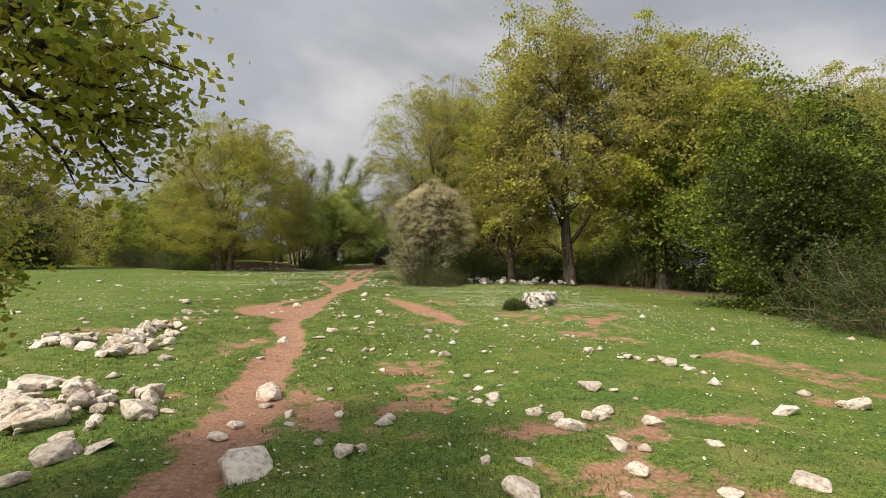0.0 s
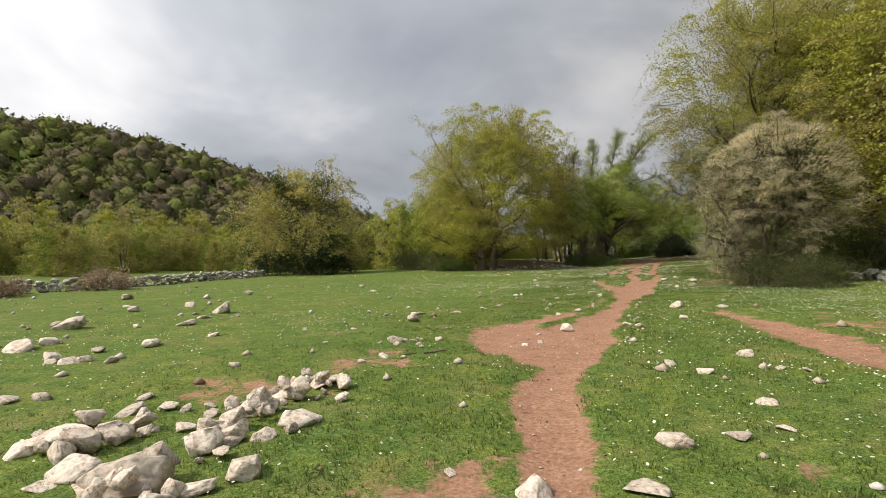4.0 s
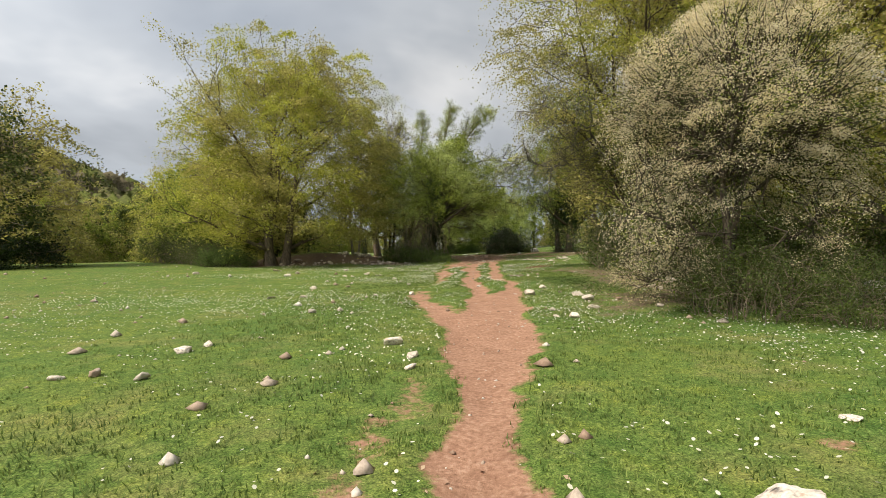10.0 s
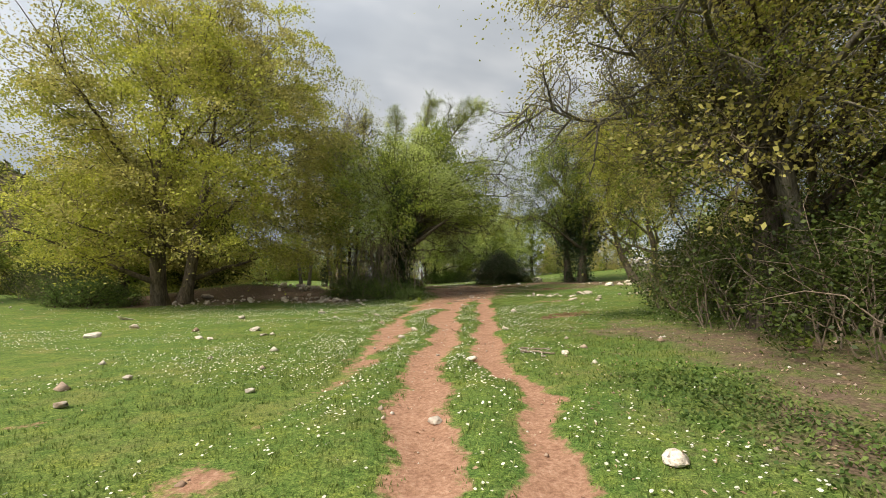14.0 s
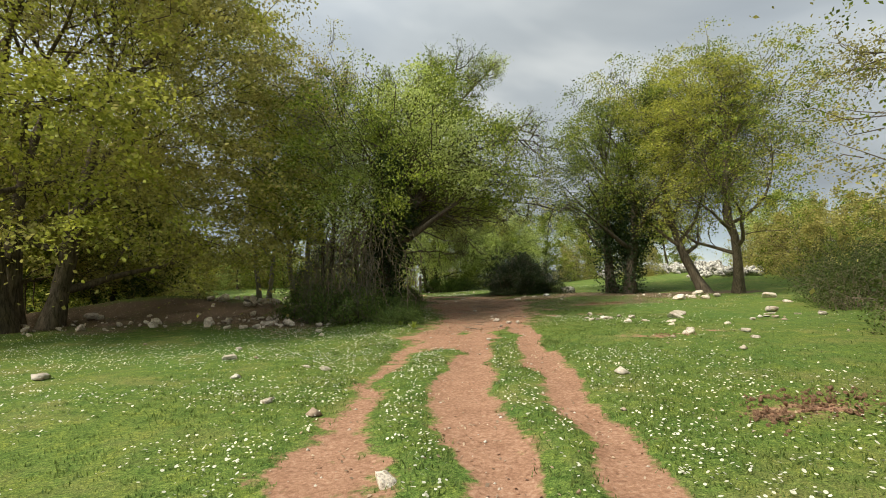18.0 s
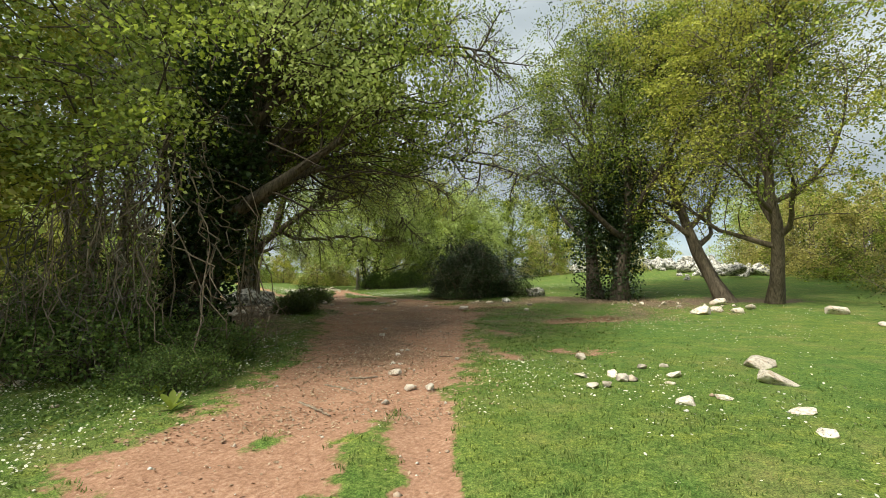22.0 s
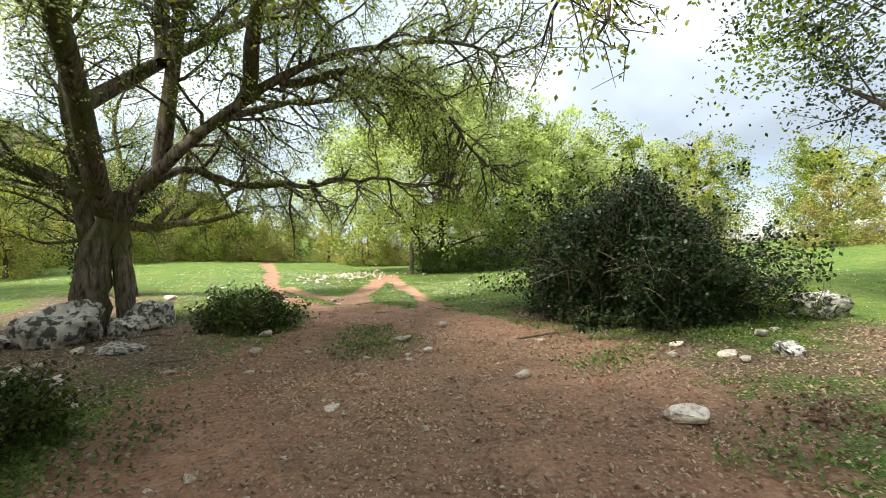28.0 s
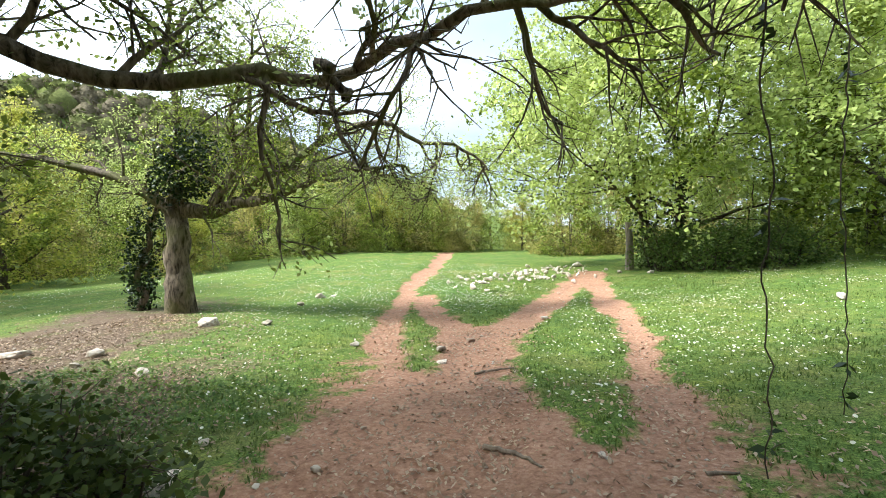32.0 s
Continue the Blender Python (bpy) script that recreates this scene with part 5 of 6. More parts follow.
def stone(x, y, size, label="pale limestone lying in the grass", group="stones scattered over the meadow", lift=0.0, name="stone"):
    ob = new(name, STONE_MESHES[stone_rng.integers(len(STONE_MESHES))])
    ob.matrix_basis = pose(x, y, float(surface(np.array([x]), np.array([y]))[0]) - 0.10 * size + lift, *(stone_rng.normal(size=2) * 12), stone_rng.random() * 360) @ Matrix.Diagonal((size, size, size * (0.48 + 0.36 * stone_rng.random()), 1))
    return tagged(ob, label, "stone", group)


def loose_stones(places):
    """Small stones joined into one mesh."""
    V, F, n = [], [], 0
    for x, y, size in places:
        v, f = STONE_SHAPES[stone_rng.integers(len(STONE_SHAPES))]
        a = stone_rng.random() * 6.28
        q = v * size * np.array([1.15, 1.15, 0.9])
        z = float(surface(np.array([x]), np.array([y]))[0]) - 0.02 * size
        V.append(np.stack([x + q[:, 0] * math.cos(a) - q[:, 1] * math.sin(a), y + q[:, 0] * math.sin(a) + q[:, 1] * math.cos(a), z + q[:, 2]], -1))
        F.append(f + n)
        n += len(v)
    return mesh_of("rubble", np.concatenate(V), np.concatenate(F), [STONE])


SOUTH_END = [(4.00, 3.02, 0.32), (3.22, 3.07, 0.23), (2.40, 3.27, 0.13), (1.58, 3.40, 0.34), (2.78, 3.59, 0.23), (3.93, 3.92, 0.20), (1.89, 4.00, 0.20), (1.54, 4.03, 0.16), (2.95, 4.14, 0.27), (-0.46, 4.26, 0.54), (0.34, 4.38, 0.21), (0.51, 4.45, 0.15), (6.88, 4.49, 0.36), (5.58, 4.50, 0.42), (-2.14, 4.51, 0.26), (3.80, 4.63, 0.26), (2.78, 4.67, 0.37), (0.15, 4.67, 0.16), (6.79, 4.68, 0.21), (3.36, 4.90, 0.18), (3.17, 4.93, 0.21), (-2.06, 4.96, 0.42), (2.83, 5.04, 0.22), (-1.79, 5.06, 0.35), (3.49, 5.13, 0.30), (2.66, 5.27, 0.23), (-0.83, 5.28, 0.24), (0.88, 5.32, 0.23), (-2.21, 5.45, 0.23), (-0.15, 5.47, 0.14)]
HEAP_SIDE = [(-0.71, 5.61, 0.21), (0.38, 5.67, 0.16), (2.22, 5.70, 0.17), (-0.16, 5.77, 0.21), (2.13, 5.84, 0.19), (-2.57, 5.84, 0.49), (-1.65, 5.86, 0.23), (-2.09, 5.90, 0.21), (2.37, 5.90, 0.22), (4.24, 5.94, 0.17), (-1.79, 5.97, 0.47), (2.10, 5.97, 0.12), (3.92, 6.04, 0.32), (-1.46, 6.05, 0.20), (1.89, 6.11, 0.17), (-0.45, 6.31, 0.19), (0.91, 6.43, 0.11), (-3.07, 6.47, 0.55), (0.20, 6.49, 0.11), (2.73, 6.50, 0.17), (2.39, 6.50, 0.16), (-2.28, 6.56, 0.47), (-2.05, 6.64, 0.20), (-0.43, 6.73, 0.37), (6.43, 6.88, 0.27), (6.55, 7.14, 0.19), (3.33, 7.26, 0.15), (6.35, 7.27, 0.36), (-3.50, 7.35, 0.42), (2.89, 7.36, 0.19)]
SOUTH_TURF = [(6.19, 7.51, 0.21), (2.30, 7.53, 0.14), (-3.17, 7.55, 0.42), (-3.44, 7.60, 0.64), (7.38, 7.74, 0.24), (6.59, 7.77, 0.20), (5.80, 7.92, 0.19), (1.23, 8.00, 0.21), (-2.32, 8.72, 0.15), (2.54, 8.76, 0.32), (-2.32, 9.25, 0.26), (1.27, 9.59, 0.18), (-2.55, 10.23, 0.24), (-4.00, 10.33, 0.25), (-3.62, 10.35, 0.23), (-3.38, 10.46, 0.63), (-2.85, 10.54, 0.35), (-4.01, 10.56, 0.41), (-4.84, 10.77, 0.37), (-3.75, 10.84, 0.22), (-2.68, 10.88, 0.34), (-4.73, 10.98, 0.53), (-4.33, 11.14, 0.28), (-0.54, 11.20, 0.30), (-4.48, 11.24, 0.41), (0.28, 11.32, 0.33), (-3.50, 11.34, 0.23), (-1.17, 11.35, 0.18), (-3.24, 11.40, 0.23), (-4.23, 11.47, 0.16)]
WEST_TURF = [(-3.02, 11.55, 0.24), (-3.94, 11.57, 0.20), (-4.51, 11.57, 0.23), (-3.49, 11.62, 0.20), (-3.73, 11.63, 0.31), (-4.94, 11.84, 0.33), (-6.86, 11.84, 0.24), (-2.89, 11.96, 0.45), (-3.99, 11.99, 0.22), (-3.62, 12.08, 0.29), (-6.61, 12.09, 0.26), (-3.47, 12.20, 0.22), (0.63, 12.26, 0.30), (-5.28, 12.33, 0.28), (-3.88, 12.45, 0.27), (1.19, 12.48, 0.20), (-3.53, 12.49, 0.20), (1.64, 12.76, 0.18), (-3.66, 12.80, 0.32), (-3.45, 13.50, 0.52), (1.75, 13.52, 0.24), (-3.76, 13.57, 0.27), (-8.70, 13.61, 0.32), (-8.42, 13.71, 0.34), (-9.09, 13.89, 0.41), (-8.34, 13.90, 0.34), (-4.06, 13.91, 0.23), (-5.36, 14.00, 0.19), (-10.51, 14.34, 0.72), (1.47, 14.77, 0.24)]
BEND = [(-10.75, 14.98, 0.42), (2.74, 15.03, 0.18), (2.46, 15.12, 0.20), (-3.36, 15.22, 0.21), (1.10, 15.27, 0.30), (-8.43, 15.33, 0.43), (2.32, 15.96, 0.26), (-2.95, 16.05, 0.11), (-5.01, 16.19, 0.14), (-3.50, 16.20, 0.13), (-3.85, 16.25, 0.11), (-3.08, 16.29, 0.14), (-3.59, 16.38, 0.33), (-3.46, 16.53, 0.14), (-3.31, 16.62, 0.18), (-8.10, 16.65, 0.28), (-1.12, 16.69, 0.19), (-12.46, 16.75, 0.87), (-3.20, 16.81, 0.14), (-2.85, 16.81, 0.25), (-3.29, 16.85, 0.12), (-13.14, 16.89, 0.40), (-0.79, 16.96, 0.08), (-0.86, 16.98, 0.16), (-10.93, 17.19, 0.42), (-3.13, 17.30, 0.12), (-0.94, 17.82, 0.14), (-5.23, 17.86, 0.17), (-10.18, 18.05, 0.52), (-0.40, 18.41, 0.44)]
MID_TURF = [(0.92, 19.03, 0.27), (-10.72, 19.20, 0.39), (-4.24, 19.35, 0.44), (2.19, 19.77, 0.24), (-11.05, 20.44, 0.65), (-0.63, 20.99, 0.18), (-4.75, 21.18, 0.50), (-0.18, 21.28, 0.09), (-3.63, 21.33, 0.26), (-3.53, 21.33, 0.17), (-16.30, 21.51, 0.49), (3.51, 21.58, 0.29), (2.52, 22.07, 0.38), (-14.06, 22.18, 0.61), (-3.01, 22.39, 0.26), (-2.60, 23.00, 0.21), (3.96, 23.20, 0.16), (-2.54, 23.28, 0.15), (-15.81, 24.87, 0.48), (0.65, 25.21, 0.18), (-3.22, 25.37, 0.18), (0.68, 25.74, 0.20), (0.39, 26.57, 0.30), (-2.50, 26.72, 0.30), (-2.32, 27.13, 0.17), (-1.67, 27.48, 0.13), (3.72, 28.46, 0.21), (3.42, 28.55, 0.16), (-9.77, 29.11, 0.39), (4.53, 29.49, 0.29)]
MAPLE_TURF = [(-0.53, 29.89, 0.17), (8.88, 30.71, 0.28), (2.09, 31.56, 0.10), (4.94, 31.60, 0.51), (3.88, 32.12, 0.38), (9.18, 32.27, 0.57), (10.67, 32.64, 0.32), (3.64, 32.81, 0.14), (-0.47, 32.85, 0.14), (7.30, 32.89, 0.18), (4.08, 32.91, 0.22), (7.79, 33.17, 0.29), (10.96, 33.36, 0.37), (-3.16, 33.40, 0.29), (0.78, 33.60, 0.21), (4.69, 33.67, 0.29), (8.57, 33.81, 0.55), (9.45, 35.32, 0.24), (-2.50, 35.99, 0.24), (4.92, 37.71, 0.10), (5.32, 37.84, 0.20), (3.79, 37.93, 0.26), (10.91, 38.09, 0.34), (-1.90, 42.14, 0.25), (-2.27, 42.44, 0.22), (3.00, 42.61, 0.25), (-5.03, 42.96, 0.38), (-1.32, 43.79, 0.34), (-5.05, 44.81, 0.33), (1.41, 45.35, 0.22)]
TWO_RUTS = [(-10.30, 45.42, 0.49), (10.13, 47.53, 0.19), (-6.70, 47.56, 0.57), (1.82, 47.57, 0.23), (1.43, 47.95, 0.17), (9.65, 48.91, 0.30), (-0.36, 49.20, 0.35), (9.97, 49.38, 0.22), (11.23, 49.81, 0.18), (10.17, 50.47, 0.33), (10.52, 51.03, 0.28), (14.83, 51.68, 0.27), (9.63, 51.70, 0.25), (10.19, 51.77, 0.24), (14.27, 52.10, 0.35), (11.29, 52.21, 0.54), (0.96, 52.42, 0.25), (10.09, 52.63, 0.24), (10.41, 52.97, 0.30), (9.58, 53.26, 0.29), (12.08, 53.28, 0.50), (6.43, 54.44, 0.24), (-1.84, 54.73, 0.34), (6.57, 55.18, 0.15), (6.44, 55.25, 0.13), (-0.59, 55.58, 0.35), (6.58, 56.06, 0.15), (6.71, 56.47, 0.13), (18.84, 56.54, 0.41), (-1.09, 57.19, 0.32)]
NORTH_TURF = [(19.70, 58.60, 0.61), (16.40, 60.03, 0.61), (3.09, 60.05, 0.22), (17.76, 60.11, 0.44), (17.42, 60.62, 0.44), (0.24, 61.94, 0.29), (18.76, 62.12, 0.63), (1.58, 62.54, 0.74), (-0.05, 62.94, 0.35), (5.42, 63.03, 0.08), (5.62, 63.17, 0.13), (6.20, 63.47, 0.11), (9.66, 64.08, 0.44), (6.34, 64.51, 0.29), (2.92, 65.22, 0.31), (8.37, 65.44, 0.25), (3.91, 65.82, 0.20), (4.91, 65.86, 0.17), (1.86, 65.90, 0.28), (11.10, 65.92, 0.26), (6.32, 66.50, 0.16), (10.74, 66.53, 0.21), (4.63, 66.76, 0.25), (5.38, 66.85, 0.15), (7.18, 66.89, 0.33), (-1.08, 67.11, 0.63), (12.51, 67.12, 0.20), (8.97, 67.42, 0.18), (6.72, 67.61, 0.42), (6.04, 69.54, 0.11)]
IVY_TURF = [(6.62, 69.79, 0.09), (4.07, 69.86, 0.28), (6.58, 71.24, 0.09), (-1.52, 71.27, 0.38), (1.22, 71.42, 0.21), (4.34, 73.30, 0.18), (-0.91, 73.90, 0.41), (-1.26, 77.94, 0.32), (6.22, 84.82, 0.36), (3.22, 87.81, 0.48)]
for sx, sy, ss in SOUTH_END + HEAP_SIDE + SOUTH_TURF + WEST_TURF + BEND + MID_TURF + MAPLE_TURF + TWO_RUTS + NORTH_TURF + IVY_TURF:
    stone(sx, sy, 0.95 * ss)
SOUTH_RUBBLE = [(0.34, 6.85, 0.09), (2.43, 7.16, 0.12), (6.03, 7.75, 0.15), (5.89, 7.82, 0.17), (5.52, 8.52, 0.17), (1.03, 8.80, 0.09), (3.39, 8.90, 0.12), (3.98, 8.94, 0.10), (-0.79, 9.36, 0.15), (3.73, 9.39, 0.11), (1.11, 9.53, 0.16), (0.44, 9.58, 0.12), (6.11, 10.09, 0.13), (6.10, 10.42, 0.13), (2.73, 10.97, 0.12), (3.06, 11.16, 0.10), (2.96, 11.75, 0.18), (-7.79, 13.94, 0.20), (-3.48, 14.64, 0.12), (-8.97, 14.66, 0.20), (2.29, 15.14, 0.14), (-2.98, 15.17, 0.14), (-0.44, 17.09, 0.06), (-6.37, 17.63, 0.15), (-5.76, 18.50, 0.11), (1.11, 18.52, 0.17), (-14.72, 20.38, 0.34), (-5.53, 20.60, 0.14), (-6.34, 21.17, 0.15), (-7.27, 22.10, 0.17)]
MIDDLE_RUBBLE = [(-19.52, 24.29, 0.44), (-2.28, 25.26, 0.15), (-2.89, 25.47, 0.15), (-7.59, 25.93, 0.18), (-15.32, 27.06, 0.36), (3.56, 29.31, 0.13), (5.91, 29.38, 0.13), (-1.41, 30.19, 0.16), (-0.86, 30.41, 0.14), (4.85, 30.59, 0.25), (10.11, 31.86, 0.20), (-11.72, 32.00, 0.33), (7.59, 32.30, 0.15), (4.75, 32.36, 0.09), (7.22, 32.90, 0.14), (-0.24, 33.12, 0.12), (-2.26, 33.36, 0.20), (7.48, 33.76, 0.12), (2.96, 35.00, 0.14), (-1.39, 36.34, 0.16), (0.70, 36.61, 0.13), (-1.43, 37.81, 0.13), (3.32, 38.80, 0.07), (-0.86, 39.43, 0.10), (13.63, 39.73, 0.25), (5.09, 41.08, 0.11), (2.67, 41.08, 0.14), (-0.79, 42.66, 0.16), (-2.86, 47.48, 0.25), (10.56, 48.34, 0.20)]
MAPLE_RUBBLE = [(-0.57, 50.36, 0.16), (5.37, 50.43, 0.11), (12.43, 50.46, 0.14), (13.52, 50.98, 0.18), (13.59, 51.38, 0.16), (15.42, 51.47, 0.22), (9.15, 52.65, 0.16), (8.95, 52.65, 0.14), (6.19, 52.80, 0.11), (9.55, 52.92, 0.17), (0.81, 53.09, 0.22), (15.30, 53.19, 0.34), (6.82, 53.23, 0.16), (9.09, 53.30, 0.17), (6.57, 53.30, 0.16), (10.30, 53.64, 0.13), (10.73, 53.71, 0.13), (-1.36, 54.50, 0.26), (0.58, 54.56, 0.23), (6.75, 54.61, 0.06), (9.73, 54.62, 0.19), (0.88, 54.69, 0.17), (5.19, 55.01, 0.07), (-1.23, 55.21, 0.23), (7.63, 55.34, 0.08), (6.81, 56.40, 0.09), (-1.37, 56.80, 0.25), (-7.70, 56.85, 0.44), (-1.48, 57.60, 0.26), (-1.07, 57.70, 0.30)]
GLADE_RUBBLE = [(6.38, 58.56, 0.14), (6.50, 59.53, 0.09), (-1.59, 60.28, 0.35), (18.74, 60.65, 0.32), (-0.10, 62.05, 0.20), (11.59, 62.67, 0.16), (6.16, 62.88, 0.06), (5.31, 63.07, 0.05), (4.71, 63.44, 0.07), (7.29, 63.92, 0.08), (12.22, 64.09, 0.21), (3.76, 64.41, 0.11), (6.42, 65.57, 0.09), (11.13, 65.64, 0.14), (5.15, 65.89, 0.08), (2.04, 66.01, 0.15), (10.43, 66.04, 0.12), (6.95, 66.28, 0.08), (6.91, 66.52, 0.10), (12.12, 66.82, 0.17), (4.21, 68.26, 0.31), (10.57, 68.46, 0.19), (10.06, 68.56, 0.14), (7.37, 68.98, 0.19), (4.60, 69.39, 0.06), (2.54, 69.45, 0.19), (4.31, 69.74, 0.08), (5.41, 69.84, 0.07), (5.49, 69.86, 0.06), (4.63, 70.09, 0.07)]
NORTH_RUBBLE = [(3.72, 70.40, 0.09), (4.82, 70.43, 0.07), (-4.12, 70.59, 0.34), (4.26, 70.73, 0.06), (4.69, 71.16, 0.07), (-0.14, 71.34, 0.16), (-0.42, 71.74, 0.19), (2.65, 73.70, 0.13), (4.06, 73.81, 0.14), (0.04, 74.45, 0.16), (4.15, 74.65, 0.11), (-1.15, 76.58, 0.23), (4.76, 76.73, 0.13), (-1.39, 77.60, 0.24), (9.61, 78.62, 0.24)]
tagged(new("rubble", loose_stones(SOUTH_RUBBLE + MIDDLE_RUBBLE + MAPLE_RUBBLE + GLADE_RUBBLE + NORTH_RUBBLE)), "small pale limestones lying about the meadow", "stones", kind="stuff")


# ---------------------------------------------------------------- heaps, rocks and the dry wall
ROCK_MESHES = [mesh_of("rock", *boulder(300 + i, 20, 0.085, 5), [ROCK], False) for i in range(5)]
RUBBLE_MESHES = [mesh_of("rock", *boulder(320 + i, 15, 0.035, 1), [ROCK], False) for i in range(7)]


def heap(name, line, count, lo, hi, width, label, mat=None, layers=0.25, seed=1):
    """Loose stones heaped along a line; every stone is a piece of the heap."""
    g = np.random.default_rng(seed)
    root = new(name)
    x0, y0 = line[0]
    root.location = (x0, y0, gz(x0, y0))
    P = np.array(line, float)
    for k in range(count):
        s = g.random() * (len(P) - 1)
        i = min(int(s), len(P) - 2)
        c = P[i] + (P[i + 1] - P[i]) * (s - i)
        off = g.normal(size=2) * width * 0.5
        x, y = c + off
        size = lo + (hi - lo) * g.random() ** 2
        lift = layers * max(0, 1 - np.hypot(*off) / width) * g.random()
        ob = new("stone", (RUBBLE_MESHES if mat else STONE_MESHES)[g.integers(7)])
        ob.parent = root
        ob.matrix_basis = Matrix.Translation(-root.location) @ pose(x, y, gz(x, y) - 0.08 * size + lift, *(g.normal(size=2) * 25), g.random() * 360) @ Matrix.Scale(size, 4)
    return tagged(root, label, "stone heap")


heap("stone_heap", [(-3.05, 9.6), (-3.2, 10.4), (-3.4, 11.4), (-3.5, 12.4), (-3.45, 13.4)], 80, 0.09, 0.34, 0.42, "heap of pale limestone rubble piled in the grass", layers=0.30, seed=2)
heap("stone_heap", [(-2.4, 5.7), (-2.5, 6.5), (-3.1, 7.3)], 75, 0.09, 0.34, 0.6, "heap of pale limestone rubble piled in the grass", layers=0.26, seed=3)
heap("stone_heap", [(-4.3, 10.5), (-4.8, 11.2), (-4.1, 11.8)], 16, 0.14, 0.42, 0.6, "loose heap of pale limestone in the grass", layers=0.1, seed=4)
heap("stone_heap", [(10.4, 29.4), (11.6, 29.4), (13.5, 28.8), (16.2, 27.6)], 44, 0.25, 0.85, 0.8, "lichened rocks heaped under the wood edge", True, 0.4, 5)
heap("stone_heap", [(-1.7, 57.0), (-1.2, 55.4), (-0.4, 54.6)], 36, 0.12, 0.34, 0.6, "pale rubble strewn under the trees", layers=0.05, seed=6)
heap("stone_heap", [(-9.0, 55.2), (-6.5, 55.6), (-4.0, 55.8), (-2.6, 56.4)], 60, 0.1, 0.34, 1.5, "pale rubble strewn over the dark bank", layers=0.05, seed=11)
heap("stone_heap", [(-4.5, 59.5), (-3.0, 61.5), (-1.0, 62.5)], 44, 0.15, 0.5, 1.6, "pale rubble strewn under the trees", layers=0.05, seed=7)
heap("stone_heap", [(1.2, 59.2), (-0.6, 61.6), (1.6, 63.4), (2.6, 65.4)], 80, 0.06, 0.2, 1.5, "small pale stones strewn on the dark leaf litter", layers=0.02, seed=12)
heap("stone_heap", [(1.4, 81.5), (2.6, 84.0), (3.2, 86.5)], 190, 0.06, 0.22, 1.9, "bank of pale stones where the trails part", layers=0.15, seed=8)
heap("stone_heap", [(15.4, 63.6), (17.2, 62.6), (19.2, 62.0)], 14, 0.08, 0.2, 0.9, "pale stones at the foot of the trees", layers=0.05, seed=9)
heap("stone_heap", [(29, 72), (31, 80), (33, 90), (30, 98)], 190, 0.45, 1.4, 2.2, "long bank of white stones across the pale field", True, 0.8, 10)


def rock(x, y, size, turn, squash, k, label, sink=0.18):
    ob = new("rock", ROCK_MESHES[k])
    ob.matrix_basis = pose(x, y, gz(x, y) - sink * size, 4, -3, turn) @ Matrix.Diagonal((size, size, size * squash, 1))
    return tagged(ob, label, "rock")


for x, y, s_, turn, q, k in ((0.85, 67.75, 1.4, 20, 1.15, 0), (1.5, 69.1, 0.95, 70, 1.3, 1), (1.5, 68.4, 0.7, 130, 1.0, 2), (2.37, 67.15, 0.9, 10, 0.55, 3), (0.0, 67.3, 0.8, 200, 0.9, 4)):
    rock(x, y, s_, turn, q, k, "grey limestone boulder with dark lichen under the maple")
rock(8.6, 16.8, 1.5, 30, 0.9, 3, "limestone outcrop rising from the turf")
rock(7.7, 15.8, 0.8, 80, 0.7, 4, "limestone outcrop rising from the turf")
rock(14.0, 68.2, 0.95, 0, 1.0, 2, "ivy-grown rock at the edge of the clearing")
rock(11.85, 65.9, 0.5, 50, 0.9, 4, "lichened limestone rock in the clearing")
stand(shrub("rock_ivy", 51, 0.8, 0.75, 26, 2200, LEAF_MID, 0.06), 13.3, 68.4, 0, 1, 0, "ivy climbing over the rock", "bush")
repeat(low_bush, 7.1, 15.6, 40, 0.5, label="small dark bush beside the outcrop")


def dry_wall():
    """A low wall of stacked field stones; every stone is a piece."""
    g = np.random.default_rng(12)
    root = new("stone_wall")
    P = np.array([(-26.5, 18.5), (-30.2, 26.5), (-30.0, 34.0), (-31.0, 42.0), (-31.5, 50.5)], float)
    L = np.concatenate([[0], np.cumsum(np.linalg.norm(np.diff(P, axis=0), axis=1))])
    s = 0.0
    while s < L[-1]:
        i = min(np.searchsorted(L, s, side="right") - 1, len(P) - 2)
        c = P[i] + (P[i + 1] - P[i]) * (s - L[i]) / (L[i + 1] - L[i])
        for row in range(4):
            size = 0.42 + 0.2 * g.random()
            x, y = c + g.normal(size=2) * 0.12
            ob = new("stone", RUBBLE_MESHES[g.integers(7)])
            ob.parent = root
            ob.matrix_basis = pose(x, y, gz(x, y) - 0.08 + row * 0.2 + g.normal() * 0.03, *(g.normal(size=2) * 12), g.random() * 360) @ Matrix.Diagonal((size, size, size * 0.8, 1))
        s += 0.46 + 0.1 * g.random()
    return tagged(root, "low dry-stone wall of grey field stones", "stone wall")


dry_wall()
brown = stand(shrub("dry_bush", 52, 1.6, 1.5, 60, 3500, LITTER, 0.10, TWIG_DEAD, 0.2), -28.6, 30.5, 0, 1, 0, "brown leafless bush growing at the dry wall", "bush")
repeat(brown, -28.6, 24.5, 80, 0.8)


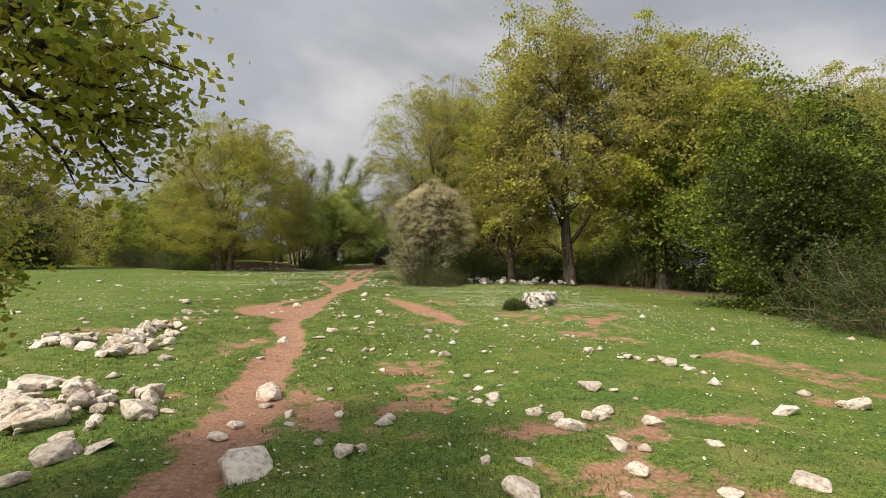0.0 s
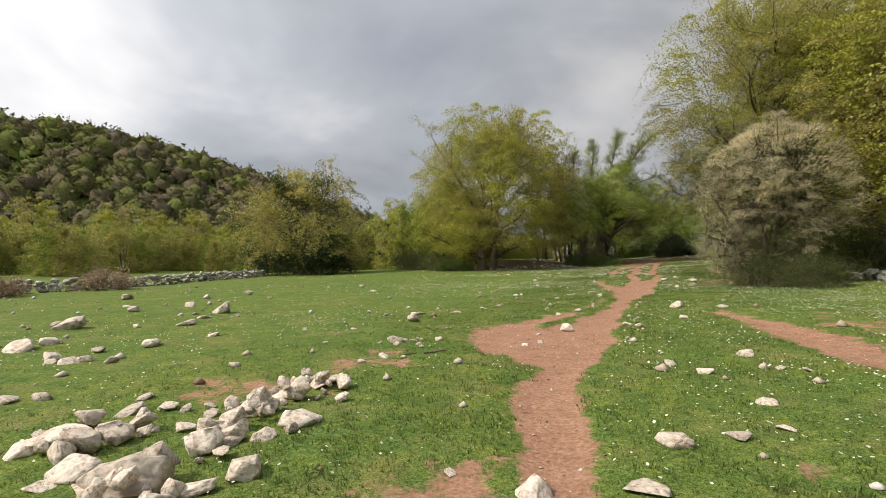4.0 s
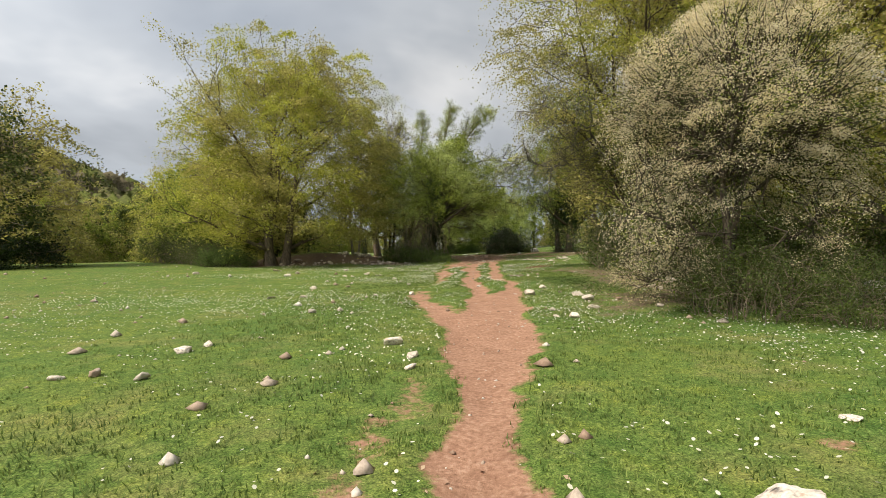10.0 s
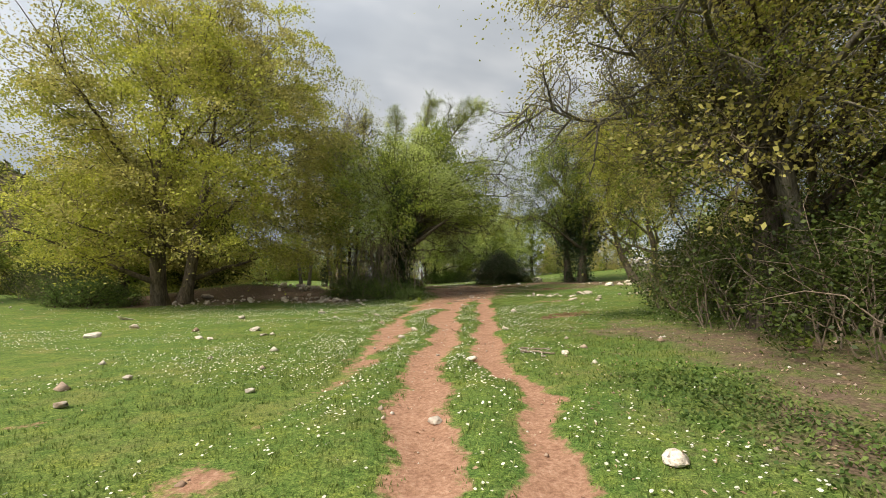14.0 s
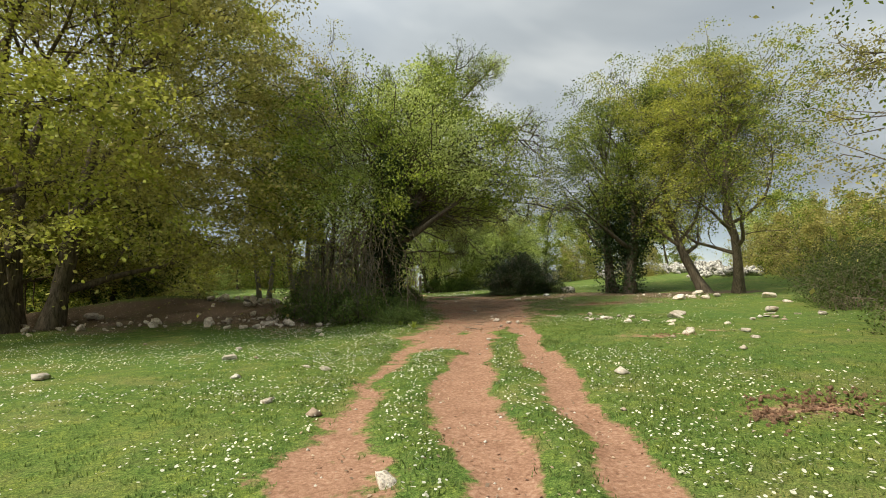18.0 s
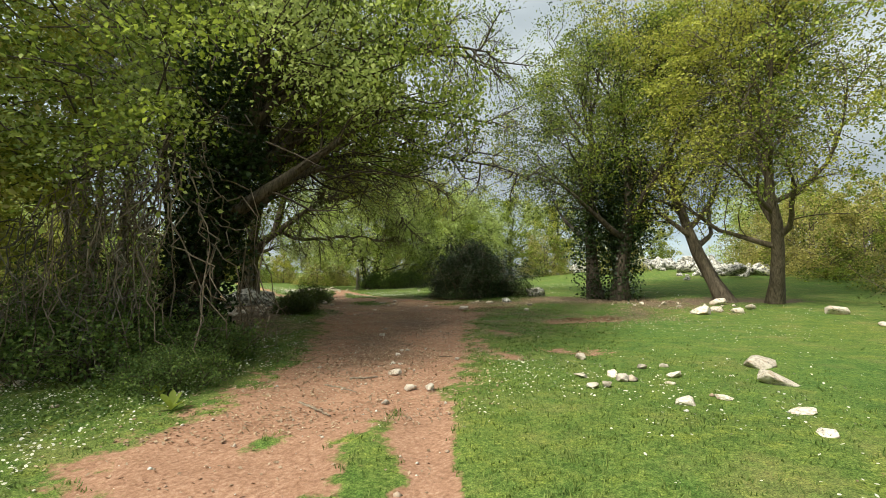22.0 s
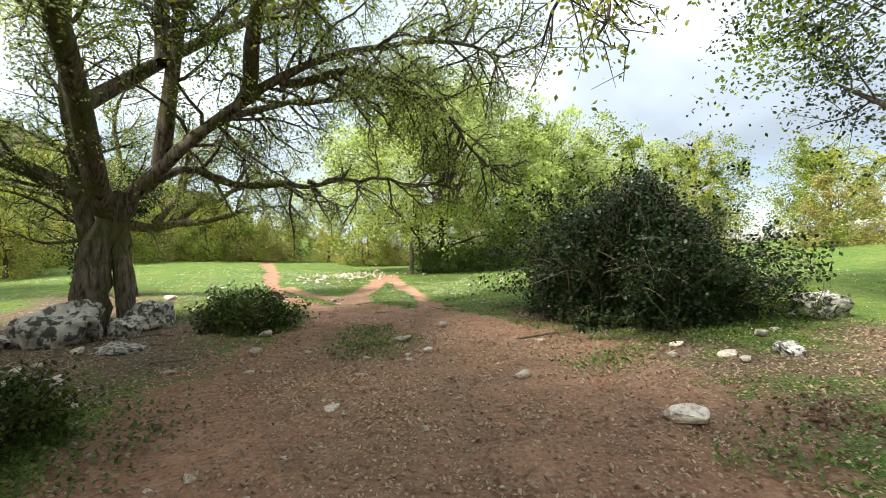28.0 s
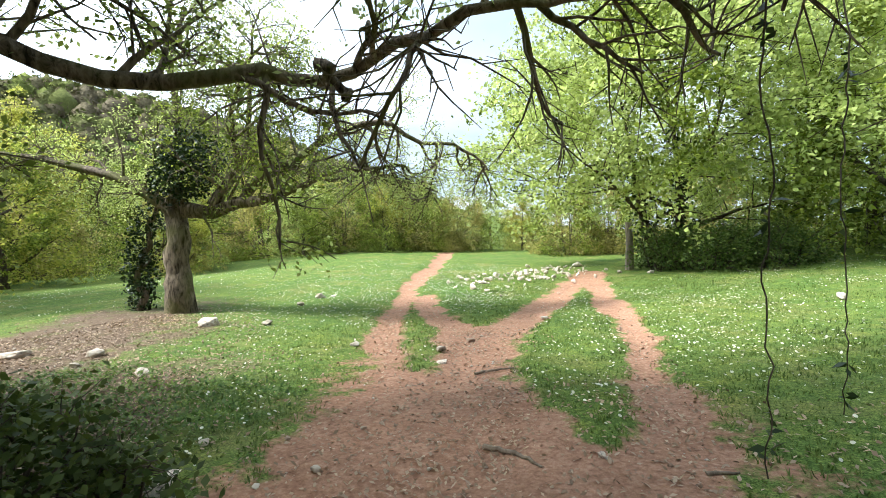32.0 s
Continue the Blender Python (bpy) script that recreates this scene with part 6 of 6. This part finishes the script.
# ---------------------------------------------------------------- vines, sticks and low plants
def strands(name, seed, lines, mat, wobble=0.06, sides=4):
    w = Wood(seed)
    for pts, r0, r1 in lines:
        P = np.array(pts, float)
        t = np.linspace(0, len(P) - 1, 6 * (len(P) - 1) + 1)
        Q = np.stack([np.interp(t, np.arange(len(P)), P[:, k]) for k in range(3)], -1)
        Q[1:-1] += w.rng.normal(size=Q[1:-1].shape) * wobble
        w.tube(Q, np.linspace(r0, r1, len(Q)), sides)
    return mesh_of(name, np.concatenate(w.v), np.concatenate(w.f), [mat], True)


def dead_vines(x, y, seed, count, reach, high, label, thick=0.016, mat=None):
    """Bare pale vines hanging and looping about a trunk, each a piece."""
    g = np.random.default_rng(seed)
    root = new("dead_vine_tangle")
    root.location = (x, y, gz(x, y))
    for k in range(count):
        a = g.random() * 2 * np.pi
        r = reach * (0.35 + 0.65 * g.random())
        top = (0.4 * math.cos(a), 0.4 * math.sin(a), high * (0.6 + 0.5 * g.random()))
        mid1 = (r * math.cos(a) * 0.8, r * math.sin(a) * 0.8, high * (0.4 + 0.4 * g.random()))
        end = (r * math.cos(a + 0.4 * g.normal()) * 1.1, r * math.sin(a + 0.4 * g.normal()) * 1.1, max(0.02, 0.7 * g.normal() + 0.3))
        tail = (end[0] + 0.4 * g.normal(), end[1] + 0.4 * g.normal(), end[2] + 0.15)
        part_of("vine", strands("vine", seed * 100 + k, [([top, mid1, end, tail], thick, thick * 0.4)], mat or TWIG_DEAD, 0.07), root)
    return tagged(root, label, "vines")


tangle = stand(shrub("vine_thicket", 65, 1.5, 2.3, 80, 7000, LEAF_GROUND, 0.06, TWIG_DEAD, 0.25), 1.0, 56.4, 0, 1, 0, "thicket of bare brown vines and brambles", "bush")
dead_vines(1.3, 55.8, 66, 46, 1.6, 3.8, "loops of bare pale vines hanging over the brambles", 0.011)
dead_vines(2.3, 56.3, 61, 46, 2.1, 4.0, "tangle of bare pale vines round the ivy-clad trunk")
dead_vines(2.1, 55.0, 67, 8, 0.7, 3.0, "pale vines looping down beside the ivy-clad trunk", 0.013, BARK_PALE)
dead_vines(0.9, 55.6, 68, 26, 1.4, 3.0, "arching bare vines over the brambles", 0.012, TWIG_LICHEN)
dead_vines(11.1, 68.6, 62, 60, 2.0, 2.6, "dead twigs hanging from the tangled shrub", 0.008, BARK)
base_bush = stand(shrub("bramble_bush", 63, 1.5, 1.2, 70, 12000, LEAF_GROUND, 0.065), 1.5, 55.6, 0, 1, 0, "low bramble and ivy at the foot of the tree", "bush")
repeat(base_bush, 2.9, 55.6, 120, 0.75)
repeat(base_bush, 0.4, 57.4, 220, 1.1)
repeat(base_bush, 3.2, 54.2, 70, 0.5)
repeat(base_bush, -12.2, 54.6, 10, 1.2)
repeat(base_bush, 7.6, 86.0, 0, 1.3)
repeat(base_bush, 9.4, 86.2, 90, 1.2)
stub = new("dead_stub", strands("dead_stub", 64, [([(0, 0, -0.2), (0.03, 0, 0.8), (-0.02, 0.02, 1.7)], 0.16, 0.10)], BARK_PALE, 0.01, 9))
stub.location = (5.4, 86.2, gz(5.4, 86.2))
tagged(stub, "barkless white dead stump standing in the bushes", "tree stump")


def hanging(x, y, top, seed, label):
    g = np.random.default_rng(seed)
    root = new("hanging_vine")
    z0 = gz(x, y)
    root.location = (x, y, z0)
    pts = [(0.10 * g.normal() * k / 8 * (1 - k / 8) * 2, 0.06 * g.normal() * k / 8, (top - z0) * (1 - k / 8) + 0.03) for k in range(9)]
    part_of("stem", strands("stem", seed, [(pts, 0.007, 0.004)], BARK, 0.01), root)
    P = np.array(pts)
    i = g.integers(0, 8, 130)
    q = P[i] + (P[i + 1] - P[i]) * g.random((130, 1))
    q = q[np.sin(q[:, 2] * 5.5) > 0.6]
    part_of("foliage", leaf_mesh("foliage", q, LEAF_DARK, 0.09, g, 0.5, 0.4), root)
    return tagged(root, label, "vine")


hanging(7.48, 71.15, 7.0, 71, "thin leafy vine hanging from the maple limb to the ground")
hanging(8.1, 72.3, 7.0, 72, "thin leafy vine hanging from the maple limb to the ground")


def stick(points, r, label="bare fallen stick lying on the trail"):
    x, y = points[0]
    line = [(px - x, py - y, float(surface(np.array([px]), np.array([py]))[0]) - gz(x, y) + r * 0.8) for px, py in points]
    ob = new("stick", strands("stick", int(abs(x * 37 + y * 11)), [(line, r, r * 0.5)], TWIG_DEAD, r * 0.2, 6))
    ob.location = (x, y, gz(x, y))
    return tagged(ob, label, "stick", "fallen sticks")


for pts_, r_ in (([(5.71, 54.24), (5.9, 54.22), (6.14, 54.28)], 0.022), ([(5.36, 53.94), (5.6, 53.75), (5.83, 53.43)], 0.016), ([(5.1, 53.11), (5.35, 52.8), (5.53, 52.53)], 0.02), ([(7.36, 55.69), (7.6, 55.64)], 0.014),
                 ([(5.74, 71.2), (6.0, 71.15), (6.24, 70.99)], 0.022), ([(4.96, 72.9), (5.1, 73.1), (5.32, 73.22)], 0.018), ([(7.18, 71.21), (7.36, 71.28)], 0.014), ([(4.68, 38.2), (4.9, 38.05), (5.13, 37.79)], 0.03), ([(4.75, 38.5), (5.2, 38.2)], 0.022),
                 ([(6.55, 40.72), (6.7, 41.3)], 0.016), ([(-3.04, 15.37), (-2.85, 15.49)], 0.02), ([(-2.69, 15.42), (-2.38, 15.66)], 0.025), ([(1.81, 68.07), (2.14, 68.38), (2.5, 68.3)], 0.025), ([(2.6, 67.5), (2.99, 67.34)], 0.02), ([(3.4, 66.2), (3.8, 66.4)], 0.015), ([(8.6, 67.6), (9.3, 67.9), (9.9, 67.7)], 0.02)):
    stick(pts_, r_)


CLOD_MESHES = [mesh_of("clod", *boulder(360 + i, 10, 0.06, 0), [EARTH_CLOD]) for i in range(4)]


def mound(x, y, reach, count, seed):
    """Crumbly turned earth, every clod a piece."""
    g = np.random.default_rng(seed)
    root = new("earth_mound")
    root.location = (x, y, gz(x, y))
    for k in range(count):
        ox, oy = g.normal(size=2) * reach * 0.45
        size = 0.022 + 0.06 * g.random() ** 3
        h = 0.10 * reach * max(0, 1 - math.hypot(ox, oy) / reach)
        ob = new("clod", CLOD_MESHES[g.integers(4)])
        ob.parent = root
        ob.matrix_basis = Matrix.Translation(-root.location) @ pose(x + ox, y + oy, gz(x + ox, y + oy) - 0.02 + h * g.random(), *(g.normal(size=2) * 30), g.random() * 360) @ Matrix.Scale(size, 4)
    return tagged(root, "heap of dark turned red earth in the grass", "earth mound")


for k, (x, y, reach, count) in enumerate(((7.4, 43.5, 0.6, 200), (6.8, 43.3, 0.4, 90), (8.0, 43.6, 0.6, 90), (12.2, 60.2, 0.5, 90), (13.2, 60.1, 0.6, 90), (10.8, 63.8, 0.6, 90), (11.2, 64.0, 0.6, 80), (9.0, 48.8, 0.5, 40))):
    mound(x, y, reach, count, 80 + k)


def rosette(x, y, count, size):
    """A clump of broad basal leaves."""
    g = np.random.default_rng(int(x * 10))
    root = new("broadleaf_plant")
    root.location = (x, y, gz(x, y))
    for k in range(count):
        a, L, el = k * 2.4, size * (0.7 + 0.5 * g.random()), radians(25 + 45 * g.random())
        d = np.array([math.cos(a) * math.cos(el), math.sin(a) * math.cos(el), math.sin(el)])
        n = np.array([-math.sin(a), math.cos(a), 0])
        V = []
        for j, wd in enumerate((0.04, 0.5, 0.8, 0.65, 0.06)):
            c = d * L * j / 4 + np.array([0, 0, -0.25 * L * (j / 4) ** 2])
            up = np.array([0, 0, 0.12 * wd * L * 0.35])
            V += [c + n * wd * L * 0.16 + up, c, c - n * wd * L * 0.16 + up]
        F = [[3 * j + i, 3 * j + i + 1, 3 * j + i + 4, 3 * j + i + 3] for j in range(4) for i in (0, 1)]
        part_of("leaf", mesh_of("leaf", V, np.array(F), [LEAF_GREEN], True), root)
    return tagged(root, "clump of broad green basal leaves beside the trail", "plant")


rosette(3.6, 53.0, 9, 0.32)
rosette(3.2, 53.6, 7, 0.26)
rosette(8.9, 37.0, 8, 0.24)


# ---------------------------------------------------------------- turf, flowers, litter and pebbles
def scatter(n, x0, x1, y0, y1, seed):
    g = np.random.default_rng(seed)
    return g, x0 + (x1 - x0) * g.random(n), y0 + (y1 - y0) * g.random(n)


def turf(n, seed):
    g, x, y = scatter(n, -13, 20, 1.5, 84, seed)
    dist = np.abs(x - way(y))
    keep = g.random(n) < np.clip(1.45 - dist / 4.6, 0.03, 1)
    b, m = bare_mask(x, y), mould_mask(x, y)
    keep &= (b + 0.55 * (vnoise(x, y, 5.0, 31) - 0.5) < 0.42) & (m + 0.7 * (vnoise(x, y, 3.0, 32) - 0.5) < 0.55)
    keep &= g.random(n) < 0.35 + 1.1 * vnoise(x, y, 1.7, 34)
    x, y = x[keep], y[keep]
    z = surface(x, y)
    n = len(x)
    tall = 0.018 + 0.022 * g.random(n) + 0.02 * np.clip(vnoise(x, y, 0.8, 33) - 0.5, 0, 1) * 2
    V, blades = [], 4
    for k in range(blades):
        a = g.random(n) * 2 * np.pi
        lean_ = 0.35 + 0.9 * g.random(n)
        bx, by = x + g.normal(size=n) * 0.03, y + g.normal(size=n) * 0.03
        w = 0.0048 + 0.0042 * g.random(n)
        tip = np.stack([bx + np.cos(a) * tall * lean_, by + np.sin(a) * tall * lean_, z + tall], -1)
        V.append(np.stack([np.stack([bx - np.sin(a) * w, by + np.cos(a) * w, z - 0.01], -1), np.stack([bx + np.sin(a) * w, by - np.cos(a) * w, z - 0.01], -1), tip], 1))
    v = np.concatenate(V).reshape(-1, 3)
    return mesh_of("grass", v, np.arange(len(v)).reshape(-1, 3), [GRASS])


tagged(new("grass", turf(520000, 41)), "short grazed green grass of the meadow", "grass", kind="stuff")


def flat_bits(n, seed, mat, size, where, lift, name, six=False, tilt=0.3, box=(-14, 20, 1.5, 88)):
    """Small flat pieces lying about: petals or dead leaves."""
    g, x, y = scatter(n, *box, seed)
    keep = where(g, x, y)
    x, y = x[keep], y[keep]
    z = surface(x, y) + lift * (0.6 + 0.8 * g.random(len(x)))
    n = len(x)
    s = size * (0.6 + 0.8 * g.random(n))
    k = 6 if six else 4
    a0 = g.random(n) * 2 * np.pi
    sx, sy = g.normal(size=n) * tilt, g.normal(size=n) * tilt
    ring = []
    for i in range(k):
        a = a0 + i * 2 * np.pi / k
        rr = s * (1 if six else (1.0, 0.55, 1.0, 0.55)[i])
        dx, dy = np.cos(a) * rr, np.sin(a) * rr
        ring.append(np.stack([x + dx, y + dy, z + dx * sx + dy * sy + (0 if six else s * 0.15 * (i % 2))], -1))
    v = np.stack(ring, 1).reshape(-1, 3)
    return mesh_of(name, v, np.arange(len(v)).reshape(-1, k), [mat])


def on_turf(g, x, y):
    patch = vnoise(x, y, 0.28, 51) * 0.6 + vnoise(x, y, 1.1, 52) * 0.4
    near_wood = np.clip(1 - np.abs(x - 1) / 10, 0, 1) * np.clip((y - 24) / 10, 0, 1) * np.clip((64 - y) / 8, 0, 1)
    east = np.exp(-((x - 8) / 5) ** 2 - ((y - 19) / 7) ** 2) + 0.7 * np.exp(-((x - 4) / 7) ** 2 - ((y - 79) / 6) ** 2)
    p = np.clip((patch - 0.36) * 2.2, 0, 1) * (0.14 + 1.0 * near_wood + 1.0 * east)
    return (g.random(len(x)) < p) & (bare_mask(x, y) < 0.3) & (mould_mask(x, y) < 0.5)


tagged(new("daisies", flat_bits(640000, 53, DAISY, 0.0125, on_turf, 0.045, "daisies", True)), "white daisies dotted through the grass", "flowers", kind="stuff")


def on_earth(g, x, y):
    shade = np.clip((y - 33) / 10, 0, 1)
    p = np.clip(bare_mask(x, y), 0, 1) * (0.10 + 0.35 * shade) * (0.4 + vnoise(x, y, 0.8, 55)) + 0.8 * mould_mask(x, y)
    return g.random(len(x)) < p


tagged(new("clearing_litter", flat_bits(330000, 59, LITTER, 0.019, on_earth, 0.012, "leaf_litter", False, 0.4, (-3, 18, 52, 76))), "brown dead leaves and twig bits lying over the clearing", "leaf litter", kind="stuff")
tagged(new("leaf_litter", flat_bits(260000, 54, LITTER, 0.02, on_earth, 0.010, "leaf_litter", False, 0.4)), "brown dead leaves lying on the earth", "leaf litter", kind="stuff")


COVER = [
    [(6.30, 66.76, 0.30), (6.11, 67.63, 0.30), (5.95, 68.80, 0.30)],
    [(6.10, 67.31, 0.40), (6.40, 67.56, 0.40)],
    [(4.44, 63.11, 0.50), (4.33, 63.87, 0.50)],
    [(9.44, 65.95, 0.25), (9.74, 66.20, 0.25)],
    [(9.93, 63.37, 0.20), (10.23, 63.62, 0.20)],
    [(2.04, 53.12, 0.80), (2.58, 53.79, 0.80), (2.87, 55.60, 0.80)],
    [(5.99, 35.80, 0.60), (6.03, 33.65, 0.60), (6.32, 32.38, 0.60)],
    [(8.53, 42.50, 0.80), (9.50, 41.35, 0.80)],
    [(1.06, 55.40, 0.70), (2.63, 58.39, 0.70)],
    [(11.06, 67.20, 0.60), (12.63, 67.87, 0.60)],
    [(9.56, 70.88, 0.80), (10.88, 70.26, 0.80)],
    [(0.75, 70.54, 0.80), (2.89, 70.83, 0.80)],
]


def on_cover(g, x, y):
    b = np.zeros_like(x)
    for line in COVER:
        b = np.maximum(b, along(x, y, line, 0.8))
    return g.random(len(x)) < b * (0.35 + 0.9 * vnoise(x, y, 2.2, 63))


tagged(new("ground_ivy", flat_bits(900000, 64, LEAF_GROUND, 0.022, on_cover, 0.045, "ground_ivy", False, 0.55, (-3, 15, 28, 76))), "low ivy and weeds creeping over the ground", "ground cover", kind="stuff")


def pebbles(n, seed, lo, hi, mat, where, name, box=(-14, 20, 1.5, 88)):
    """Small stones too many to count."""
    g, x, y = scatter(n, *box, seed)
    keep = where(g, x, y)
    x, y = x[keep], y[keep]
    n = len(x)
    z = surface(x, y)
    s = lo + (hi - lo) * g.random(n) ** 3
    o = np.array([(1, 0, 0), (0.3, 0.9, 0.1), (-0.8, 0.5, 0), (-0.7, -0.6, 0.1), (0.4, -0.9, 0), (0.1, 0.1, 0.8), (-0.2, 0, -0.5)], float)
    f = np.array([(0, 1, 5), (1, 2, 5), (2, 3, 5), (3, 4, 5), (4, 0, 5), (1, 0, 6), (2, 1, 6), (3, 2, 6), (4, 3, 6), (0, 4, 6)])
    a = g.random(n) * 2 * np.pi
    q = o[None] * (0.7 + 0.6 * g.random((n, 7, 3)))
    q = np.stack([q[..., 0] * np.cos(a)[:, None] - q[..., 1] * np.sin(a)[:, None], q[..., 0] * np.sin(a)[:, None] + q[..., 1] * np.cos(a)[:, None], q[..., 2]], -1)
    v = q * s[:, None, None] * 0.5 + np.stack([x, y, z + s * 0.08], -1)[:, None]
    ff = (f[None] + 7 * np.arange(n)[:, None, None]).reshape(-1, 3)
    return mesh_of(name, v.reshape(-1, 3), ff, [mat])


def on_trail(g, x, y):
    return g.random(len(x)) < np.clip(bare_mask(x, y) - 0.3, 0, 1) * 0.9 + 0.25 * mould_mask(x, y)


def in_meadow(g, x, y):
    p = 0.25 + 0.9 * np.clip(vnoise(x, y, 0.35, 57) - 0.5, 0, 1) * 2
    p = p * np.where(y < 34, 1.0, 0.35) * np.where(x < -16, 0.8, 1)
    return (g.random(len(x)) < p) & (bare_mask(x, y) < 0.7)


tagged(new("gravel", pebbles(60000, 56, 0.012, 0.06, STONE_BITS, on_trail, "gravel")), "pinkish grit and small stones on the bare earth", "gravel", kind="stuff")
tagged(new("field_stones", pebbles(3600, 58, 0.05, 0.24, STONE_BITS, in_meadow, "field_stones", (-34, 14, 4, 60))), "small pale stones scattered through the turf", "stones", kind="stuff")
